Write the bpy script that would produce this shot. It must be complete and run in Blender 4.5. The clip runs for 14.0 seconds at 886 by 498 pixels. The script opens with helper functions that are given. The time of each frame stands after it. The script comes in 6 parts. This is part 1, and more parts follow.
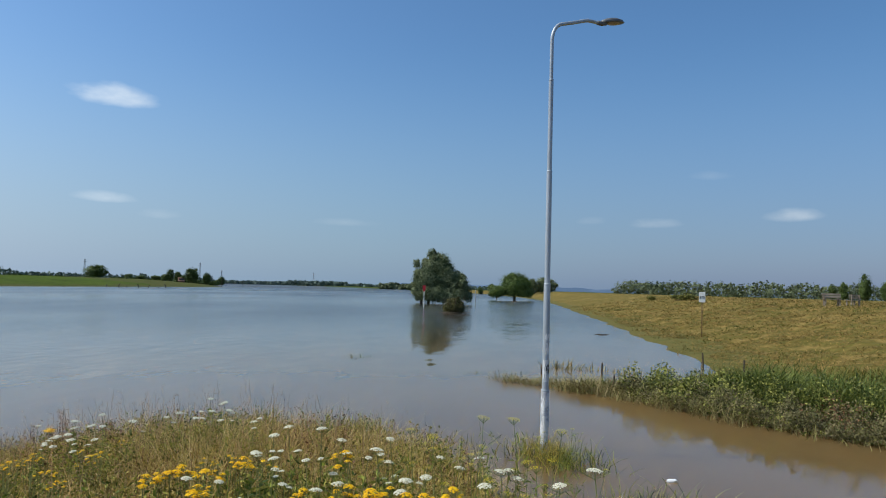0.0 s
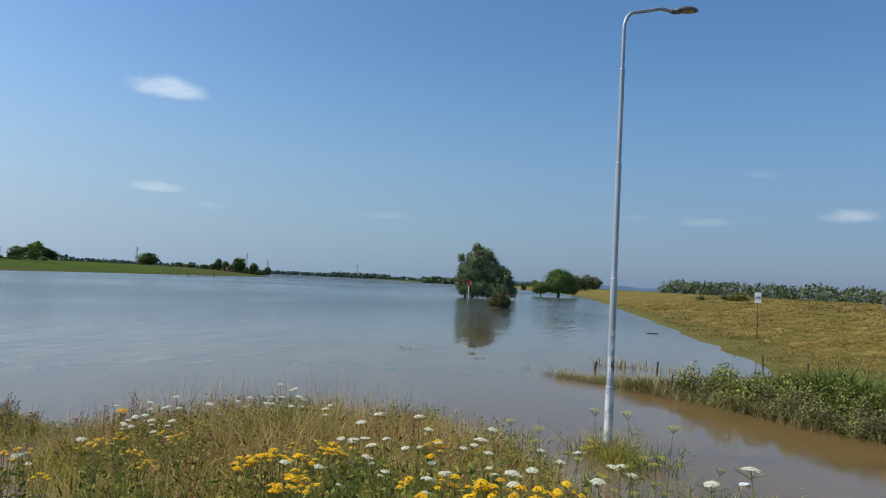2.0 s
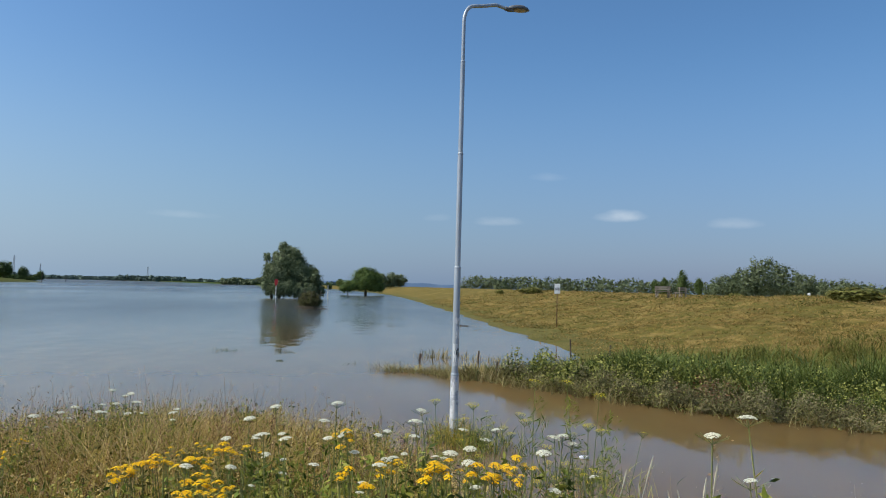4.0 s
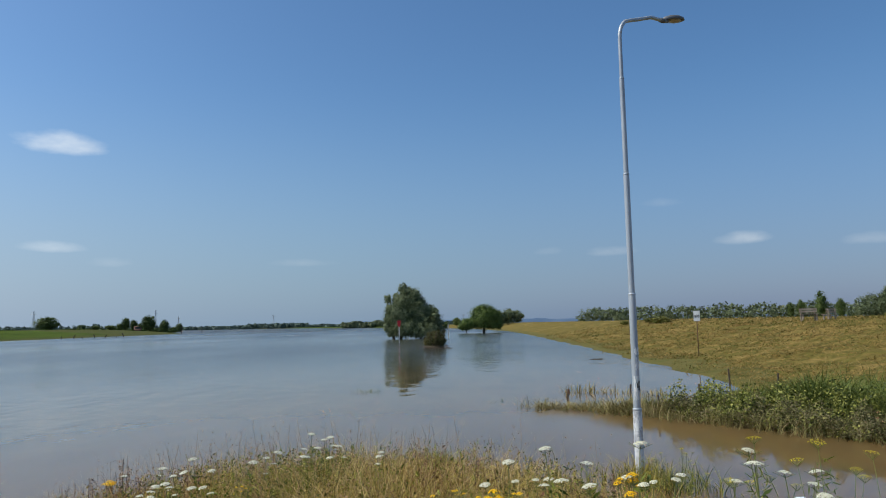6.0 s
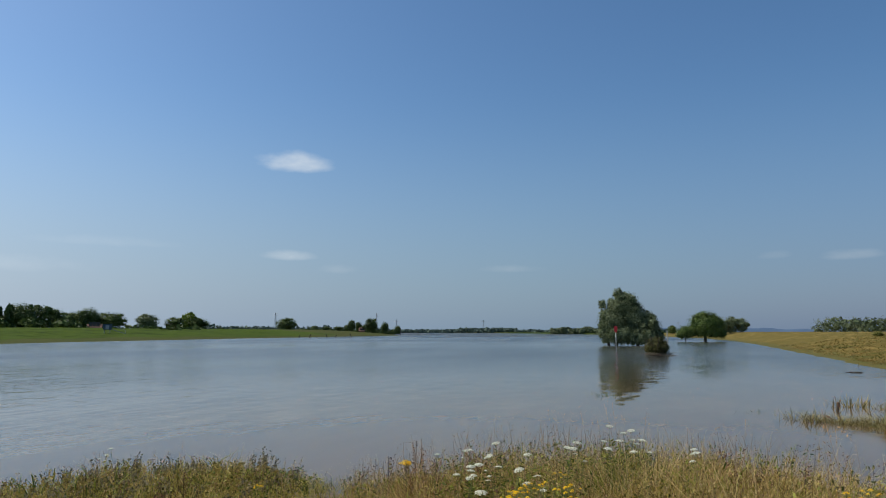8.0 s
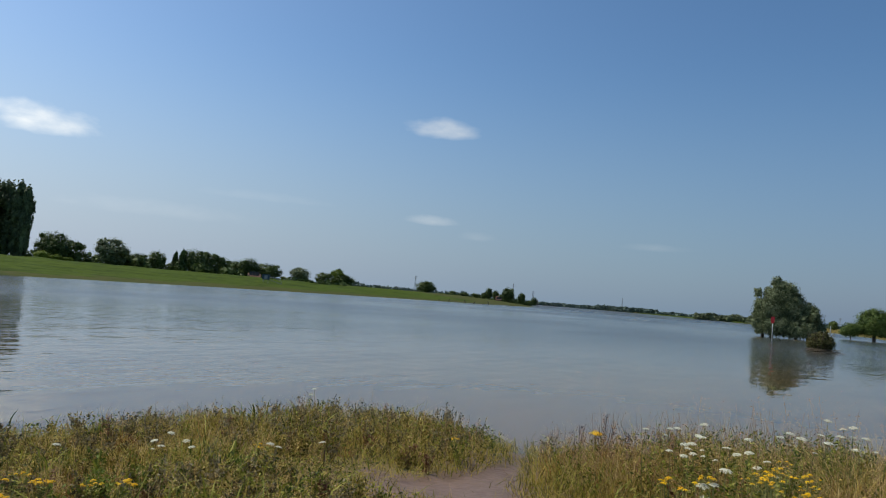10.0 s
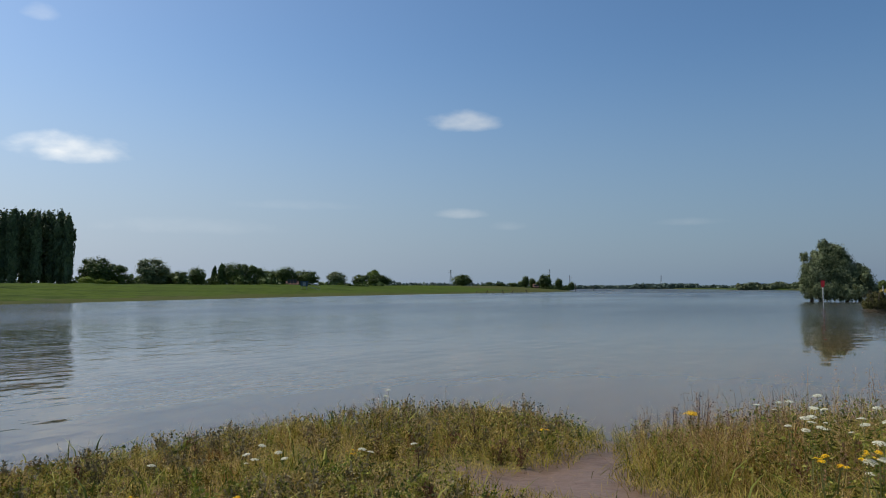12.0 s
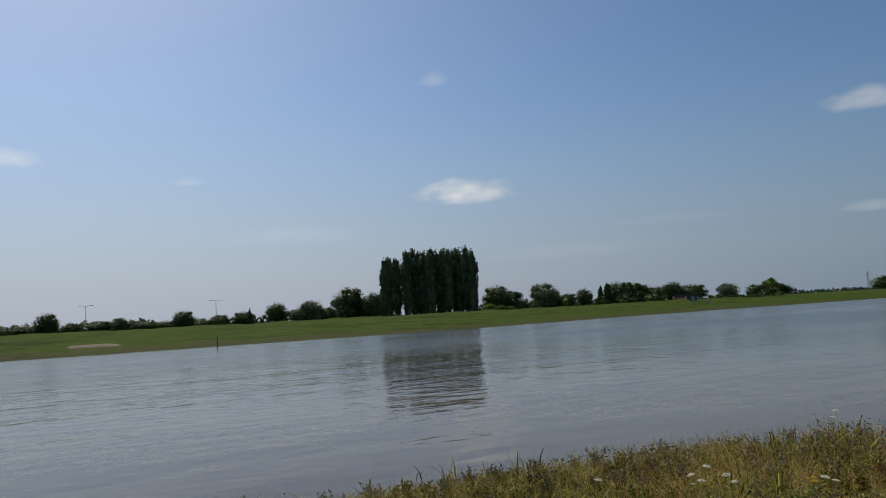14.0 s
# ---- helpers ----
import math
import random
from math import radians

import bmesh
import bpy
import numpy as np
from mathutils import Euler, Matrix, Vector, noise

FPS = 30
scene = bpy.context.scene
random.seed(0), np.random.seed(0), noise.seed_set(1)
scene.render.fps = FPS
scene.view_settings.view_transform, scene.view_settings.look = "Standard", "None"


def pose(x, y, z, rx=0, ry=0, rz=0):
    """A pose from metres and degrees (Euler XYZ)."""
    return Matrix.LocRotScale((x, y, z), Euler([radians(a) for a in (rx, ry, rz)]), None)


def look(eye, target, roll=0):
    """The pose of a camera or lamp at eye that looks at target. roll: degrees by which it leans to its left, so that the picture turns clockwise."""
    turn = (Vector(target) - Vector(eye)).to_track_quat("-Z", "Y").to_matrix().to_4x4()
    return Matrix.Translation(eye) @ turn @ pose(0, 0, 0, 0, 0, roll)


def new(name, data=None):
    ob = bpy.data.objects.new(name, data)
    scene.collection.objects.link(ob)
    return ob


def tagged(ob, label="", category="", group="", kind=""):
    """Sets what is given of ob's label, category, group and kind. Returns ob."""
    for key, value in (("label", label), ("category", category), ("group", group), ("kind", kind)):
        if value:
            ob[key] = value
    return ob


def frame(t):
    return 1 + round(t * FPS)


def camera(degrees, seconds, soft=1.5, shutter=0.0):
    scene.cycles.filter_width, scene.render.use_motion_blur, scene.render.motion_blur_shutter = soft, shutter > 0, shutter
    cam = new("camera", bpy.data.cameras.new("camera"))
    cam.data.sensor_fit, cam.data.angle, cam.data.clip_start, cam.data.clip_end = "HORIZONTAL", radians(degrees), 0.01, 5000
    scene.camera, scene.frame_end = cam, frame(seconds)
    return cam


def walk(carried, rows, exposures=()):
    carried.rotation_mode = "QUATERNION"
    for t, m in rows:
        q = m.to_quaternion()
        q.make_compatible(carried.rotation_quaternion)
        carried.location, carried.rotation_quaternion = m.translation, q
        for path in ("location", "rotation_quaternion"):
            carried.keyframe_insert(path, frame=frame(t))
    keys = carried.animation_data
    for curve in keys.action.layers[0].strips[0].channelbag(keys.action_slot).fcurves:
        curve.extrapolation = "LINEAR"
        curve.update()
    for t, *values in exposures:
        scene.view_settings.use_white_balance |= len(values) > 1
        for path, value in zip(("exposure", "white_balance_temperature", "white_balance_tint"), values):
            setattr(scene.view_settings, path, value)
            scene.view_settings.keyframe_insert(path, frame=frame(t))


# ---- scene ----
cam = camera(64.3, 14.0, soft=1.0)
PATH = [
    (0, (-0.006, 1.023, 2.231), (-0.171, 3.013, 2.341), 1.6),
    (0.5, (-0.042, 1.001, 2.223), (-0.309, 2.981, 2.313), 1.6),
    (1, (-0.119, 0.985, 2.213), (-0.389, 2.965, 2.277), 1.9),
    (1.5, (-0.206, 1.038, 2.191), (-0.49, 3.016, 2.256), 2.3),
    (2, (-0.312, 1.101, 2.179), (-0.597, 3.079, 2.269), 2.9),
    (2.5, (-0.45, 1.139, 2.156), (-0.536, 3.133, 2.283), 4.3),
    (2.7, (-0.521, 1.157, 2.139), (-0.457, 3.152, 2.271), 4.3),
    (4.8, (-1.079, 1.463, 2.017), (-0.802, 3.441, 2.116), 1.4),
    (5, (-1.151, 1.507, 2.023), (-0.995, 3.495, 2.165), 0.2),
    (5.5, (-1.313, 1.651, 2.012), (-1.322, 3.642, 2.2), -2.2),
    (6, (-1.56, 1.722, 1.986), (-1.61, 3.71, 2.197), -1.1),
    (6.5, (-1.781, 1.744, 1.954), (-2.165, 3.694, 2.176), -1.4),
    (7, (-2.076, 1.81, 1.937), (-2.641, 3.712, 2.186), -2.4),
    (7.2, (-2.135, 1.903, 1.89), (-2.693, 3.807, 2.143), -1.5),
    (9.3, (-2.714, 1.411, 1.817), (-3.497, 3.243, 1.988), 4.4),
    (9.5, (-2.769, 1.379, 1.813), (-3.587, 3.196, 1.978), 5.2),
    (10, (-2.876, 1.387, 1.797), (-3.858, 3.124, 1.928), 4.8),
    (10.5, (-3.003, 1.416, 1.79), (-4.013, 3.138, 1.92), 4.5),
    (11, (-3.139, 1.398, 1.78), (-4.179, 3.102, 1.897), 5.1),
    (11.5, (-3.259, 1.34, 1.765), (-4.301, 3.044, 1.877), 5.2),
    (12, (-3.32, 1.37, 1.76), (-4.381, 3.062, 1.869), -0.0),
    (12.5, (-3.401, 1.422, 1.749), (-4.461, 3.113, 1.88), -2.9),
    (13, (-3.449, 1.384, 1.759), (-4.659, 2.968, 1.933), -2.6),
    (13.5, (-3.533, 1.31, 1.754), (-5.003, 2.651, 1.957), -2.0),
    (14, (-3.605, 1.182, 1.745), (-5.368, 2.107, 1.935), -3.3),
]
walk(cam, [(t, look(eye, target, roll)) for t, eye, target, roll in PATH],
     [(0, 0.27, 6350, 5), (2.5, 0.29, 6350, 5), (5, 0.36, 6400, 6), (5.5, 0.24, 6400, 6), (6, 0.22, 6430, 6), (7, 0.05, 6500, 6), (9.5, 0.06, 6600, 6), (10.5, -0.03, 6620, 6), (11.3, 0.0, 6635, 7), (12, -0.05, 6650, 7), (13, -0.17, 6700, 8), (13.5, -0.33, 6750, 8), (14, -0.47, 6800, 8)])

# ---- sky, sun and exposure ----
SUN_AZ, SUN_EL = 97.0, 52.0          # degrees to the left of +y, degrees above the horizon


def direction(az, el):
    a, e = radians(az), radians(el)
    return Vector((-math.sin(a) * math.cos(e), math.cos(a) * math.cos(e), math.sin(e)))


# clouds: azimuth to the left, elevation, half width, half height (degrees), density
CLOUDS = [
    (30.4, 13.2, 3.0, 1.05, 0.64), (30.7, 5.9, 2.2, 0.5, 0.34), (60.2, 9.8, 3.9, 1.35, 0.98), (62.3, 18.9, 1.2, 0.7, 0.28),
    (-21.8, 5.9, 2.0, 0.62, 0.4), (-12.1, 5.4, 2.0, 0.5, 0.22), (-30.2, 5.3, 2.0, 0.55, 0.2), (-7.0, 5.6, 1.2, 0.4, 0.12),
    (94.5, 12.6, 2.4, 0.9, 0.5), (82.3, 11.3, 1.1, 0.4, 0.25), (12.7, 5.0, 2.6, 0.4, 0.12), (26.8, 4.9, 1.6, 0.5, 0.14),
    (44.0, 6.5, 5.0, 0.5, 0.1), (52.0, 4.6, 7.0, 0.8, 0.1), (74.0, 7.0, 6.0, 0.9, 0.12), (-16.0, 9.0, 1.6, 0.4, 0.08),
]


def make_world():
    w = bpy.data.worlds.new("summer_sky")
    scene.world = w
    w.use_nodes = True
    nt = w.node_tree
    nt.nodes.clear()
    n, link = nt.nodes.new, nt.links.new
    out = n("ShaderNodeOutputWorld")
    sky = n("ShaderNodeTexSky")
    sky.sky_type, sky.sun_disc = "NISHITA", False
    sky.sun_elevation, sky.sun_rotation = radians(SUN_EL), radians(-SUN_AZ)
    sky.altitude, sky.air_density, sky.dust_density, sky.ozone_density = 10, 1.0, 1.4, 4.5
    blue = n("ShaderNodeBackground")
    blue.inputs["Strength"].default_value = 0.1
    # summer haze: a thin slate-blue veil over the lowest sky
    part_of = n("ShaderNodeSeparateXYZ")
    link(n("ShaderNodeTexCoord").outputs["Generated"], part_of.inputs[0])
    low = n("ShaderNodeMapRange")
    low.interpolation_type = "SMOOTHSTEP"
    low.inputs[1].default_value, low.inputs[2].default_value, low.inputs[3].default_value, low.inputs[4].default_value = -0.02, 0.34, 0.8, 0.0
    link(part_of.outputs["Z"], low.inputs[0])
    veil = n("ShaderNodeMix")
    veil.data_type = "RGBA"
    rich = n("ShaderNodeHueSaturation")
    rich.inputs["Saturation"].default_value = 1.15
    link(sky.outputs[0], rich.inputs["Color"])
    sunward = n("ShaderNodeMapRange")
    sunward.inputs[3].default_value, sunward.inputs[4].default_value = 1.07, 1.36
    link(sunward.outputs[0], rich.inputs["Value"])
    link(rich.outputs[0], veil.inputs[6])
    # the veil is brighter towards the sun
    glow = n("ShaderNodeVectorMath")
    glow.operation = "DOT_PRODUCT"
    link(part_of.inputs[0].links[0].from_socket, glow.inputs[0])
    glow.inputs[1].default_value = direction(SUN_AZ, 0)
    rise = n("ShaderNodeMapRange")
    rise.inputs[1].default_value, rise.inputs[2].default_value = -0.6, 1.0
    link(glow.outputs["Value"], rise.inputs[0])
    lift = n("ShaderNodeMath")
    lift.operation = "POWER"
    link(rise.outputs[0], lift.inputs[0])
    lift.inputs[1].default_value = 3.0
    link(lift.outputs[0], sunward.inputs[0])
    thick = n("ShaderNodeMapRange")
    thick.inputs[1].default_value, thick.inputs[2].default_value, thick.inputs[3].default_value, thick.inputs[4].default_value = -1.0, 1.0, 0.8, 1.2
    link(glow.outputs["Value"], thick.inputs[0])
    both = n("ShaderNodeMath")
    both.operation = "MULTIPLY"
    link(low.outputs[0], both.inputs[0])
    link(thick.outputs[0], both.inputs[1])
    link(both.outputs[0], veil.inputs[0])
    tint = n("ShaderNodeMix")
    tint.data_type = "RGBA"
    tint.inputs[7].default_value = (5.4, 6.2, 7.8, 1)
    # away from the sun the haze is deeper and more violet
    deep = n("ShaderNodeMix")
    deep.data_type = "RGBA"
    deep.inputs[6].default_value, deep.inputs[7].default_value = (1.48, 2.0, 3.55, 1), (1.8, 2.7, 4.0, 1)
    turn = n("ShaderNodeMapRange")
    turn.inputs[1].default_value, turn.inputs[2].default_value = 0.02, 0.42
    link(rise.outputs[0], turn.inputs[0])
    link(turn.outputs[0], deep.inputs[0])
    link(deep.outputs[2], tint.inputs[6])
    link(lift.outputs[0], tint.inputs[0])
    link(tint.outputs[2], veil.inputs[7])
    link(veil.outputs[2], blue.inputs["Color"])
    white = n("ShaderNodeBackground")
    white.inputs["Color"].default_value, white.inputs["Strength"].default_value = (0.92, 0.95, 1.0, 1), 0.74
    # clouds near the sun are lit through
    lit = n("ShaderNodeMapRange")
    lit.inputs[3].default_value, lit.inputs[4].default_value = 0.74, 1.2
    link(lift.outputs[0], lit.inputs[0])
    link(lit.outputs[0], white.inputs["Strength"])
    geo = n("ShaderNodeTexCoord")
    noise_tex = n("ShaderNodeTexNoise")
    noise_tex.inputs["Scale"].default_value, noise_tex.inputs["Detail"].default_value = 30.0, 5.0
    stretch = n("ShaderNodeMapping")
    stretch.inputs["Scale"].default_value = (1, 1, 2.2)
    link(geo.outputs["Generated"], stretch.inputs["Vector"])
    link(stretch.outputs[0], noise_tex.inputs["Vector"])

    def maths(op, a, b=None, clamp=False):
        m = n("ShaderNodeMath")
        m.operation, m.use_clamp = op, clamp
        for socket, v in zip(m.inputs, (a, b)):
            if v is None:
                continue
            if isinstance(v, (int, float)):
                socket.default_value = v
            else:
                link(v, socket)
        return m.outputs[0]

    def dot(v):
        d = n("ShaderNodeVectorMath")
        d.operation = "DOT_PRODUCT"
        link(geo.outputs["Generated"], d.inputs[0])
        d.inputs[1].default_value = v
        return d.outputs["Value"]

    rough = maths("MULTIPLY", maths("SUBTRACT", noise_tex.outputs["Fac"], 0.5), 1.9)
    total = None
    for az, el, hw, hh, dens in CLOUDS:
        d = direction(az, el)
        right = d.cross(Vector((0, 0, 1))).normalized()
        up = right.cross(d)
        x = maths("MULTIPLY", dot(right), 1 / math.sin(radians(hw)))
        y = maths("MULTIPLY", dot(up), 1 / math.sin(radians(hh)))
        y = maths("MAXIMUM", y, maths("MULTIPLY", y, -1.6))
        e = maths("ADD", maths("MULTIPLY", x, x), maths("MULTIPLY", y, y))
        e = maths("ADD", e, rough)
        mask = maths("MULTIPLY", maths("SUBTRACT", 1.2, e, False), 0.62, True)
        mask = maths("POWER", mask, 1.3)
        front = maths("GREATER_THAN", dot(d), 0.5)
        mask = maths("MULTIPLY", maths("MULTIPLY", mask, front), dens)
        total = mask if total is None else maths("MAXIMUM", total, mask)
    mix = n("ShaderNodeMixShader")
    link(total, mix.inputs[0])
    link(blue.outputs[0], mix.inputs[1])
    link(white.outputs[0], mix.inputs[2])
    link(mix.outputs[0], out.inputs["Surface"])


make_world()
sun = new("sun", bpy.data.lights.new("sun", "SUN"))
sun.data.energy, sun.data.angle, sun.data.color = 3.2, radians(0.53), (1.0, 0.95, 0.86)
sun.matrix_world = look(direction(SUN_AZ, SUN_EL) * 300, (0, 0, 0))


# ---- materials ----
def material(name, colours, scale=4.0, rough=0.8, metal=0.0, bump=0.0, bump_scale=30.0, vary="", spread=0.35, translucent=0.0, detail=5.0,
             stretch=(1, 1, 1), coarse=0.0, spec=None):
    """Noise between the given colours; vary: '' / 'island' / 'object' adds a random step of its own to each piece."""
    m = bpy.data.materials.new(name)
    m.use_nodes = True
    nt = m.node_tree
    n, link = nt.nodes.new, nt.links.new
    bsdf = nt.nodes["Principled BSDF"]
    out = nt.nodes["Material Output"]
    co = n("ShaderNodeTexCoord")
    mp = n("ShaderNodeMapping")
    mp.inputs["Scale"].default_value = stretch
    geo = n("ShaderNodeNewGeometry")
    link(geo.outputs["Position"], mp.inputs["Vector"])
    tex = n("ShaderNodeTexNoise")
    tex.inputs["Scale"].default_value, tex.inputs["Detail"].default_value = scale, detail
    link(mp.outputs[0], tex.inputs["Vector"])
    fac = tex.outputs["Fac"]

    def maths(op, a, b):
        q = n("ShaderNodeMath")
        q.operation = op
        for socket, v in zip(q.inputs, (a, b)):
            if isinstance(v, (int, float)):
                socket.default_value = v
            else:
                link(v, socket)
        return q.outputs[0]

    if coarse:
        wide = n("ShaderNodeTexNoise")
        wide.inputs["Scale"].default_value, wide.inputs["Detail"].default_value = coarse, 3.0
        link(mp.outputs[0], wide.inputs["Vector"])
        fac = maths("ADD", maths("MULTIPLY", fac, 0.5), maths("MULTIPLY", wide.outputs["Fac"], 0.5))
    if vary:
        if vary == "island":
            rnd = geo.outputs["Random Per Island"]
        else:
            rnd = n("ShaderNodeObjectInfo").outputs["Random"]
        fac = maths("ADD", fac, maths("MULTIPLY", maths("SUBTRACT", rnd, 0.5), spread))
    ramp = n("ShaderNodeValToRGB")
    link(fac, ramp.inputs[0])
    el = ramp.color_ramp.elements
    lo, hi = 0.32, 0.68
    while len(el) < len(colours):
        el.new(0.5)
    for k, c in enumerate(colours):
        el[k].position = lo + (hi - lo) * k / max(1, len(colours) - 1)
        el[k].color = (*c, 1)
    link(ramp.outputs[0], bsdf.inputs["Base Color"])
    bsdf.inputs["Roughness"].default_value, bsdf.inputs["Metallic"].default_value = rough, metal
    bsdf.inputs["Specular IOR Level"].default_value = spec if spec is not None else 0.15 if translucent else 0.06 if rough > 0.88 else 0.4
    if bump:
        t2 = n("ShaderNodeTexNoise")
        t2.inputs["Scale"].default_value, t2.inputs["Detail"].default_value = bump_scale, 6.0
        link(mp.outputs[0], t2.inputs["Vector"])
        b = n("ShaderNodeBump")
        b.inputs["Strength"].default_value, b.inputs["Distance"].default_value = 1.0, bump
        link(t2.outputs["Fac"], b.inputs["Height"])
        link(b.outputs[0], bsdf.inputs["Normal"])
    if translucent:
        tr = n("ShaderNodeBsdfTranslucent")
        link(ramp.outputs[0], tr.inputs["Color"])
        mx = n("ShaderNodeMixShader")
        mx.inputs[0].default_value = translucent
        link(bsdf.outputs[0], mx.inputs[1])
        link(tr.outputs[0], mx.inputs[2])
        link(mx.outputs[0], out.inputs["Surface"])
    return m


def water_material():
    m = bpy.data.materials.new("silty_river_water")
    m.use_nodes = True
    nt = m.node_tree
    n, link = nt.nodes.new, nt.links.new
    bsdf = nt.nodes["Principled BSDF"]
    geo = n("ShaderNodeNewGeometry")

    def tex(scale, stretch, detail=3.0, rot=0.0):
        mp = n("ShaderNodeMapping")
        mp.inputs["Scale"].default_value, mp.inputs["Rotation"].default_value = stretch, (0, 0, radians(rot))
        link(geo.outputs["Position"], mp.inputs["Vector"])
        t = n("ShaderNodeTexNoise")
        t.inputs["Scale"].default_value, t.inputs["Detail"].default_value = scale, detail
        link(mp.outputs[0], t.inputs["Vector"])
        return t.outputs["Fac"]

    def ranged(v, a, b, c, d):
        r = n("ShaderNodeMapRange")
        r.inputs[1].default_value, r.inputs[2].default_value, r.inputs[3].default_value, r.inputs[4].default_value = a, b, c, d
        link(v, r.inputs[0])
        return r.outputs[0]

    silt = tex(0.12, (1, 0.35, 1), 4)
    ramp = n("ShaderNodeValToRGB")
    ramp.color_ramp.elements[0].position, ramp.color_ramp.elements[1].position = 0.35, 0.7
    ramp.color_ramp.elements[0].color, ramp.color_ramp.elements[1].color = (0.145, 0.088, 0.032, 1), (0.195, 0.122, 0.048, 1)
    link(silt, ramp.inputs[0])
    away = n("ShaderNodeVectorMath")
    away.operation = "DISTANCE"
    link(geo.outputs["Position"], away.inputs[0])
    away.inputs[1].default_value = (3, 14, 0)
    # the base colour goes from brown by the channel to dark grey farther out
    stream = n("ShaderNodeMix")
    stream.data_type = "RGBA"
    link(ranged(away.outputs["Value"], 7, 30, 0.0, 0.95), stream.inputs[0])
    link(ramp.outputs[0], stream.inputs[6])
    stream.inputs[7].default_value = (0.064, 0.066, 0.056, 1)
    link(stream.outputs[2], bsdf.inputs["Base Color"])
    bsdf.inputs["IOR"].default_value = 1.33
    # light spreads inside the cloudy water
    bsdf.subsurface_method = "BURLEY"
    bsdf.inputs["Subsurface Weight"].default_value, bsdf.inputs["Subsurface Scale"].default_value = 1.0, 0.6
    bsdf.inputs["Subsurface Radius"].default_value = (1.0, 0.8, 0.6)
    # calm and ruffled patches drawn out along the current
    patch = tex(0.05, (1, 0.3, 1), 4, 12)
    ruffle = n("ShaderNodeMath")
    ruffle.operation = "MULTIPLY"
    both = n("ShaderNodeMath")
    link(ranged(away.outputs["Value"], 8, 45, 0.03, 0.2), both.inputs[0])
    link(ranged(away.outputs["Value"], 110, 380, 0.0, 0.28), both.inputs[1])
    link(both.outputs[0], ruffle.inputs[0])
    link(ranged(patch, 0.35, 0.65, 0.55, 1.15), ruffle.inputs[1])
    link(ruffle.outputs[0], bsdf.inputs["Roughness"])
    b1 = n("ShaderNodeBump")
    b1.inputs["Distance"].default_value = 0.085
    slack = n("ShaderNodeMath")
    slack.operation = "MULTIPLY"
    link(ranged(away.outputs["Value"], 10, 45, 0.05, 1.0), slack.inputs[0])
    link(ranged(patch, 0.35, 0.68, 0.5, 1.0), slack.inputs[1])
    link(slack.outputs[0], b1.inputs["Strength"])
    link(tex(2.2, (0.9, 0.5, 1), 3, 8), b1.inputs["Height"])
    b2 = n("ShaderNodeBump")
    b2.inputs["Distance"].default_value, b2.inputs["Strength"].default_value = 0.13, 0.55
    link(tex(0.3, (1, 0.32, 1), 3, -6), b2.inputs["Height"])
    link(b2.outputs[0], b1.inputs["Normal"])
    link(b1.outputs[0], bsdf.inputs["Normal"])
    return m


WATER = water_material()
SOIL = material("trodden_sandy_soil", [(0.13, 0.1, 0.045), (0.22, 0.165, 0.08), (0.2, 0.17, 0.07)], 3, 0.95, bump=0.03, bump_scale=14, coarse=0.7)
MUD = material("wet_reddish_mud", [(0.12, 0.07, 0.045), (0.2, 0.125, 0.085), (0.155, 0.095, 0.06)], 5, 0.45, bump=0.02, bump_scale=9, coarse=1.2)
DIKE = material("dry_mown_dike_grass", [(0.09, 0.074, 0.018), (0.2, 0.142, 0.042), (0.12, 0.102, 0.024), (0.27, 0.185, 0.058), (0.145, 0.122, 0.032)], 0.9, 0.95, bump=0.3, bump_scale=2.2, detail=8.0, coarse=0.2)
MEADOW = material("green_bank_meadow", [(0.021, 0.034, 0.003), (0.047, 0.073, 0.006), (0.073, 0.105, 0.01), (0.034, 0.051, 0.004)], 0.9, 0.95, bump=0.4, bump_scale=1.2, coarse=0.16, stretch=(1, 0.4, 1))
SILT_BANK = material("silted_water_edge_grass", [(0.041, 0.049, 0.01), (0.08, 0.082, 0.021), (0.05, 0.069, 0.011)], 0.7, 0.9, bump=0.1, bump_scale=3, coarse=0.1)
DIKE_EDGE = material("flooded_dike_edge_grass", [(0.085, 0.085, 0.02), (0.145, 0.125, 0.038), (0.1, 0.105, 0.025)], 1.4, 0.9, bump=0.1, bump_scale=4, coarse=0.25)
SAND = material("pale_river_sand", [(0.22, 0.18, 0.12), (0.33, 0.27, 0.19)], 1.2, 0.95, bump=0.03, bump_scale=6)

GRASS = material("green_grass_blades", [(0.06, 0.08, 0.013), (0.2, 0.21, 0.032), (0.35, 0.33, 0.055), (0.5, 0.43, 0.1)], 0.9, 0.6, vary="island", spread=0.75, coarse=0.5, translucent=0.4)
OLIVE = material("olive_ripening_grass", [(0.12, 0.1, 0.018), (0.32, 0.25, 0.042), (0.5, 0.38, 0.07), (0.66, 0.5, 0.13)], 0.8, 0.7, vary="island", spread=0.75, coarse=0.5, translucent=0.4)
STRAW = material("dry_straw_grass", [(0.2, 0.12, 0.035), (0.44, 0.28, 0.085), (0.6, 0.41, 0.145), (0.76, 0.56, 0.25)], 0.8, 0.75, vary="island", spread=0.75, coarse=0.5, translucent=0.4)
RUSTY = material("rusty_withered_grass", [(0.16, 0.065, 0.02), (0.32, 0.15, 0.045), (0.48, 0.25, 0.08)], 1.5, 0.8, vary="island", spread=0.6, translucent=0.4)
HAIR = material("pinkish_hair_grass", [(0.42, 0.25, 0.13), (0.56, 0.37, 0.21)], 1.5, 0.8, vary="island", translucent=0.4)
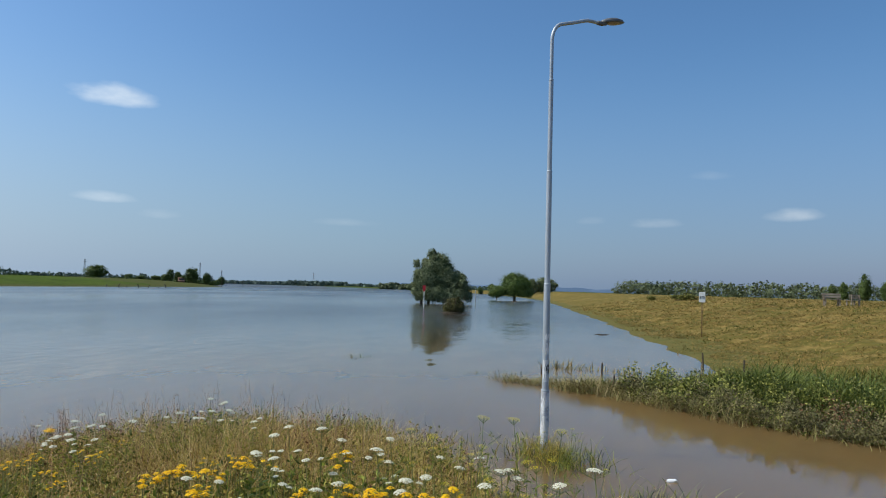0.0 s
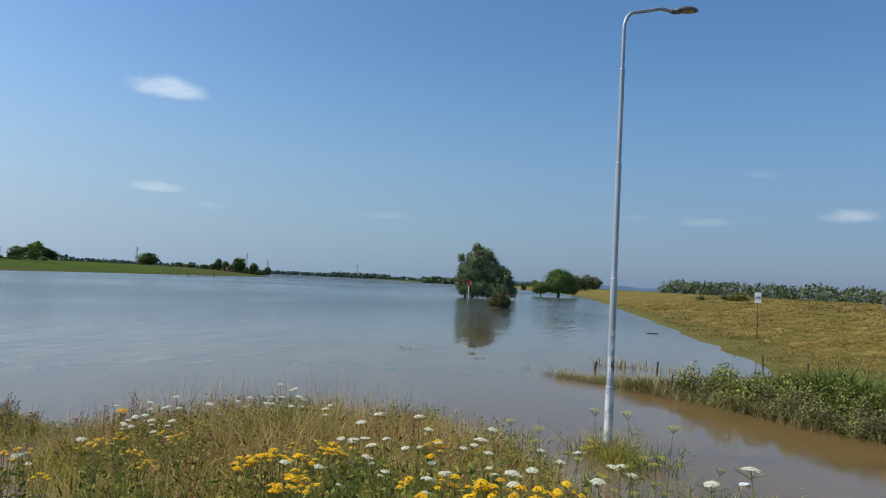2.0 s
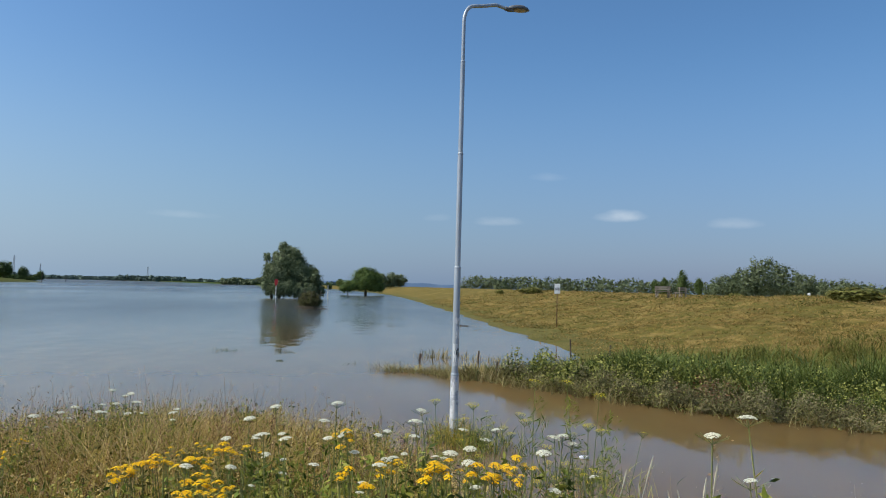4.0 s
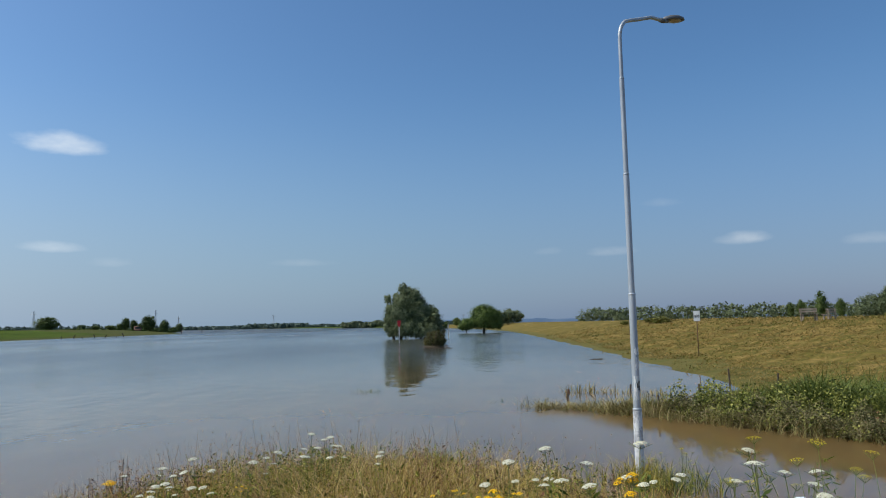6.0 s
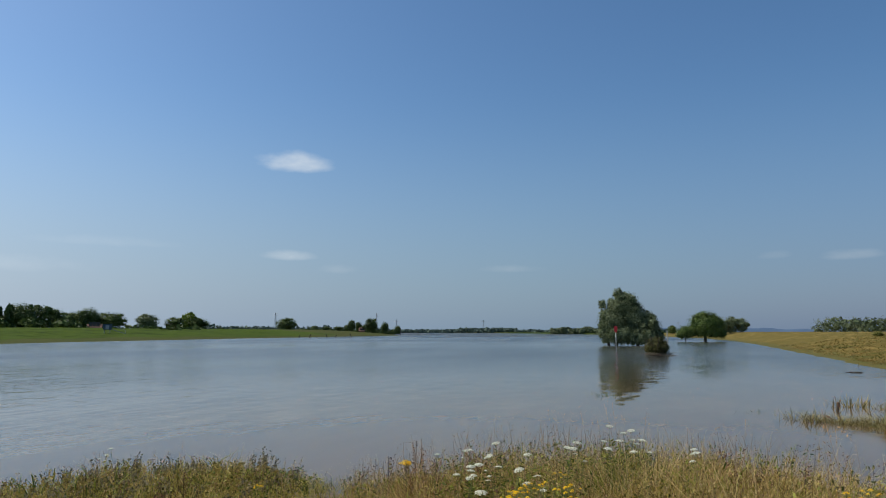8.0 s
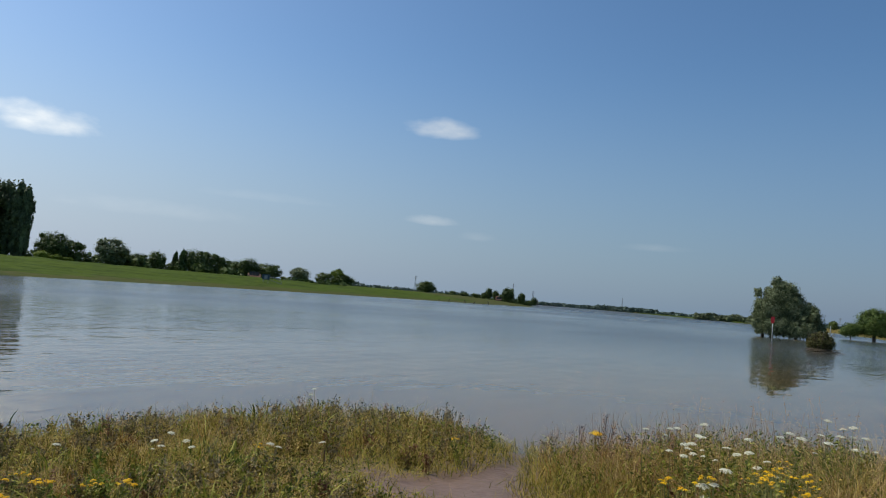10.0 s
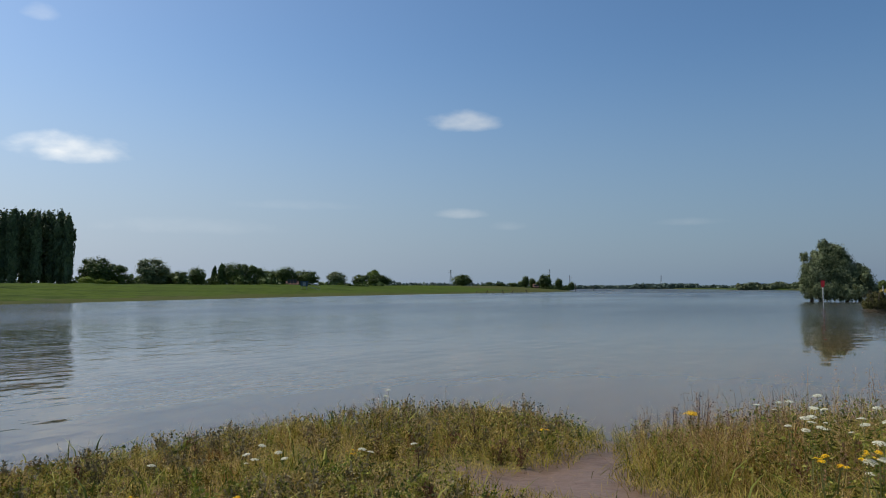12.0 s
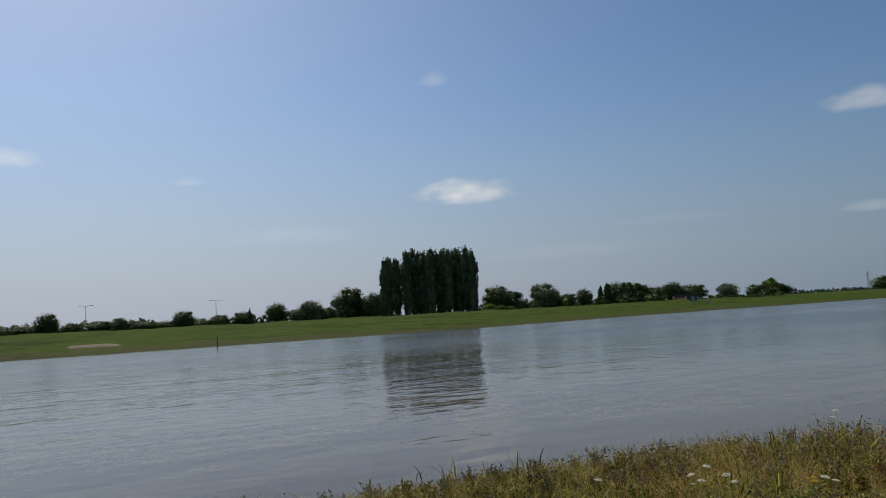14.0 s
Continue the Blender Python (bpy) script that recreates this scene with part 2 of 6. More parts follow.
PALE_STRAW = material("bleached_straw", [(0.5, 0.42, 0.27), (0.66, 0.57, 0.4)], 9, 0.7)
SEED = material("red_brown_seed_heads", [(0.13, 0.06, 0.035), (0.25, 0.13, 0.07), (0.35, 0.21, 0.12)], 3, 0.9, vary="island")
DIKE_BLADES = material("sunburnt_dike_blades", [(0.12, 0.092, 0.023), (0.22, 0.158, 0.043), (0.34, 0.235, 0.075), (0.44, 0.3, 0.105)], 0.6, 0.8, vary="island", translucent=0.45, spread=0.5, coarse=0.22)
DIKE_GREEN = material("olive_green_dike_blades", [(0.09, 0.095, 0.02), (0.16, 0.155, 0.035), (0.25, 0.225, 0.06)], 0.6, 0.8, vary="island", translucent=0.3, coarse=0.22)
REED_GREEN = material("fresh_reed_leaves", [(0.055, 0.08, 0.015), (0.11, 0.145, 0.028), (0.2, 0.225, 0.05)], 1.2, 0.5, vary="island", spread=0.5, translucent=0.15)
REED_DRY = material("silted_brown_reeds", [(0.14, 0.11, 0.045), (0.3, 0.235, 0.1), (0.25, 0.24, 0.075), (0.42, 0.33, 0.16)], 1.5, 0.85, vary="island", translucent=0.15)
SILTED = material("mud_greyed_herbs", [(0.075, 0.066, 0.03), (0.17, 0.145, 0.072), (0.12, 0.125, 0.042), (0.26, 0.22, 0.115)], 2, 0.9, vary="island")
BRAMBLE = material("bramble_leaves", [(0.04, 0.055, 0.012), (0.12, 0.14, 0.026), (0.23, 0.24, 0.048), (0.36, 0.35, 0.09)], 2, 0.5, vary="island", spread=0.6, translucent=0.12)
HERB = material("herb_leaves", [(0.06, 0.085, 0.014), (0.16, 0.19, 0.028), (0.29, 0.3, 0.045), (0.42, 0.39, 0.08)], 3, 0.6, vary="island", translucent=0.25, spread=0.6)
LUSH = material("lush_herb_leaves", [(0.08, 0.12, 0.02), (0.18, 0.24, 0.036), (0.3, 0.34, 0.06)], 3, 0.6, vary="island", translucent=0.25)
OLIVE_HERB = material("fading_herb_leaves", [(0.09, 0.08, 0.017), (0.25, 0.2, 0.038), (0.42, 0.32, 0.07), (0.56, 0.42, 0.12)], 2, 0.7, vary="island", spread=0.7, coarse=0.8, translucent=0.2)
FADED = material("faded_seeding_herbs", [(0.1, 0.08, 0.04), (0.22, 0.18, 0.09), (0.36, 0.3, 0.17)], 2, 0.85, vary="island", spread=0.6, translucent=0.15)
FENNEL_LEAF = material("feathery_yellow_green_leaves", [(0.15, 0.18, 0.03), (0.28, 0.3, 0.05)], 4, 0.6, vary="island", translucent=0.35)
STALK = material("plant_stalks", [(0.16, 0.17, 0.045), (0.27, 0.26, 0.08)], 5, 0.7, vary="object")
FENNEL_STALK = material("yellow_green_stalks", [(0.13, 0.15, 0.035), (0.2, 0.21, 0.05)], 5, 0.7, vary="object")
DARK_STALK = material("dark_dry_stalks", [(0.07, 0.045, 0.025), (0.13, 0.075, 0.04)], 6, 0.85, vary="object")
PETAL_WHITE = material("white_umbel_florets", [(0.6, 0.58, 0.42), (0.78, 0.75, 0.58)], 20, 0.7, vary="island", translucent=0.25)
PETAL_YELLOW = material("golden_florets", [(0.72, 0.38, 0.004), (0.85, 0.49, 0.006), (0.9, 0.58, 0.012)], 20, 0.6, vary="island", translucent=0.2)
PETAL_LIME = material("yellow_green_umbels", [(0.5, 0.42, 0.015), (0.7, 0.56, 0.03)], 20, 0.6, vary="island", translucent=0.3)
WILLOW = material("grey_green_willow_leaves", [(0.078, 0.104, 0.044), (0.158, 0.19, 0.088), (0.27, 0.3, 0.158)], 0.6, 0.55, vary="island", translucent=0.15)
OAK = material("dark_oak_leaves", [(0.05, 0.085, 0.02), (0.1, 0.15, 0.032), (0.17, 0.22, 0.055)], 0.7, 0.5, vary="island", translucent=0.12)
TREE_LEAF = material("tree_leaves", [(0.042, 0.068, 0.018), (0.085, 0.122, 0.032), (0.15, 0.19, 0.054)], 0.25, 0.55, vary="island", translucent=0.1)
LIME_LEAF = material("bright_lime_leaves", [(0.12, 0.17, 0.02), (0.24, 0.3, 0.04)], 0.5, 0.55, vary="island", translucent=0.3)
POPLAR_LEAF = material("poplar_leaves", [(0.062, 0.09, 0.042), (0.11, 0.148, 0.066), (0.18, 0.22, 0.1)], 0.3, 0.5, vary="island", translucent=0.1)
WOODS_LEAF = material("willow_wood_leaves", [(0.08, 0.105, 0.048), (0.125, 0.15, 0.072), (0.175, 0.2, 0.105)], 0.12, 0.6, vary="island", spread=0.2, translucent=0.1)
# leaves of the farthest trees, paled and blued to stand in for haze
HAZED_LEAF = material("haze_tinted_far_leaves", [(0.085, 0.125, 0.1), (0.14, 0.185, 0.145)], 0.05, 0.7, vary="island", translucent=0.1)
# distance haze is painted into the ridge's blue base colour
RIDGE = material("haze_painted_blue_woods", [(0.085, 0.13, 0.2), (0.11, 0.16, 0.235)], 0.01, 0.95)
BUSH = material("dark_bush_leaves", [(0.042, 0.043, 0.014), (0.08, 0.077, 0.023), (0.14, 0.128, 0.042)], 3, 0.7, vary="island", translucent=0.1)
SHRUB_LEAF = material("olive_shrub_leaves", [(0.09, 0.1, 0.022), (0.16, 0.16, 0.038), (0.24, 0.22, 0.06)], 2, 0.7, vary="island", translucent=0.1)
BARK = material("grey_brown_bark", [(0.07, 0.055, 0.04), (0.16, 0.13, 0.1)], 6, 0.95, bump=0.02, bump_scale=20, stretch=(1, 1, 0.25))
DEADWOOD = material("bare_silted_twigs", [(0.1, 0.08, 0.055), (0.19, 0.15, 0.1)], 8, 0.95)
GALV = material("weathered_galvanised_steel", [(0.3, 0.335, 0.37), (0.4, 0.435, 0.47), (0.5, 0.535, 0.57)], 7, 0.45, 0.3, bump=0.001, bump_scale=60, coarse=1.5, stretch=(1, 1, 0.3))
FLAKED = material("steel_with_flaking_white_stickers", [(0.3, 0.31, 0.33), (0.45, 0.46, 0.48), (0.8, 0.8, 0.8), (0.75, 0.76, 0.76)], 22, 0.6, 0.2, bump=0.002, bump_scale=40, coarse=7)
LAMP_HOOD = material("grey_lamp_hood", [(0.1, 0.105, 0.11), (0.16, 0.165, 0.17)], 12, 0.5)
LENS = material("dusty_lamp_lens", [(0.3, 0.26, 0.2), (0.4, 0.35, 0.28)], 15, 0.25)
SIGN_WHITE = material("white_enamel_board", [(0.72, 0.72, 0.7), (0.82, 0.82, 0.8)], 8, 0.4)
BLACK = material("black_paint", [(0.015, 0.015, 0.017), (0.03, 0.03, 0.03)], 9, 0.5)
RUST = material("rusty_steel_post", [(0.09, 0.05, 0.03), (0.19, 0.1, 0.055)], 12, 0.85, 0.1)
RED = material("signal_red_paint", [(0.45, 0.02, 0.025), (0.58, 0.03, 0.035)], 6, 0.45)
PALE_POLE = material("faded_white_pole", [(0.55, 0.54, 0.5), (0.72, 0.71, 0.68)], 5, 0.6)
TIMBER = material("silvered_timber", [(0.24, 0.19, 0.135), (0.4, 0.33, 0.25)], 6, 0.85, bump=0.004, bump_scale=30, stretch=(0.3, 1, 1))
DARK_TIMBER = material("dark_wet_timber", [(0.05, 0.038, 0.028), (0.11, 0.08, 0.055)], 8, 0.85, bump=0.005, bump_scale=25)
BRICK = material("red_brick_house_wall", [(0.2, 0.11, 0.08), (0.27, 0.165, 0.12)], 2, 0.9)
ROOF = material("orange_clay_roof", [(0.19, 0.095, 0.065), (0.26, 0.14, 0.1)], 2, 0.85)
MAST = material("grey_lattice_steel", [(0.3, 0.32, 0.34), (0.4, 0.42, 0.44)], 1, 0.6, 0.3)
HUT = material("blue_grey_sheet_metal", [(0.06, 0.09, 0.12), (0.1, 0.135, 0.165)], 1.5, 0.55, 0.2)
LITTER = material("white_plastic", [(0.7, 0.7, 0.7), (0.82, 0.82, 0.82)], 10, 0.4)
GLASS_DARK = material("dark_window_glass", [(0.03, 0.035, 0.04), (0.05, 0.055, 0.06)], 4, 0.15)


# ---- mesh helpers ----
def part(name, bm, mat, parent=None, label="", smooth=False):
    """Links a bmesh (or a ready mesh) as one object, under a thing or a part."""
    if isinstance(bm, bmesh.types.BMesh):
        me = bpy.data.meshes.new(name)
        bm.to_mesh(me)
        bm.free()
    else:
        me = bm
    if mat:
        me.materials.append(mat)
    if smooth:
        me.polygons.foreach_set("use_smooth", [True] * len(me.polygons))
    ob = new(name, me)
    if parent:
        ob.parent = parent
    if label:
        ob["label"] = label
    return ob


def thing(name, label, category, group="", at=(0, 0, 0), rz=0.0):
    ob = new(name)
    ob.empty_display_size = 0.1
    ob.matrix_basis = pose(*at, 0, 0, rz)
    return tagged(ob, label, category, group)


def fast_mesh(name, verts, faces):
    """verts (n, 3); faces: arrays (k, 3) or (k, 4) of indices."""
    me = bpy.data.meshes.new(name)
    me.vertices.add(len(verts))
    me.vertices.foreach_set("co", np.asarray(verts, np.float32).ravel())
    loops = np.concatenate([np.asarray(f, np.int32).ravel() for f in faces])
    sizes = np.concatenate([np.full(len(f), f.shape[1], np.int32) for f in faces])
    me.loops.add(len(loops))
    me.loops.foreach_set("vertex_index", loops)
    me.polygons.add(len(sizes))
    me.polygons.foreach_set("loop_start", np.concatenate([[0], np.cumsum(sizes)[:-1]]).astype(np.int32))
    me.polygons.foreach_set("loop_total", sizes)
    me.update(calc_edges=True)
    return me


def box(bm, x0, y0, z0, x1, y1, z1, bevel=0.0, m=None):
    made = bmesh.ops.create_cube(bm, size=1)["verts"]
    for v in made:
        v.co = Vector((x0 + (v.co.x + 0.5) * (x1 - x0), y0 + (v.co.y + 0.5) * (y1 - y0), z0 + (v.co.z + 0.5) * (z1 - z0)))
    if bevel:
        edges = list({e for v in made for e in v.link_edges})
        made = bmesh.ops.bevel(bm, geom=edges, offset=bevel, segments=2, affect="EDGES")["verts"]
    if m is not None:
        bmesh.ops.transform(bm, matrix=m, verts=made)
    return made


def tube(bm, points, radii, sides=10, caps=True):
    """A round bar along the points, with a radius at each."""
    rings, points = [], [Vector(p) for p in points]
    if isinstance(radii, (int, float)):
        radii = [radii] * len(points)
    for k, p in enumerate(points):
        ahead = (points[min(k + 1, len(points) - 1)] - points[max(k - 1, 0)]).normalized()
        # each ring takes its turn over from the one before, so that no bend pinches
        side = ahead.cross(Vector((0, 0, 1)) if abs(ahead.z) < 0.95 else Vector((1, 0, 0))) if k == 0 else side - ahead * side.dot(ahead)
        side.normalize()
        up = side.cross(ahead)
        rings.append([bm.verts.new(p + radii[k] * (math.cos(a) * side + math.sin(a) * up)) for a in np.linspace(0, 2 * math.pi, sides, False)])
    for a, b in zip(rings, rings[1:]):
        for k in range(sides):
            bm.faces.new((a[k], a[(k + 1) % sides], b[(k + 1) % sides], b[k]))
    if caps:
        bm.faces.new(rings[0][::-1])
        bm.faces.new(rings[-1])


def blades(roots, heights, widths, lean, rng):
    """Curved tapering blades as one mesh's arrays: three pairs of points and a tip each."""
    n = len(roots)
    face = rng.uniform(0, 2 * np.pi, n)
    fall = face + np.pi / 2 + rng.normal(0, 0.5, n)
    side = np.stack([np.cos(face), np.sin(face), np.zeros(n)], 1)
    out = np.stack([np.cos(fall), np.sin(fall), np.zeros(n)], 1)
    bend = lean * rng.uniform(0.3, 1.5, n)
    verts = np.zeros((n, 7, 3))
    for k, (f, w) in enumerate(((0, 1.0), (0.4, 0.85), (0.75, 0.5))):
        mid = roots + out * (bend * heights * f ** 2)[:, None] + np.stack([0 * f * heights, 0 * heights, heights * f * (1 - 0.25 * bend * f)], 1)
        verts[:, 2 * k] = mid - side * (widths * w / 2)[:, None]
        verts[:, 2 * k + 1] = mid + side * (widths * w / 2)[:, None]
    verts[:, 6] = roots + out * (bend * heights)[:, None] + np.stack([0 * heights, 0 * heights, heights * (1 - 0.25 * bend)], 1)
    base = (np.arange(n) * 7)[:, None]
    quads = np.concatenate([base + np.array([[0, 1, 3, 2]]), base + np.array([[2, 3, 5, 4]])])
    return verts.reshape(-1, 3), quads, base + np.array([[4, 5, 6]])


def leaves(centres, size, rng, long=1.7, droop=0.0, out=None, wild=0.6):
    """Small leaves, one quad each, at the centres; out: the way that they turn their faces to, more or less."""
    n = len(centres)
    a = rng.normal(0, 1, (n, 3))
    a[:, 2] -= droop
    face = rng.normal(0, 1, (n, 3))
    if out is not None:
        face = out + face * wild
        face /= np.linalg.norm(face, axis=1)[:, None] + 1e-9
        a -= face * (a * face).sum(1)[:, None]
    a /= np.linalg.norm(a, axis=1)[:, None] + 1e-9
    b = np.cross(a, face)
    b /= np.linalg.norm(b, axis=1)[:, None] + 1e-9
    s = (size * rng.uniform(0.6, 1.4, n))[:, None]
    v = np.stack([centres - a * s * long / 2, centres + b * s / 2, centres + a * s * long / 2, centres - b * s / 2], 1)
    return v.reshape(-1, 3), (np.arange(n) * 4)[:, None] + np.array([[0, 1, 2, 3]])


def crown_points(lobes, n, rng, clump=0.45, fill=0.3, per=16):
    """Leaf places in clumps on and in the lobes (x, y, z, rx, ry, rz)."""
    lobes = np.array(lobes, float)
    area = (lobes[:, 3] * lobes[:, 5] + lobes[:, 3] * lobes[:, 4]) ** 1.0
    k = max(6, n // per)
    pick = rng.choice(len(lobes), k, p=area / area.sum())
    d = rng.normal(0, 1, (k, 3))
    d /= np.linalg.norm(d, axis=1)[:, None]
    r = np.where(rng.uniform(0, 1, k) < fill, rng.uniform(0.3, 0.85, k), rng.uniform(0.8, 1.0, k))
    centre = lobes[pick, :3] + d * r[:, None] * lobes[pick, 3:]
    which = rng.integers(0, k, n)
    spread = clump * np.minimum(lobes[pick, 3], lobes[pick, 5])[which] * rng.uniform(0.7, 1.3, k)[which]
    pts = centre[which] + np.clip(rng.normal(0, 1, (n, 3)), -1.5, 1.5) * spread[:, None] * 0.6
    out = (pts - lobes[pick[which], :3]) / lobes[pick[which], 3:]
    out /= np.linalg.norm(out, axis=1)[:, None] + 1e-9
    return pts, out + (0, 0, 0.25)


def crown_mesh(name, lobes, n, size, seed, long=1.7, droop=0.0, clump=0.2, fill=0.25, floor=None, per=16, heart=2.9, wild=0.4):
    rng = np.random.default_rng(seed)
    pts, out = crown_points(lobes, n, rng, clump, fill, per)
    if floor is not None:
        low = pts[:, 2] > floor
        pts, out = pts[low], out[low]
    # a darker heart of large leaves behind the small outer ones
    hearts = np.array(lobes, float)
    pick = rng.choice(len(hearts), max(20, n // 7), p=(hearts[:, 3] * hearts[:, 5]) / (hearts[:, 3] * hearts[:, 5]).sum())
    d = rng.normal(0, 1, (len(pick), 3))
    d *= (rng.uniform(0.1, 1, len(pick)) ** 0.5 * 0.84 / np.linalg.norm(d, axis=1))[:, None]
    inner = hearts[pick, :3] + d * hearts[pick, 3:]
    if floor is not None:
        low = inner[:, 2] > floor + size
        inner, d = inner[low], d[low]
    sizes = np.concatenate([np.full(len(pts), size), np.full(len(inner), size * heart)])
    v, q = leaves(np.concatenate([pts, inner]), sizes, rng, long, droop, np.concatenate([out, d]), wild)
    return fast_mesh(name, v, [q])


def trunk_mesh(height, radius, limbs, seed, spread=0.35, rise=0.55):
    """A tapered, slightly bent trunk with rising limbs."""
    rnd = random.Random(seed)
    bm = bmesh.new()
    bend = [(rnd.uniform(-0.05, 0.05) * height * k, rnd.uniform(-0.05, 0.05) * height * k, height * k) for k in (0.0, 0.3, 0.6, 1.0)]
    bend[0] = (0, 0, -0.4)
    tube(bm, bend, [radius * 1.25, radius * 0.9, radius * 0.6, radius * 0.15], 8)
    for k in range(limbs):
        a, f = rnd.uniform(0, 6.28), rnd.uniform(0.25, 0.7)
        z = height * f
        reach = height * spread * rnd.uniform(0.6, 1.1)
        tip = Vector((math.cos(a) * reach, math.sin(a) * reach, z + reach * rise * rnd.uniform(0.6, 1.6)))
        mid = Vector((tip.x * 0.5, tip.y * 0.5, (z + tip.z) / 2 + 0.08 * reach))
        tube(bm, [(0, 0, z), mid, tip], [radius * 0.5 * (1 - f * 0.5), radius * 0.28, radius * 0.07], 6)
    return bm


# ---- the lie of the land ----
# shorelines as (x, y), each closed round its land far out of sight
NEAR_SHORE = [(-60, -70), (-18, -8), (-11.6, -1), (-10.4, 3), (-9.8, 7), (-8.8, 9.3), (-7.4, 9.9), (-6.4, 9.4), (-5.6, 9.3), (-4.5, 9.9), (-2, 10.4),
              (-0.5, 9.3), (0.3, 8.0), (0.85, 6.6), (1.7, 5.1), (3.6, 3.6), (7, 2), (20, -4), (60, -20), (300, -110), (300, -900), (-200, -900)]
RIGHT_SHORE = [(-2900, 1700), (-900, 1250), (-420, 1010), (-190, 800), (-110, 620), (-55, 480), (-26, 380), (-6, 300), (5, 220), (9, 164), (9, 116), (7.9, 60), (7.15, 40),
               (6.85, 30), (6.85, 26), (6.7, 23.8), (6.3, 22.2), (4.6, 20.0), (3.3, 18.0), (2.8, 16.8), (3.0, 16.2), (3.7, 15.2), (4.5, 14.1), (5.1, 13.2), (6.2, 12.1), (9, 9.9), (14, 7.3),
               (30, 2), (80, -10), (300, -60), (2900, -300), (2900, 3900), (-2900, 3900)]
LEFT_SHORE = [(-200, -900), (-90, -260), (-76, -80), (-77, 0), (-82, 45), (-94, 90), (-102, 140), (-106, 185), (-112, 250), (-119, 296), (-131, 322), (-176, 420), (-300, 600), (-480, 800),
              (-900, 1080), (-2900, 1450), (-2900, -900)]
TRACK = [(-6.2, 9.7), (-5.75, 8.4), (-5.6, 7.5), (-5.7, 6.85), (-4.8, 6.45), (-4.0, 5.2), (-3.4, 3.2), (-3.2, 0.5), (-1.5, -1.5), (4, -3)]


def along(poly, x, y, closed=True):
    """Distance to a line of points, and whether the places lie within it."""
    x, y = np.asarray(x, float), np.asarray(y, float)
    near, inside = np.full(x.shape, 1e9), np.zeros(x.shape, bool)
    pts = list(poly) + ([poly[0]] if closed else [])
    for (x0, y0), (x1, y1) in zip(pts, pts[1:]):
        dx, dy = x1 - x0, y1 - y0
        f = np.clip(((x - x0) * dx + (y - y0) * dy) / (dx * dx + dy * dy), 0, 1)
        near = np.minimum(near, np.hypot(x - x0 - f * dx, y - y0 - f * dy))
        if closed and dy:
            cross = (y0 > y) != (y1 > y)
            inside ^= cross & (x < x0 + (y - y0) * dx / dy)
    return near, inside


def inland(poly, x, y):
    near, inside = along(poly, x, y)
    return np.where(inside, near, -near)


def lumps(x, y):
    return np.sin(x * 1.3 + 0.7 * np.sin(y * 0.9)) * np.sin(y * 1.1 + 0.8 * np.sin(x * 0.7)) * 0.5 + np.sin(x * 0.31 + 1) * np.sin(y * 0.27 + 2) * 0.5


def tufts(x, y, seed=0.0):
    """Rounded hummocks with sharp hollows between them, about one unit wide, from 0 to 1."""
    def corner(i, j):
        return np.modf(np.abs(np.sin(i * 12.9898 + j * 78.233 + seed) * 43758.5453))[0]
    i, j = np.floor(x), np.floor(y)
    f, g = x - i, y - j
    f, g = f * f * (3 - 2 * f), g * g * (3 - 2 * g)
    n = (corner(i, j) * (1 - f) + corner(i + 1, j) * f) * (1 - g) + (corner(i, j + 1) * (1 - f) + corner(i + 1, j + 1) * f) * g
    return np.abs(n * 2 - 1)


def regions(x, y):
    x, y = np.asarray(x, float), np.asarray(y, float)
    a, b, c = inland(NEAR_SHORE, x, y), inland(RIGHT_SHORE, x, y), inland(LEFT_SHORE, x, y)
    b = b + np.where((y > 18) & (y < 200), 0.28 * np.sin(y * 0.83 + 0.6 * np.sin(y * 0.37)) * np.sin(y * 0.31 + 1), 0) * np.clip((y - 18) / 8, 0, 1)
    k = np.interp(x, [-9, -5, -0.5, 3], [0.16, 0.26, 0.8, 0.8])
    za = np.where(a > 0, k * (1 - np.exp(-np.clip(a, 0, 60) / 3.0)) + np.interp(a, [9, 25, 60], [0, 2.2, 2.4]), np.maximum(a * 0.14, -1.5))
    mound = 0.75 * np.exp(-((x - 41) ** 2 + (y - 44) ** 2) / (2 * 9.0 ** 2))
    far_low = np.interp(y, [250, 500], [1.0, 0.45])
    zb = np.where(b > 0, np.interp(b, [0, 3, 8, 14, 20, 60], [0.0, 0.2, 1.05, 1.85, 1.95, 1.85]) * far_low * (1 - 0.19 * np.exp(-((y - 57) / 20) ** 2)) + mound + (0.06 * lumps(x, y) + (0.17 * tufts(x * 0.75 + 0.3 * y, y * 0.6) + 0.13 * tufts(x * 1.6, y * 1.2 - 0.4 * x, 5.0) - 0.12) * np.clip((140 - y) / 60, 0, 1)) * np.clip((b - 0.6) / 3, 0, 1), np.maximum(b * 0.12, -1.5))
    zc = np.where(c > 0, np.interp(c, [0, 5, 22, 38, 60], [0.0, 0.45, 1.6, 2.45, 2.15]) + (0.1 * lumps(x * 0.3, y * 0.3) + 0.3 * tufts(x * 0.3, y * 0.22, 9.0) - 0.12) * np.clip(c / 10, 0, 1), np.maximum(c * 0.1, -1.5))
    return np.maximum(np.maximum(za, zb), zc), a, b, c


def height(x, y):
    return float(regions(np.array([x]), np.array([y]))[0][0])


def spaced(marks):
    """Grid lines with the given steps between the marks: (from, step), ..., (to,)."""
    out = []
    for (a, step), (b, *_) in zip(marks, marks[1:]):
        out.extend(np.linspace(a, b, max(1, round((b - a) / step)), False))
    return np.array(out + [marks[-1][0]])


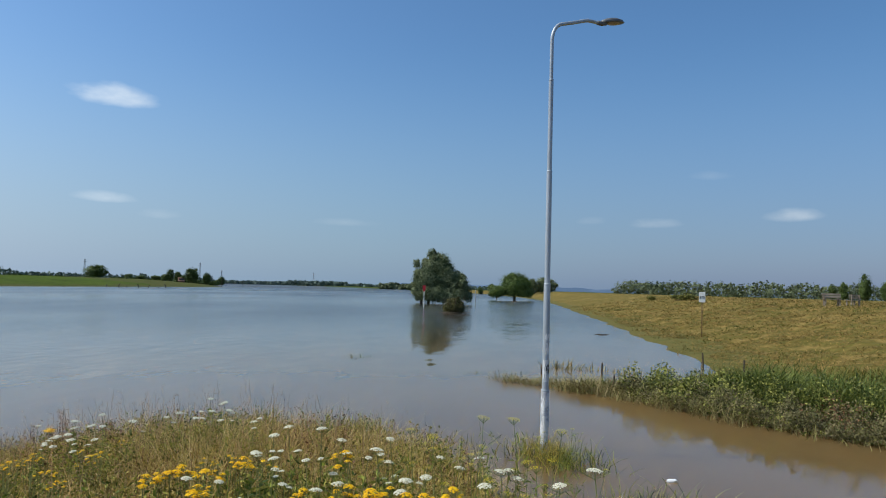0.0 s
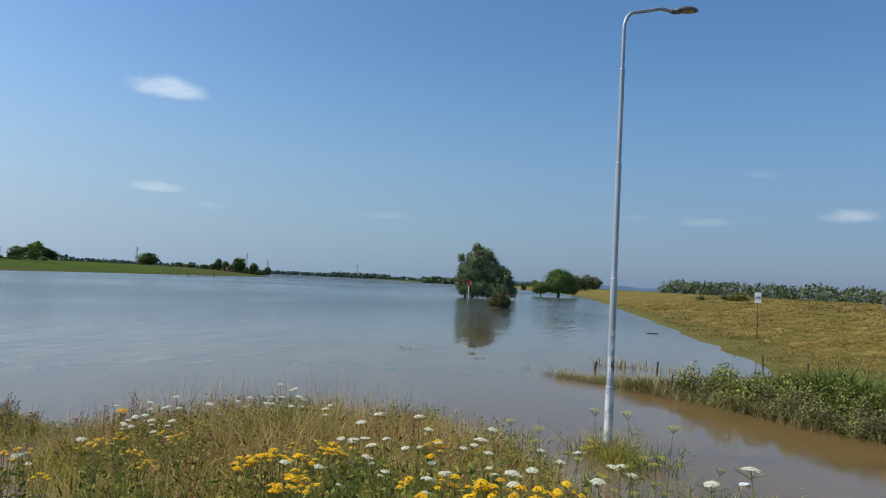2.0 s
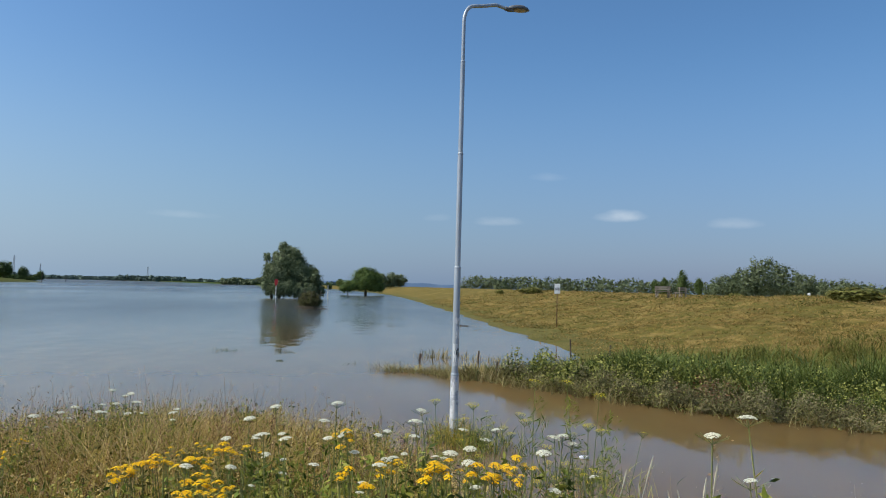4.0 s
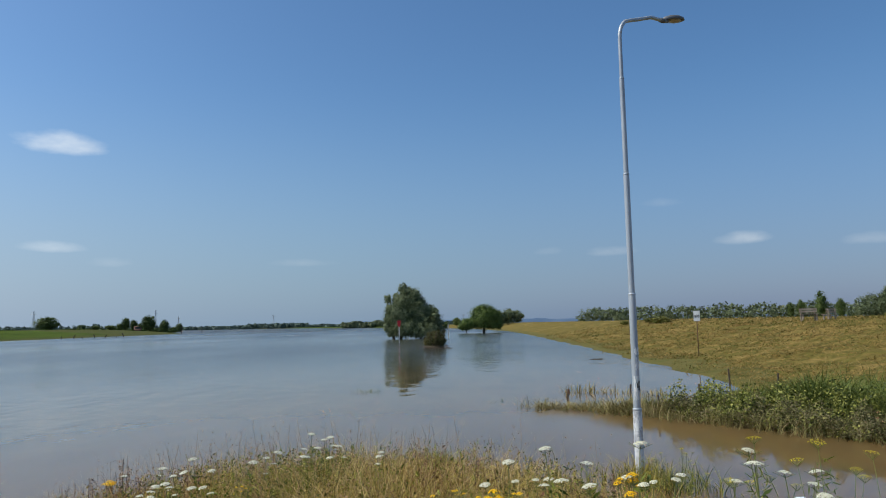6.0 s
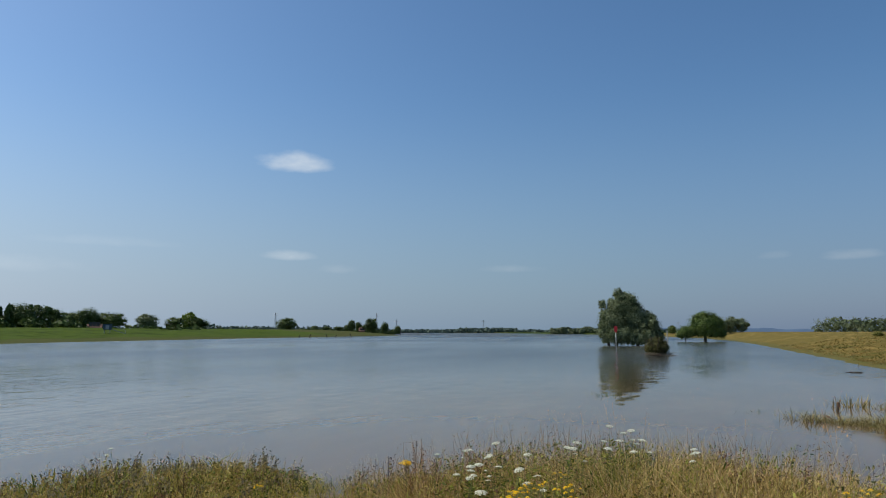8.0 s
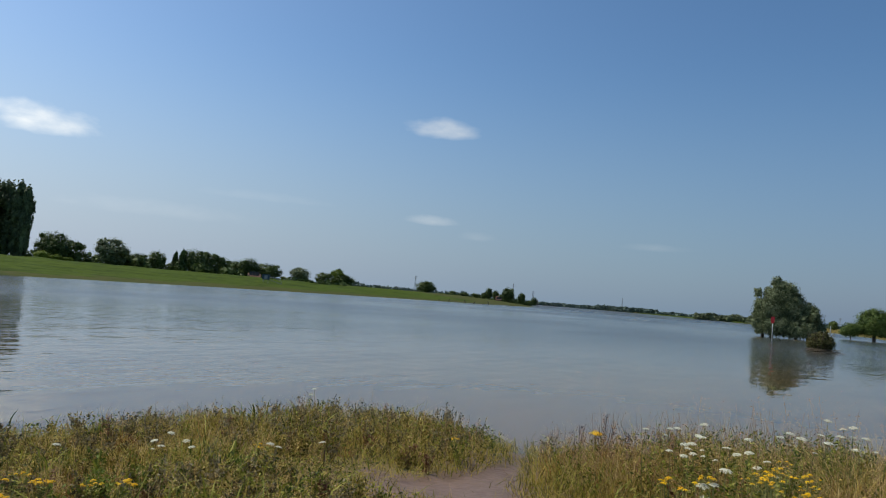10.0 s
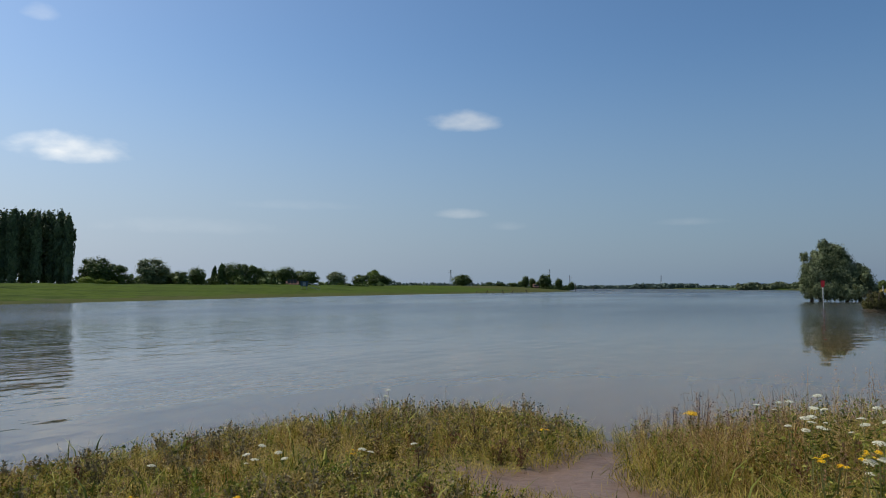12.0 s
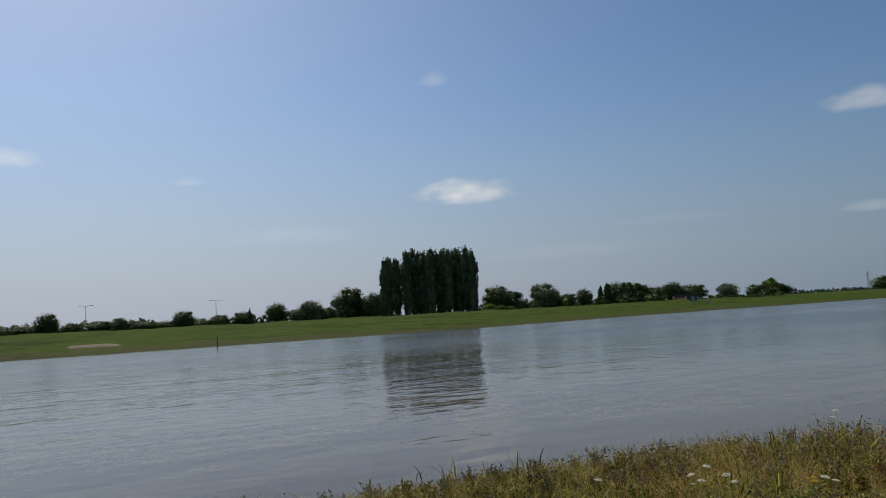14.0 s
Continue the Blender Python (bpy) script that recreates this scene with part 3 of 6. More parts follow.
def build_ground():
    xs = spaced([(-2800, 300), (-1000, 100), (-400, 20), (-220, 7), (-140, 2.5), (-70, 8), (-16, 0.4), (-7.5, 0.17), (1.5, 0.4), (8, 0.3), (32, 0.8), (50, 5), (100, 40), (400, 250), (2800,)])
    ys = spaced([(-850, 100), (-150, 20), (-30, 3), (-6, 0.35), (-3, 0.17), (9, 0.4), (24, 0.42), (54, 1.0), (80, 4), (200, 10), (500, 40), (1300, 200), (3800,)])
    gx, gy = np.meshgrid(xs, ys)
    z, a, b, c = regions(gx, gy)
    z = z + np.where(a > 0.4, 0.03 * lumps(gx * 3, gy * 3), 0)
    nx, ny = len(xs), len(ys)
    verts = np.stack([gx.ravel(), gy.ravel(), z.ravel()], 1)
    i, j = np.meshgrid(np.arange(nx - 1), np.arange(ny - 1))
    k = (j * nx + i).ravel()
    quads = np.stack([k, k + 1, k + nx + 1, k + nx], 1)
    me = fast_mesh("ground", verts, [quads])
    cx, cy = verts[quads, 0].mean(1), verts[quads, 1].mean(1)
    _, a, b, c = regions(cx, cy)
    slot = np.zeros(len(quads), np.int32)
    slot[(b > a) & (b > c)] = 2
    slot[(c > a) & (c > b)] = 3
    slot[(c > a) & (c > b) & (c < 5 + 2.5 * lumps(cx * 0.2, cy * 0.2))] = 4
    slot[(slot == 2) & (b < 2.2 + 0.6 * lumps(cx, cy)) & (cy > 22) & (cy < 420)] = 5
    slot[(slot == 2) & (cy > 420)] = 3
    slot[(slot == 3) & (cy > 230) & (lumps(cx * 0.06, cy * 0.03) > -0.2)] = 4
    slot[(np.minimum(along(TRACK, cx, cy, False)[0], np.hypot((cx + 5.75) / 1.5, (cy - 6.72) / 0.85)) < 0.5 + 0.2 * lumps(cx * 3, cy * 3)) & (slot == 0)] = 1
    for m in (SOIL, MUD, DIKE, MEADOW, SILT_BANK, DIKE_EDGE):
        me.materials.append(m)
    me.polygons.foreach_set("material_index", slot)
    me.polygons.foreach_set("use_smooth", [True] * len(quads))
    return tagged(new("ground", me), "grassy flood banks and dike with trodden sandy soil", "ground", kind="structure")


build_ground()


def build_water():
    verts = np.array([(-2790, -840, 0), (2790, -840, 0), (2790, 3790, 0), (-2790, 3790, 0)], float)
    me = fast_mesh("water", verts, [np.array([[0, 1, 2, 3]])])
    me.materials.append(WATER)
    return tagged(new("water", me), "wide brown silty river in flood, gently rippled", "water", kind="structure")


build_water()


# ---- placing by bearing ----
def bearing(az, r, eye=(-3.5, 1.3)):
    a = radians(az)
    return eye[0] - r * math.sin(a), eye[1] + r * math.cos(a)


# ---- trees ----
def broadleaf(seed, n=5000):
    """Crown and trunk one unit high and wide, to be scaled for each tree."""
    rnd = random.Random(seed)
    lobes = [(0, 0, 0.52, 0.43, 0.43, 0.42), (0, 0, 0.24, 0.38, 0.38, 0.22)]
    for k in range(8):
        a, z = rnd.uniform(0, 6.28), rnd.uniform(0.2, 0.8)
        r = 0.32 * (1 - abs(z - 0.5) * 1.1)
        s = rnd.uniform(0.14, 0.2)
        lobes.append((r * math.cos(a), r * math.sin(a), z, s, s, s * 0.85))
    lobes.append((rnd.uniform(-0.1, 0.1), rnd.uniform(-0.1, 0.1), 0.84, 0.15, 0.15, 0.13))
    crown = crown_mesh("crown", lobes, n, 0.03, seed, 1.3, clump=0.2, fill=0.2, per=6)
    trunk = trunk_mesh(0.72, 0.028, 6, seed, 0.4)
    me = bpy.data.meshes.new("trunk")
    trunk.to_mesh(me)
    trunk.free()
    return trunk_ready(me), crown


def round_tree(seed, n=5000):
    """A clipped-looking round crown on a short trunk, one unit high and wide."""
    rnd = random.Random(seed)
    lobes = [(0, 0, 0.54, 0.46, 0.46, 0.44), (0, 0, 0.3, 0.4, 0.4, 0.2)]
    for k in range(9):
        a, z = rnd.uniform(0, 6.28), rnd.uniform(0.3, 0.85)
        r = 0.4 * math.sqrt(max(0.05, 1 - ((z - 0.52) / 0.45) ** 2))
        lobes.append((r * math.cos(a), r * math.sin(a), z, 0.1, 0.1, 0.09))
    crown = crown_mesh("crown", lobes, n, 0.03, seed, 1.3, clump=0.18, fill=0.2, per=6)
    me = bpy.data.meshes.new("trunk")
    bm = trunk_mesh(0.7, 0.03, 6, seed, 0.4)
    bm.to_mesh(me)
    bm.free()
    return trunk_ready(me), crown


def trunk_ready(me):
    me.materials.append(BARK)
    return me


def columnar(seed, n=6500):
    rnd = random.Random(seed)
    lobes = []
    for k in range(16):
        z = 0.1 + 0.84 * k / 15
        w = 0.5 * min(1, (z + 0.2) * 2.2) * min(1.0, (1.08 - z) * 4.0)
        lobes.append((rnd.uniform(-0.14, 0.14), rnd.uniform(-0.14, 0.14), z, w * rnd.uniform(0.7, 1.05), w * rnd.uniform(0.7, 1.05), 0.07))
    lobes.append((rnd.uniform(-0.1, 0.1), 0, 0.955, 0.22, 0.22, 0.04))
    rng = np.random.default_rng(seed)
    pts, out = crown_points(lobes, n, rng, 1.1, 0.3, 10)
    v, q = leaves(pts, 0.125, rng, 1.3, 0.0, out * (1, 1, 0.5), 0.4)
    v[:, 2] += (np.repeat(pts[:, 2], 4) - v[:, 2]) * 0.75       # leaves stay small once the unit crown is drawn out in height
    me = bpy.data.meshes.new("trunk")
    bm = trunk_mesh(0.9, 0.07, 3, seed, 0.12, 1.0)
    bm.to_mesh(me)
    bm.free()
    return trunk_ready(me), fast_mesh("crown", v, [q])


def conifer(seed, n=1600):
    lobes = [(0, 0, 0.12 + 0.8 * k / 8, 0.46 * (1 - k / 9), 0.46 * (1 - k / 9), 0.07) for k in range(9)]
    me = bpy.data.meshes.new("trunk")
    bm = trunk_mesh(0.85, 0.03, 3, seed, 0.15)
    bm.to_mesh(me)
    bm.free()
    return trunk_ready(me), crown_mesh("crown", lobes, n, 0.055, seed, 1.6, 0.5, 0.6, 0.3)


def coloured(pair, leaf):
    """The same tree with its crown's leaves in another material, as mesh data of its own."""
    crown = pair[1].copy()
    crown.materials.clear()
    crown.materials.append(leaf)
    return pair[0], crown


def plant_tree(name, pair, x, y, tall, wide, label, category="tree", group="", turn=0.0, z=None):
    ob = new(name)
    ob.empty_display_size = 0.2
    z = height(x, y) if z is None else z
    ob.matrix_basis = pose(x, y, z, 0, 0, turn) @ Matrix.Diagonal((wide, wide, tall, 1))
    tagged(ob, label, category, group)
    for n, me in zip(("trunk", "crown"), pair):
        part(n, me, None, ob)
    return ob


BROAD = [coloured(broadleaf(s), TREE_LEAF) for s in (11, 12, 13, 14, 15)]
ROUND = [coloured(round_tree(s), TREE_LEAF) for s in (21, 22)]
GREYISH = [coloured(b, WILLOW) for b in BROAD[:2]]
LIMEY = coloured(BROAD[2], LIME_LEAF)
POPLARS = [coloured(columnar(s), POPLAR_LEAF) for s in (31, 32, 33, 34)]
SPRUCE = coloured(conifer(41), TREE_LEAF)
OLIVE_SHRUBS = [coloured(b, SHRUB_LEAF) for b in BROAD[3:5]]


def big_willow():
    """A wide old willow with two crests standing in the flood."""
    ob = thing("willow_tree", "wide grey-green willow standing in the flooded river", "tree", at=(-8.55, 100.5, 0))
    rnd = random.Random(5)
    lobes = [(-1.7, 0, 3.2, 1.9, 2.2, 2.7), (-1.2, 0.2, 5.3, 1.35, 1.4, 1.7), (-1.2, 0, 6.75, 0.7, 0.8, 1.15), (-0.4, 0, 6.2, 0.95, 0.9, 1.15), (0.4, 0, 5.9, 1.05, 1.1, 1.2), (1.0, 0, 5.0, 0.95, 1.0, 1.0), (-2.9, -0.3, 2.8, 1.15, 1.3, 2.2),
             (-3.1, -0.2, 4.1, 0.65, 0.6, 0.8), (-2.1, -0.2, 5.5, 0.65, 0.6, 0.95), (0.6, 0.3, 3.1, 1.6, 1.7, 2.1), (1.9, 0.4, 2.8, 1.5, 1.6, 1.8), (2.3, 0.3, 4.0, 0.9, 0.9, 0.9), (0.6, 0, 4.2, 1.2, 1.2, 1.0), (-0.1, 0, 5.1, 1.15, 1.2, 1.2), (1.1, 0, 4.6, 1.0, 1.1, 0.9), (3.2, 0.2, 2.2, 1.1, 1.2, 1.7),
             (3.9, 0.2, 1.1, 0.8, 0.9, 0.9), (-1.0, -1.2, 1.4, 2.7, 1.2, 1.3), (1.6, -1.0, 1.1, 2.4, 1.1, 1.0)]
    for k in range(26):
        x = rnd.uniform(-3.5, 3.6)
        lobes.append((x, rnd.uniform(-1.4, 0.4), rnd.uniform(0.8, 5.8 if x < 0 else 3.8), 0.55, 0.55, 0.75))
    me = crown_mesh("crown", lobes, 52000, 0.076, 51, 2.6, 0.9, 0.3, 0.2, 0.05, 20)
    part("crown", me, WILLOW, ob)
    for dx, dy, h, s in ((-1.6, 0, 5.6, 1), (-2.6, 0.3, 3.6, 2), (1.2, 0, 3.6, 3), (2.6, 0.2, 2.8, 4)):
        t = part("trunk", trunk_mesh(h, 0.2, 7, s, 0.35), BARK, ob, smooth=True)
        t.location = (dx, dy, -0.3)


def flood_oak():
    ob = thing("oak_tree", "round dark oak with a short trunk standing in floodwater", "tree", at=(2.9, 149.5, 0))
    lobes = [(0.1, 0, 3.3, 2.6, 2.4, 2.2), (0.9, -0.6, 1.7, 1.6, 1.2, 0.7), (-1.0, -0.6, 1.7, 1.2, 1.2, 0.7), (-1.5, 0, 2.4, 1.4, 1.4, 1.3), (1.8, 0, 2.8, 1.3, 1.4, 1.6), (0.2, 0, 4.9, 1.7, 1.5, 1.0), (-1.0, 0, 4.3, 1.2, 1.1, 1.1), (1.5, 0.1, 4.3, 1.1, 1.0, 1.0),
             (2.6, 0, 1.7, 0.8, 0.9, 0.9), (-2.3, 0, 1.9, 0.9, 0.8, 0.9), (1.5, -0.8, 1.5, 0.9, 0.8, 0.7), (2.3, 0, 3.6, 0.7, 0.8, 0.8), (-0.2, 0, 5.4, 0.9, 0.9, 0.6)]
    lobes = [(x * 1.22, y, z * 0.97 - 0.05, rx * 1.15, ry, rz * 1.03) for x, y, z, rx, ry, rz in lobes]
    part("crown", crown_mesh("crown", lobes, 22000, 0.12, 61, 1.4, 0, 0.4, 0.25), OAK, ob)
    part("trunk", trunk_mesh(4.4, 0.26, 8, 62, 0.4), BARK, ob, smooth=True)
    small = thing("young_oak_tree", "small leafy tree beside the oak in floodwater", "tree", at=(-0.7, 148.2, 0))
    lobes = [(0, 0, 1.8, 1.5, 1.3, 1.1), (-0.9, 0, 1.3, 0.8, 0.8, 0.7), (0.8, 0, 1.8, 0.8, 0.8, 0.7), (0.1, 0, 2.4, 0.7, 0.7, 0.5)]
    part("crown", crown_mesh("crown", lobes, 6000, 0.13, 63, 1.4, 0, 0.45, 0.3), OAK, small)
    part("trunk", trunk_mesh(2.0, 0.1, 5, 64, 0.4), BARK, small)


def flood_bush():
    ob = thing("flooded_bush", "dark tangled bush half drowned in the river", "bush", at=(-3.85, 60.6, 0))
    lobes = [(0, 0, 0.65, 0.75, 0.7, 0.55), (-0.45, 0, 0.5, 0.45, 0.45, 0.4), (0.4, 0, 0.55, 0.5, 0.5, 0.45), (-0.05, 0, 1.15, 0.3, 0.3, 0.3), (0.55, 0, 0.9, 0.22, 0.3, 0.3), (-0.45, 0, 1.0, 0.22, 0.3, 0.3), (0.25, 0, 1.25, 0.18, 0.2, 0.22), (-0.75, 0, 0.6, 0.2, 0.2, 0.25)]
    part("leaves", crown_mesh("leaves", lobes, 6500, 0.055, 71, 2.0, 0, 0.45, 0.3, 0.02), BUSH, ob)
    rnd = random.Random(7)
    bm = bmesh.new()
    for k in range(120):
        a = rnd.uniform(0, 6.28)
        r = rnd.uniform(0.3, 1.0)
        z = rnd.uniform(0.25, 1.6)
        tube(bm, [(0.2 * math.cos(a), 0.2 * math.sin(a), -0.2), (r * 0.6 * math.cos(a), r * 0.6 * math.sin(a), z * 0.5), (r * math.cos(a), r * math.sin(a), z)], [0.025, 0.016, 0.006], 4)
    part("branches", bm, DEADWOOD, ob)
    bm = bmesh.new()
    for k in range(90):
        x, y = rnd.gauss(0.05, 0.45), rnd.gauss(-0.3, 0.25)
        a = rnd.uniform(-0.6, 0.6)
        l = rnd.uniform(0.2, 0.6)
        tube(bm, [(x - l * math.cos(a), y - l * math.sin(a), rnd.uniform(-0.02, 0.25)), (x + l * math.cos(a), y + l * math.sin(a), rnd.uniform(-0.02, 0.25))], 0.014, 4)
    part("flood_debris", bm, DEADWOOD, ob, "brown drift caught in the branches")


big_willow()
flood_oak()
flood_bush()

# trees along the far bank: bearing, height above the crest and width in thousandths of the distance, kind
BANK_TREES = [
    (97, 22, 40, 0), (95, 17, 40, 1), (93.4, 16, 36, 2), (91.9, 31, 29, 3), (90.4, 16, 30, 4), (88.6, 17, 34, 0), (87.2, 20, 34, 10), (85.6, 13, 30, 1), (84.2, 12, 30, 2),
    (82.8, 26, 28, 3), (81.5, 10, 26, 4), (80.2, 17, 28, 0), (78.4, 20, 28, 1), (77.9, 24, 14, 20), (75.9, 31, 30, 2), (74.2, 20, 26, 3), (73.2, 33, 36, 11), (71.9, 20, 26, 4),
    (70.2, 50, 46, 0), (68.9, 33, 44, 1), (68.2, 40, 30, 2), (58.2, 39, 40, 3), (57.0, 30, 34, 4), (54.4, 39, 42, 10), (53.8, 23, 32, 0), (52.6, 20, 26, 1), (51.3, 26, 24, 2),
    (50.0, 29, 16, 20), (49.5, 33, 18, 20), (48.7, 33, 34, 3), (47.6, 32, 34, 4), (46.6, 26, 26, 0), (45.6, 22, 32, 1), (44.6, 28, 30, 2), (43.2, 22, 40, 3), (40.6, 21, 30, 11),
    (38.7, 16, 28, 4), (37.7, 24, 22, 30), (37.1, 15, 34, 0)]
for az, h, w, kind in BANK_TREES:
    r = 168 / math.sin(radians(min(az, 90))) + (az * 7.3 % 9)
    x, y = bearing(az, r)
    pair = (ROUND[kind % 2] if kind in (1, 2, 3) else BROAD[kind]) if kind < 10 else GREYISH[kind - 10] if kind < 20 else SPRUCE if kind == 20 else LIMEY
    ground = height(x, y)
    tall = 1.75 + r * math.tan(radians(0.26)) + h * 0.86 * r / 1000 - ground
    words = {20: "dark pointed spruce on the far bank", 30: "bright yellow-green tree on the far bank"}.get(kind, "grey-green rounded tree on the far bank" if kind >= 10 else "dark leafy rounded tree on the far bank")
    plant_tree("spruce_tree" if kind == 20 else "bank_tree", pair, x, y, tall * 1.04, w * r / 1000 * 1.12, words, group="trees along the far bank", turn=az * 37 % 360)

for k, az in enumerate((67.2, 66.75, 66.25, 65.5, 65.0, 64.5, 64.05, 63.5, 63.0, 62.55, 62.1, 61.6, 61.1, 60.6, 60.1)):
    r = 198 + (k * 5 % 7)
    x, y = bearing(az, r)
    top = 4.75 if k < 3 else 5.2 + 0.12 * math.sin(k * 2.1)
    tall = 1.75 + r * math.tan(radians(top)) - height(x, y)
    plant_tree("poplar_tree", POPLARS[k % 4], x, y, tall, 3.15 + 0.35 * math.sin(k * 1.7), "tall slender dark poplar in a dense row", group="row of poplars", turn=k * 71 % 360)

# pale shrubs before the poplars' end
for az, w, h in ((58.9, 4.0, 2.2), (58.0, 3.4, 1.6), (57.2, 2.6, 1.3)):
    x, y = bearing(az, 176)
    plant_tree("bank_shrub", LIMEY, x, y, h, w, "low yellow-green shrub on the bank", "shrub", "shrubs on the far bank", az * 50)

# trees round the farm and on the far headland
for az, r, top, w, kind in ((30.55, 470, 1.08, 15, 3), (25.75, 400, 0.55, 4.0, 0), (25.4, 402, 0.95, 4.8, 1), (24.85, 405, 0.8, 4.4, 2), (23.85, 404, 1.1, 8.2, 3), (22.75, 400, 0.78, 4.6, 0),
                            (21.75, 520, 0.5, 5.5, 2), (28.3, 430, 0.45, 5, 1), (27.4, 420, 0.38, 6, 4), (26.4, 420, 0.4, 6, 0), (24.4, 398, 0.55, 3.2, 4)):
    x, y = bearing(az, r)
    z = height(x, y)
    plant_tree("headland_tree", ROUND[kind % 2], x, y, 1.78 + r * math.tan(radians(top)) - z, w, "dark leafy tree beside the farm on the headland", group="trees on the headland", turn=az * 61 % 360)

# trees on the dike side
for az, r, top, w, kind, words in ((-2.85, 232, 1.05, 5.2, 0, "grey-green willow at the end of the dike"), (-3.55, 234, 1.2, 5.0, 1, "grey-green willow at the end of the dike"), (-4.3, 236, 1.02, 5.0, 0, "grey-green willow at the end of the dike"),
                                   (-26.5, 250, 1.9, 4.6, 13, "dark upright tree behind the dike"), (-25.2, 240, 1.3, 3.0, 12, "dark upright tree behind the dike"), (-24.5, 240, 1.15, 2.6, 11, "dark upright tree behind the dike"),
                                   (-27.7, 240, 1.35, 3.0, 11, "dark upright tree behind the dike"), (0.55, 330, 0.5, 5, 12, "dark leafy tree on the far shore"), (1.4, 300, 0.2, 3, 11, "round shrub on the far shore")):
    x, y = bearing(az, r, (-1.1, 1.5))
    z = height(x, y)
    plant_tree("dike_tree", GREYISH[kind] if kind < 10 else BROAD[kind - 10], x, y, 2.05 + r * math.tan(radians(top)) - z, w, words, group="trees along the dike", turn=az * 41 % 360)


def wood(name, label, spots, n, size, leaf, seed):
    """A far wood as one mass of leaf clumps; spots: (x, y, ground, height, half width)."""
    lobes = []
    rnd = random.Random(seed)
    for x, y, z, h, w in spots:
        lobes.append((x, y, z + h * 0.5, w, w, h * 0.5))
        lobes.append((x + rnd.uniform(-0.5, 0.5) * w, y, z + h * 0.78, w * 0.5, w * 0.5, h * 0.24))
        lobes.append((x + rnd.uniform(-0.8, 0.8) * w, y, z + h * 0.25, w * 0.8, w * 0.8, h * 0.27))
    me = crown_mesh(name, lobes, n, size, seed, 1.4, 0, 0.25, 0.2, per=9, heart=2.6, wild=0.4)
    me.materials.append(leaf)
    return tagged(new(name, me), label, "woods", kind="stuff")


def spots(az0, az1, r, top, step, w, seed, eye=(-1.1, 1.5), level=2.05):
    rnd = random.Random(seed)
    out, az = [], az0
    while az > az1:
        rr = r * rnd.uniform(0.93, 1.1)
        x, y = bearing(az, rr, eye)
        z = max(0.0, height(x, y)) - 0.3
        t = top(az) * rnd.uniform(0.8, 1.08)
        out.append((x, y, z, max(0.8, level + rr * math.tan(radians(t)) - z), w * rnd.uniform(0.7, 1.3)))
        az -= step * rnd.uniform(0.6, 1.4)
    return out


wood("willow_wood", "belt of grey-green willows behind the dike", spots(-9.5, -75, 300, lambda a: 1.06 + 0.1 * math.sin(a * 2.1) + 0.08 * math.sin(a * 5.3), 0.19, 3.2, 81), 64000, 0.35, WOODS_LEAF, 81)
wood("willow_thicket", "dense tall willow thicket behind the dike", spots(-29.0, -37.5, 205, lambda a: 1.3 + 1.5 * math.exp(-((a + 32.6) / 2.3) ** 2), 0.3, 2.3, 82)
     + spots(-37.5, -70, 215, lambda a: 1.1 + 0.25 * math.sin(a * 1.3), 0.6, 3.0, 83), 66000, 0.21, WOODS_LEAF, 82)
wood("far_shore_wood", "low dark tree line on the far shore", spots(23.5, 9.0, 905, lambda a: 0.15 + 0.02 * math.sin(a * 3.0) + (0.15 if 12.3 < a < 16.8 else 0), 0.2, 5.5, 84, (-3.5, 1.3), 1.8), 14000, 1.1, HAZED_LEAF, 84)
wood("river_bend_thicket", "dark willow thicket on the river bend", spots(9.3, 4.5, 545, lambda a: 0.33 + 0.07 * math.sin(a * 4), 0.2, 3.2, 85, (-3.5, 1.3), 1.8), 14000, 0.65, WOODS_LEAF, 85)
wood("distant_wood", "distant tree line on the horizon", spots(4.5, -4, 950, lambda a: 0.16 + 0.04 * math.sin(a * 3), 0.3, 5, 86, (-3.5, 1.3), 1.9), 7000, 1.6, HAZED_LEAF, 86)
wood("hedge_row", "dense dark hedge between the far bank trees", spots(100, 36.5, 222, lambda a: (1.0 if 45.4 < a < 59.5 or a > 67.5 else 0.4) + 0.12 * math.sin(a * 1.7), 0.55, 2.3, 87, (-3.5, 1.3), 1.75), 28000, 0.38, TREE_LEAF, 87)
wood("headland_hedge", "low dark bushes along the headland", spots(36.8, 22.0, 430, lambda a: 0.14 + 0.05 * math.sin(a * 2.7), 0.3, 2.2, 88, (-3.5, 1.3), 1.75), 14000, 0.4, TREE_LEAF, 88)

wood("distant_bank_wood", "tree line far behind the bank with haze in its colour", spots(39, 22.6, 640, lambda a: 0.4 + 0.06 * math.sin(a * 2.3) + 0.05 * math.sin(a * 5.1), 0.25, 4.2, 89, (-3.5, 1.3), 1.8), 9000, 0.8, HAZED_LEAF, 89)


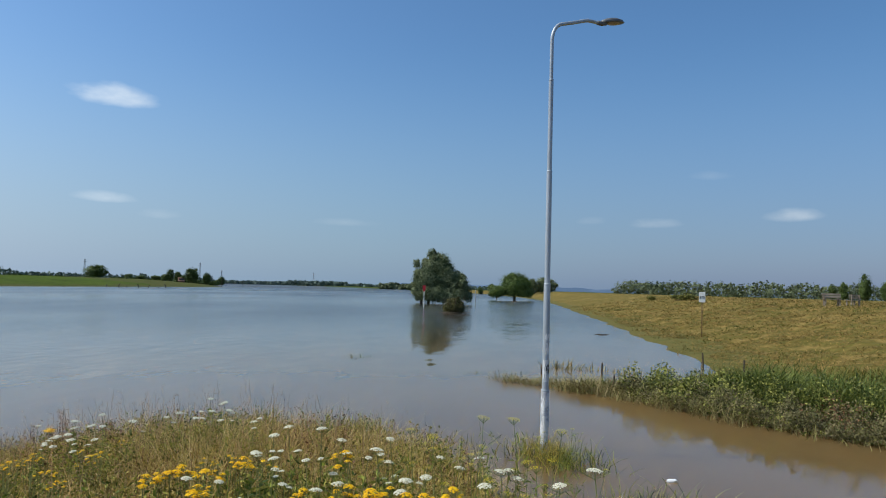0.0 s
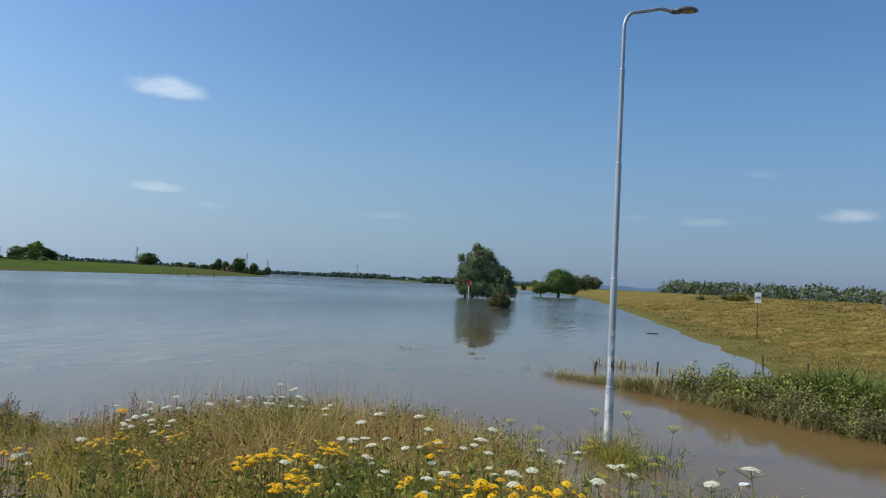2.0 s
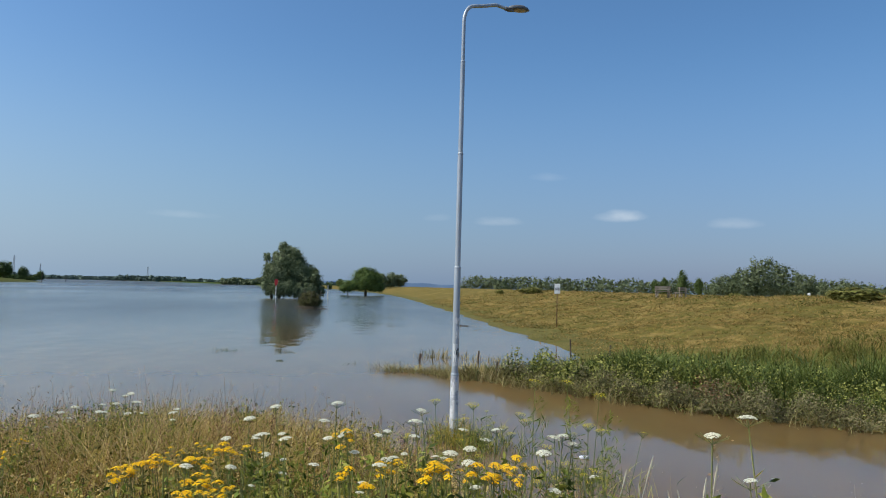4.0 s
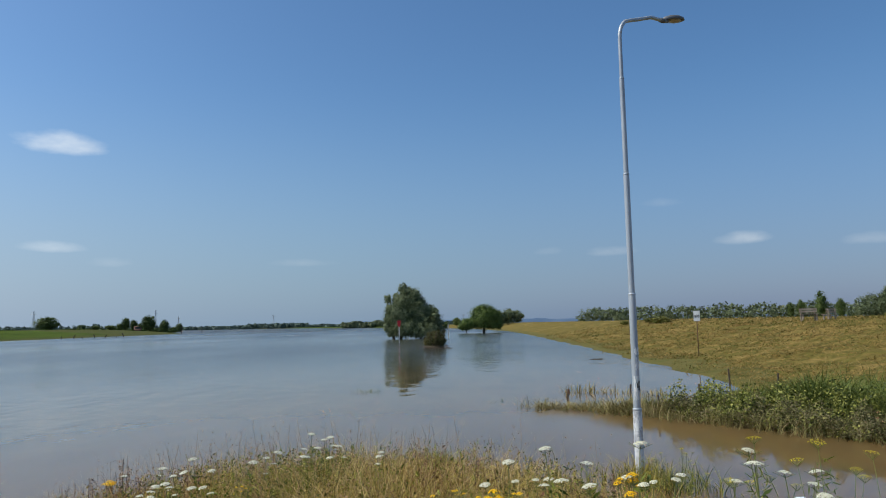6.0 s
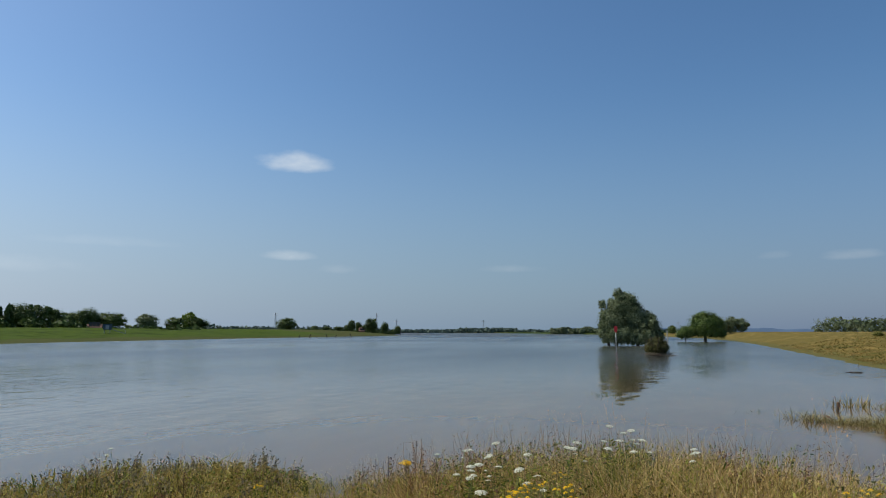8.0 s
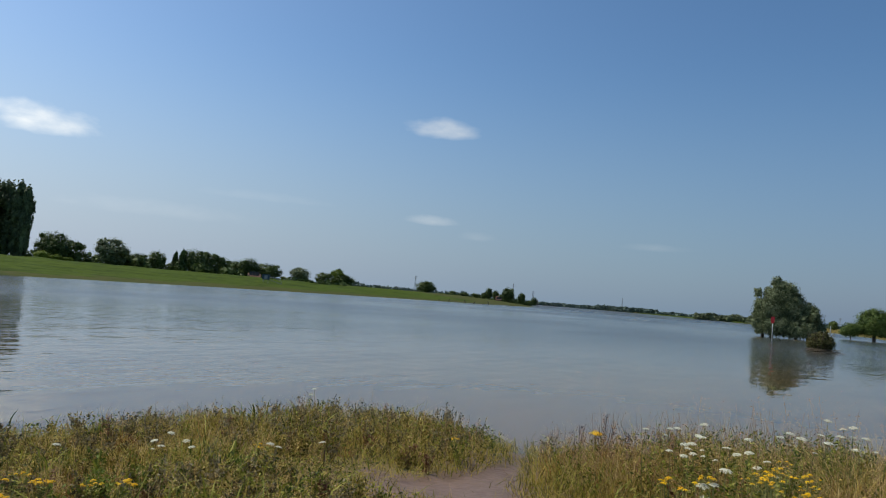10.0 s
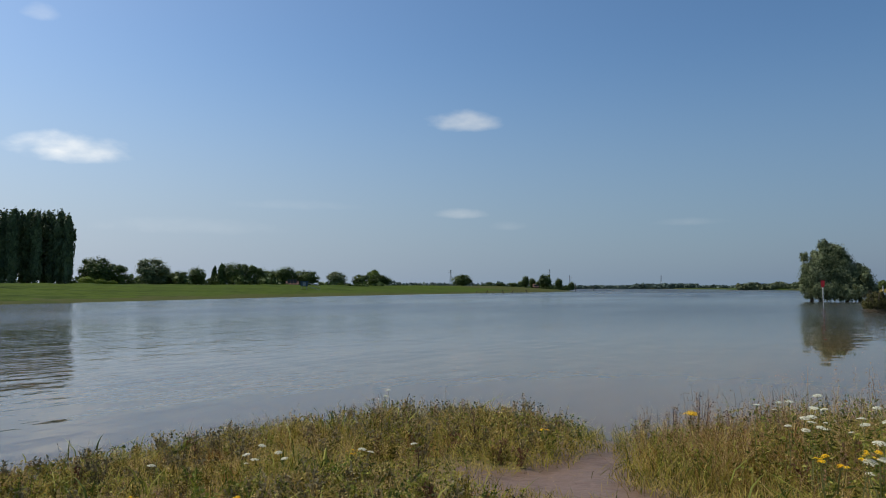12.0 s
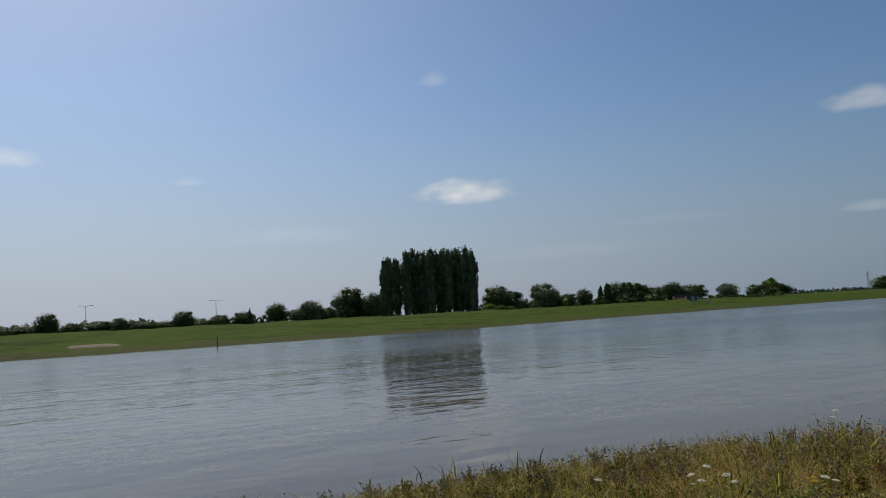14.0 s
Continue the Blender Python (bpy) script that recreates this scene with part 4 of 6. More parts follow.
def distant_hills():
    """A low wooded ridge at the limit of sight, past the end of the dike, coloured blue as if by haze."""
    az = np.linspace(8, -30, 120)
    r = 2600.0
    top = 1.9 + r * np.tan(np.radians(0.26 + 0.05 * np.sin(az * 0.9) + 0.03 * np.sin(az * 2.7) + 0.012 * np.sin(az * 9.1)))
    x, y = -3.5 - r * np.sin(np.radians(az)), 1.3 + r * np.cos(np.radians(az))
    m = len(az)
    rows = [np.stack([x * f, y * f, np.maximum(top * h, -1)], 1) for f, h in ((0.985, -0.1), (0.99, 0.7), (1.0, 1.0), (1.03, 0.8), (1.06, -0.1))]
    k = np.arange(m - 1)
    quads = [np.stack([k + j * m, k + 1 + j * m, k + 1 + (j + 1) * m, k + (j + 1) * m], 1) for j in range(4)]
    me = fast_mesh("backdrop", np.concatenate(rows), quads)
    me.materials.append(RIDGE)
    tagged(new("backdrop", me), "wooded ridge on the horizon with blue haze painted in", "hills", kind="structure")


distant_hills()


# ---- street lamp ----
def street_lamp():
    ob = thing("street_lamp", "galvanised steel street lamp with peeling stickers in floodwater", "street lamp", at=(0.64, 10.91, 0), rz=35.2)
    for name, z0, z1, r, mat, words in (("base_tube", -0.35, 0.86, 0.057, FLAKED, "scuffed lower tube with torn white stickers"), ("lower_tube", 0.86, 2.32, 0.046, GALV, ""), ("middle_tube", 2.32, 3.9, 0.039, GALV, ""),
                                        ("upper_tube", 3.9, 5.2, 0.033, GALV, "")):
        bm = bmesh.new()
        tube(bm, [(0, 0, z0), (0, 0, z1 - 0.05), (0, 0, z1)], [r, r, r - 0.002], 20, False)
        part(name, bm, mat, ob, words, True)
    for z, r in ((0.86, 0.0575), (2.32, 0.0468), (3.9, 0.0396), (5.2, 0.0336)):
        bm = bmesh.new()
        tube(bm, [(0, 0, z - 0.018), (0, 0, z - 0.012), (0, 0, z + 0.008), (0, 0, z + 0.014)], [r - 0.004, r, r, r - 0.006], 20)
        part("collar", bm, GALV, ob, smooth=True)
    bm = bmesh.new()
    pts = [(0, 0, 5.2), (0, 0, 5.76)] + [(0.22 - 0.22 * math.cos(a), 0, 5.76 + 0.29 * math.sin(a)) for a in np.linspace(0.15, 1.4, 8)] + [(0.4, 0, 6.115), (0.6, 0, 6.185), (0.66, 0, 6.203), (0.72, 0, 6.207), (0.9, 0, 6.213)]
    tube(bm, pts, [0.026] * (len(pts) - 1) + [0.024], 14, False)
    part("arm", bm, GALV, ob, smooth=True)
    bm = bmesh.new()
    tube(bm, [(0.85, 0, 6.212), (0.92, 0, 6.214), (1.02, 0, 6.236)], [0.032, 0.034, 0.03], 14)
    part("arm_socket", bm, LAMP_HOOD, ob, smooth=True)
    bm = bmesh.new()
    sections = [(0.93, 0.03, 0.03, 6.235), (0.99, 0.055, 0.05, 6.25), (1.07, 0.085, 0.06, 6.27), (1.17, 0.1, 0.064, 6.288), (1.27, 0.09, 0.052, 6.298), (1.35, 0.045, 0.026, 6.308)]
    rings = []
    for x, w, h, z in sections:
        rings.append([bm.verts.new((x, w * math.cos(a), z + h * max(-0.25, math.sin(a)))) for a in np.linspace(0, 2 * math.pi, 18, False)])
    for a, b in zip(rings, rings[1:]):
        for k in range(18):
            bm.faces.new((a[k], a[(k + 1) % 18], b[(k + 1) % 18], b[k]))
    bm.faces.new(rings[0][::-1])
    bm.faces.new(rings[-1])
    hood = part("lamp_head", bm, LAMP_HOOD, ob, "grey flat oval lamp head", True)
    bm = bmesh.new()
    made = bmesh.ops.create_uvsphere(bm, u_segments=18, v_segments=8, radius=1)["verts"]
    bmesh.ops.transform(bm, matrix=pose(1.16, 0, 6.272, 0, -7, 0) @ Matrix.Diagonal((0.13, 0.075, 0.028, 1)), verts=made)
    part("lens", bm, LENS, hood, "dull translucent lamp lens", True)
    # torn stickers wrapped round the tube
    rnd = random.Random(9)
    for k, (z, hgt, r) in enumerate(((0.32, 0.2, 0.0585), (0.6, 0.16, 0.0585), (0.98, 0.3, 0.0475), (1.35, 0.16, 0.0475), (1.1, 0.12, 0.0475), (0.15, 0.12, 0.0585), (1.55, 0.09, 0.0475))):
        bm = bmesh.new()
        a0, span, cols, rows = -2.0 + rnd.uniform(-0.5, 0.5) - radians(35), rnd.uniform(1.1, 1.9), 9, 6
        grid = [[bm.verts.new((r * math.cos(a0 + span * i / cols + rnd.uniform(-0.06, 0.06)), r * math.sin(a0 + span * i / cols + rnd.uniform(-0.06, 0.06)), z + hgt * j / rows + rnd.uniform(-0.012, 0.012))) for i in range(cols + 1)] for j in range(rows + 1)]
        for j in range(rows):
            for i in range(cols):
                if rnd.random() < (0.82 if 0 < j < rows - 1 else 0.5):
                    bm.faces.new((grid[j][i], grid[j][i + 1], grid[j + 1][i + 1], grid[j + 1][i]))
        part("torn_sticker", bm, SIGN_WHITE if k != 4 else BLACK, ob, "torn weathered white sticker" if k != 4 else "dark sticker remnant")


street_lamp()


# ---- marks, posts and benches on the water and the dike ----
def letters(text, size, mat, parent, at, depth=0.004):
    cu = bpy.data.curves.new("digits", "FONT")
    cu.body, cu.size, cu.extrude, cu.align_x, cu.align_y = text, size, depth, "CENTER", "CENTER"
    temp = new("digits_source", cu)
    dg = bpy.context.evaluated_depsgraph_get()
    me = bpy.data.meshes.new_from_object(temp.evaluated_get(dg))
    bpy.data.objects.remove(temp)
    ob = part("digits", me, mat, parent, "black kilometre number")
    ob.matrix_basis = pose(*at, 90, 0, 0) @ Matrix.Diagonal((1.0, 1.25, 1, 1))
    return ob


def km_sign():
    z = height(9.75, 36.2)
    ob = thing("kilometre_sign", "white river kilometre board on a rusty post", "sign", at=(9.75, 36.2, z), rz=-12)
    top = 2.38 - z
    bm = bmesh.new()
    tube(bm, [(0, 0, -0.3), (0, 0, top - 0.1)], 0.022, 10)
    part("post", bm, RUST, ob, "thin rusty steel post", True)
    bm = bmesh.new()
    box(bm, -0.145, -0.045, top - 0.5, 0.145, -0.025, top, 0.006)
    board = part("board", bm, SIGN_WHITE, ob, "white enamel board")
    letters("870", 0.15, BLACK, board, (0, -0.05, top - 0.27))
    for s in (0.03, 0.45):
        bm = bmesh.new()
        box(bm, -0.05, -0.026, top - s - 0.03, 0.05, 0.03, top - s, 0.003)
        part("clamp", bm, RUST, ob)


def red_mark():
    ob = thing("channel_mark", "red river channel mark on a pale pole", "river sign", at=(-8.55, 80, 0))
    bm = bmesh.new()
    tube(bm, [(0, 0, -1), (0, 0, 2.3)], 0.036, 10)
    part("pole", bm, PALE_POLE, ob, "faded white pole", True)
    bm = bmesh.new()
    outline = [(-0.17, 2.44), (0.17, 2.44), (0.17, 1.98), (0.08, 1.76), (-0.08, 1.76), (-0.17, 1.98)]
    front = [bm.verts.new((x, -0.09, z)) for x, z in outline]
    back = [bm.verts.new((x, -0.06, z)) for x, z in outline]
    bm.faces.new(front)
    bm.faces.new(back[::-1])
    for k in range(6):
        bm.faces.new((front[k], back[k], back[(k + 1) % 6], front[(k + 1) % 6]))
    part("board", bm, RED, ob, "bright red board")


def bench(x, y, rz, label):
    z = height(x, y)
    ob = thing("bench", label, "bench", "benches on the dike", (x, y, z + 0.13), rz)
    for sx in (-0.5, 0.5):
        bm = bmesh.new()
        box(bm, sx - 0.05, -0.22, -0.2, sx + 0.05, -0.13, 0.42, 0.01)
        part("front_leg", bm, TIMBER, ob)
        bm = bmesh.new()
        box(bm, sx - 0.05, 0.13, -0.2, sx + 0.05, 0.23, 0.86, 0.01)
        part("back_leg", bm, TIMBER, ob)
    for k in range(3):
        bm = bmesh.new()
        box(bm, -0.66, -0.26 + 0.15 * k, 0.42, 0.66, -0.13 + 0.15 * k, 0.465, 0.008)
        part("seat_slat", bm, TIMBER, ob)
    for k in range(2):
        bm = bmesh.new()
        box(bm, -0.66, 0.085, 0.56 + 0.17 * k, 0.66, 0.128, 0.7 + 0.17 * k, 0.008)
        part("back_slat", bm, TIMBER, ob)
    return ob


def post(name, label, x, y, top, r, mat, group="", lean=(0, 0), foot=-0.6, cap=None):
    ob = thing(name, label, "post", group, (x, y, 0))
    bm = bmesh.new()
    tube(bm, [(0, 0, foot), (lean[0] * 0.5, lean[1] * 0.5, top * 0.5), (lean[0], lean[1], top - 0.02), (lean[0], lean[1], top)], [r, r * 0.95, r * 0.92, r * 0.7], 9)
    part("shaft", bm, mat, ob, smooth=False)
    if cap:
        bm = bmesh.new()
        tube(bm, [(lean[0], lean[1], top - 0.1), (lean[0], lean[1], top + 0.015)], [r * 1.08, r * 1.08], 9)
        part("cap", bm, cap, ob, "painted top")
    return ob


km_sign()
red_mark()
bx, by = bearing(-25.3, 61, (-1.1, 1.5))
bench(bx, by, -5, "weathered timber bench on the dike crest")
bx, by = bearing(-26.6, 61, (-1.1, 1.5))
bench(bx, by, 215, "weathered timber bench turned away on the dike crest")
px, py = bearing(-35.4, 62, (-1.1, 1.5))
post("marker_post", "small white marker post on the dike", px, py, height(px, py) + 0.35, 0.12, SIGN_WHITE, foot=height(px, py) - 0.3)

for k, (x, y, top, r, lean) in enumerate(((2.75, 20.4, 0.34, 0.026, (0.02, 0)), (4.24, 19.5, 0.4, 0.026, (0.0, 0.02)), (5.7, 21.4, 0.62, 0.024, (-0.03, 0)), (6.15, 19.5, 0.62, 0.025, (0.02, 0)), (2.5, 16.9, 0.42, 0.02, (0.03, 0)))):
    post("fence_post", "short dark weathered fence post among the reeds", x, y, top, r, DARK_TIMBER, "old fence posts", lean)
post("stump_post", "leaning wooden post with a reddish top in the flood", 1.15, 20.6, 0.2, 0.03, DARK_TIMBER, lean=(0.04, 0), cap=RUST)
for x, y, top, r in ((-106.5, 264, 3.3, 0.14), (-124, 332, 2.7, 0.14)):
    post("river_pole", "tall dark mooring pole in the river", x, y, top, r, DARK_TIMBER, "river poles")
post("river_pole", "slender dark mooring pole beside the far bank", -72.4, 12.9, 1.1, 0.04, DARK_TIMBER, "river poles")
post("pale_pole", "thin pale pole beside the willow", -3.6, 104, 2.0, 0.06, PALE_POLE)
for k in range(7):
    post("stake", "slanting dark stake in the shallows of the far bank", -101.5 + k * 1.7 + 0.4 * math.sin(k * 3), 176 + k * 2.1, 0.75 + 0.4 * math.sin(k * 2.3), 0.13, DARK_TIMBER, "row of stakes", (0.7 * math.sin(k * 1.9), 0))


def far_lamp(az, r, label):
    x, y = bearing(az, r)
    z = height(x, y)
    top = 1.75 + r * math.tan(radians(2.2)) - z
    ob = thing("tall_street_lamp", label, "street lamp", "lamps behind the far bank", (x, y, z), az)
    bm = bmesh.new()
    tube(bm, [(0, 0, -0.2), (0, 0, top)], [0.09, 0.055], 8)
    part("pole", bm, GALV, ob, smooth=True)
    for s in (-1, 1):
        bm = bmesh.new()
        tube(bm, [(0, 0, top - 0.02), (s * 0.6, 0, top + 0.1), (s * 1.0, 0, top + 0.12)], 0.035, 6)
        arm = part("arm", bm, GALV, ob)
        bm = bmesh.new()
        box(bm, s * 1.25 - 0.32, -0.1, top + 0.08, s * 1.25 + 0.32, 0.1, top + 0.17, 0.03)
        part("lamp_head", bm, LAMP_HOOD, arm)


far_lamp(89.4, 182, "tall grey double-armed road lamp behind the bank")
far_lamp(80.4, 182, "tall grey double-armed road lamp behind the bank")


def lattice_mast(az, r, top, half, label):
    x, y = bearing(az, r)
    z = height(x, y)
    tall = 1.75 + r * math.tan(radians(top)) - z
    ob = thing("lattice_mast", label, "mast", "distant masts", (x, y, z))
    steps = 9
    for sx, sy in ((-1, -1), (1, -1), (1, 1), (-1, 1)):
        bm = bmesh.new()
        tube(bm, [(sx * half, sy * half, -0.3), (sx * half * 0.15, sy * half * 0.15, tall)], 0.1, 5)
        part("leg", bm, MAST, ob)
    for k in range(steps):
        f, g = k / steps, (k + 1) / steps
        w0, w1 = half * (1 - 0.85 * f), half * (1 - 0.85 * g)
        bm = bmesh.new()
        for a, b in (((-1, -1), (1, -1)), ((1, -1), (1, 1)), ((1, 1), (-1, 1)), ((-1, 1), (-1, -1))):
            tube(bm, [(a[0] * w0, a[1] * w0, f * tall), (b[0] * w1, b[1] * w1, g * tall)], 0.07, 4)
        part("bracing", bm, MAST, ob)
    for f, w in ((0.97, 1.6), (0.86, 2.3)):
        bm = bmesh.new()
        tube(bm, [(-half * w, 0, tall * f), (half * w, 0, tall * f)], 0.12, 5)
        part("cross_arm", bm, MAST, ob)


lattice_mast(31.45, 850, 1.42, 1.5, "slim grey lattice mast on the horizon")
lattice_mast(23.5, 850, 1.45, 1.2, "slim grey lattice mast behind the farm trees")
lattice_mast(14.9, 1150, 0.95, 1.4, "slim grey lattice mast above the far wood")
lattice_mast(21.9, 900, 0.95, 1.2, "slim grey lattice mast on the horizon")
lattice_mast(-0.2, 1000, 0.75, 1.2, "slim grey lattice mast on the horizon")


def farmhouse(az, r, label, w=9.0, d=6.0, wall=2.6, ridge=5.4, rz=20):
    x, y = bearing(az, r)
    ob = thing("farmhouse", label, "house", "", (x, y, height(x, y)), rz)
    bm = bmesh.new()
    box(bm, -w / 2, -d / 2, -0.5, w / 2, d / 2, wall)
    for s in (-1, 1):
        tri = [bm.verts.new((s * w / 2, -d / 2, wall)), bm.verts.new((s * w / 2, d / 2, wall)), bm.verts.new((s * w / 2, 0, ridge))]
        bm.faces.new(tri if s > 0 else tri[::-1])
    part("wall", bm, BRICK, ob, "pale rendered wall")
    for s in (-1, 1):
        bm = bmesh.new()
        lo, hi = Vector((0, s * (d / 2 + 0.4), wall - 0.3)), Vector((0, 0, ridge + 0.15))
        up = Vector((0, 0, 0.18))
        q = [bm.verts.new(v) for v in (lo + Vector((-w / 2 - 0.4, 0, 0)), lo + Vector((w / 2 + 0.4, 0, 0)), hi + Vector((w / 2 + 0.4, 0, 0)), hi + Vector((-w / 2 - 0.4, 0, 0)))]
        top = [bm.verts.new(v.co + up) for v in q]
        bm.faces.new(q[::-1])
        bm.faces.new(top)
        for k in range(4):
            bm.faces.new((q[k], q[(k + 1) % 4], top[(k + 1) % 4], top[k]))
        roof = part("roof", bm, ROOF, ob, "orange-red tiled roof")
    bm = bmesh.new()
    box(bm, w / 4, -0.35, ridge - 0.6, w / 4 + 0.6, 0.35, ridge + 0.8, 0.03)
    part("chimney", bm, ROOF, roof)
    for k in (-1, 0, 1):
        bm = bmesh.new()
        box(bm, k * w / 3.4 - 0.45, -d / 2 - 0.03, 0.8, k * w / 3.4 + 0.45, -d / 2 + 0.05, 2.1)
        part("window", bm, GLASS_DARK, ob)


farmhouse(24.55, 398, "small farmhouse with an orange roof among trees", 2.8, 2.6, 0.9, 2.2)
farmhouse(44.1, 226, "small brick house with orange roof behind trees", 3.2, 2.6, 0.5, 1.15, 40)


def gauge_hut():
    az = 43.15
    x, y = bearing(az, 168)
    z = height(x, y)
    ob = thing("gauge_hut", "small blue-grey metal hut on stilts with a ramp", "hut", at=(x, y, z), rz=az)
    for sx in (-0.55, 0.55):
        for sy in (-0.5, 0.5):
            bm = bmesh.new()
            tube(bm, [(sx, sy, -0.3), (sx, sy, 0.75)], 0.07, 6)
            part("leg", bm, MAST, ob)
    bm = bmesh.new()
    box(bm, -0.85, -0.75, 0.7, 0.85, 0.75, 1.8, 0.04)
    body = part("body", bm, HUT, ob, "blue-grey metal cabin")
    bm = bmesh.new()
    box(bm, -0.35, -0.78, 0.8, 0.35, -0.74, 1.65)
    part("door", bm, MAST, body)
    bm = bmesh.new()
    box(bm, -1.0, -0.9, 1.8, 1.0, 0.9, 1.92, 0.03)
    part("roof", bm, HUT, ob)
    bm = bmesh.new()
    a, b = [(0.8, -0.4, 0.75), (0.8, 0.4, 0.75), (3.6, 0.4, -0.2), (3.6, -0.4, -0.2)], []
    lo = [bm.verts.new(p) for p in a]
    hi = [bm.verts.new((p[0], p[1], p[2] + 0.1)) for p in a]
    bm.faces.new(lo[::-1])
    bm.faces.new(hi)
    for k in range(4):
        bm.faces.new((lo[k], lo[(k + 1) % 4], hi[(k + 1) % 4], hi[k]))
    part("ramp", bm, MAST, ob)
    for s in (-0.4, 0.4):
        bm = bmesh.new()
        tube(bm, [(0.8, s, 1.6), (3.6, s, 0.6), (3.6, s, -0.2)], 0.03, 5)
        part("handrail", bm, MAST, ob)


gauge_hut()


def sand_patch():
    """A pale sand bank lying on the meadow's edge."""
    bm = bmesh.new()
    ring, n = [], 26
    cx, cy = -85.5, 2.9
    rows = [[] for _ in range(5)]
    for k in range(n):
        a = 6.2832 * k / n
        for j in range(5):
            f = (j + 1) / 5
            x = cx + f * (1.5 + 0.4 * math.sin(3 * a)) * math.cos(a)
            y = cy + f * (3.1 + 0.6 * math.sin(2 * a + 1)) * math.sin(a)
            rows[j].append(bm.verts.new((x, y, height(x, y) + 0.12 * (1 - f) + (0.1 if j < 4 else -0.1))))
    mid = bm.verts.new((cx, cy, height(cx, cy) + 0.24))
    for k in range(n):
        bm.faces.new((mid, rows[0][k], rows[0][(k + 1) % n]))
        for a, b in zip(rows, rows[1:]):
            bm.faces.new((a[k], b[k], b[(k + 1) % n], a[(k + 1) % n]))
    ob = part("sand_bank", bm, SAND, smooth=True)
    tagged(ob, "pale patch of bare sand on the far bank", "sand")


sand_patch()


def floating_branch():
    ob = thing("floating_branch", "dark driftwood branch floating on the water", "branch", at=(5.4, 38.9, 0))
    bm = bmesh.new()
    tube(bm, [(-0.4, 0.1, 0.0), (-0.1, 0, 0.02), (0.2, 0.05, 0.015), (0.4, -0.05, -0.01)], [0.01, 0.018, 0.016, 0.008], 7)
    part("limb", bm, DARK_TIMBER, ob, smooth=True)
    bm = bmesh.new()
    tube(bm, [(-0.1, 0, 0.02), (-0.22, 0.08, 0.07)], [0.012, 0.005], 5)
    tube(bm, [(0.15, 0, 0.02), (0.25, -0.1, 0.06)], [0.012, 0.005], 5)
    part("twigs", bm, DARK_TIMBER, ob)


floating_branch()


def litter():
    ob = thing("plastic_scrap", "crumpled white plastic scrap floating at the shore", "litter", at=(2.08, 9.75, 0.005))
    rng = random.Random(4)
    bm = bmesh.new()
    bmesh.ops.create_icosphere(bm, subdivisions=2, radius=0.06)
    for v in bm.verts:
        v.co = Vector((v.co.x * 1.1, v.co.y * 0.6, max(-0.01, v.co.z * 0.55))) * (1 + rng.uniform(-0.25, 0.25))
    part("crumpled_sheet", bm, LITTER, ob)


litter()

# low shrubs on the dike
for az, r, w, h, kind in ((-15.2, 84, 2.7, 0.95, 0), (-14.4, 86, 1.6, 0.6, 1), (-12.5, 95, 1.5, 0.6, 3), (-30.5, 70, 2.0, 0.6, 1), (-38.5, 40, 3.0, 0.8, 2)):
    x, y = bearing(az, r, (-1.1, 1.5))
    plant_tree("dike_shrub", OLIVE_SHRUBS[kind % 2], x, y, h, w, "low dark green shrub on the dry dike", "shrub", "shrubs on the dike", az * 31)


# ---- grass and herbs ----
def clear_of_path(x, y, keep=1.7):
    line = [(0, 1.0), (-1.15, 1.5), (-2.1, 1.8), (-2.75, 1.4), (-3.6, 1.2)]
    # growth thins out towards the channel
    thin = np.clip((x + 0.55) / 0.9, 0, 0.88) * np.clip((y - 4.4) / 1.2, 0, 1)
    chance = np.modf(np.abs(np.sin(x * 127.1 + y * 311.7)) * 437.58)[0]
    return (along(line, x, y, False)[0] > keep) & (chance >= thin)


def off_track(x, y):
    """Distance from the trodden way, which closes in near the water."""
    way = along(TRACK, x, y, False)[0] + 0.26 * np.clip((y - 7.2) / 1.2, 0, 1)
    return np.minimum(way, np.hypot((x + 5.75) / 1.5, (y - 6.72) / 0.85))


def scatter(rng, n, x0, x1, y0, y1):
    return rng.uniform(x0, x1, n), rng.uniform(y0, y1, n)


def patchy(x, y, s=1.0, o=0.0):
    return 0.5 + 0.25 * np.sin(x * 1.9 * s + o + 1.3 * np.sin(y * 1.1 * s)) + 0.25 * np.sin(y * 2.3 * s + 1.7 * o + 1.1 * np.sin(x * 1.4 * s))


def stuff(name, label, category, v, faces, mat):
    me = fast_mesh(name, v, faces)
    me.materials.append(mat)
    return tagged(new(name, me), label, category, kind="stuff")


def lower_left(x, y):
    """How tall the growth is: shorter on the low bank downstream and beside the trodden way, taller at the front."""
    low = 1 - np.clip((-4.6 - x) / 1.2, 0, 1) * (1 - np.interp(y, [3, 8.5], [0.38, 0.66]))
    front = 1 + 0.42 * np.clip((x + 2.9) / 0.8, 0, 1) * np.clip((6.9 - y) / 1.3, 0, 1)
    front = front + 0.22 * np.clip((y - 6.6) / 0.8, 0, 1) * np.clip((x + 4.8) / 0.8, 0, 1) * np.clip((0 - x) / 1.5, 0, 1)
    beside = np.interp(off_track(x, y), [0.4, 1.3], [0.45, 1])
    return low * front * (beside + (1 - beside) * np.clip((y - 6.8) / 1.0, 0, 1))


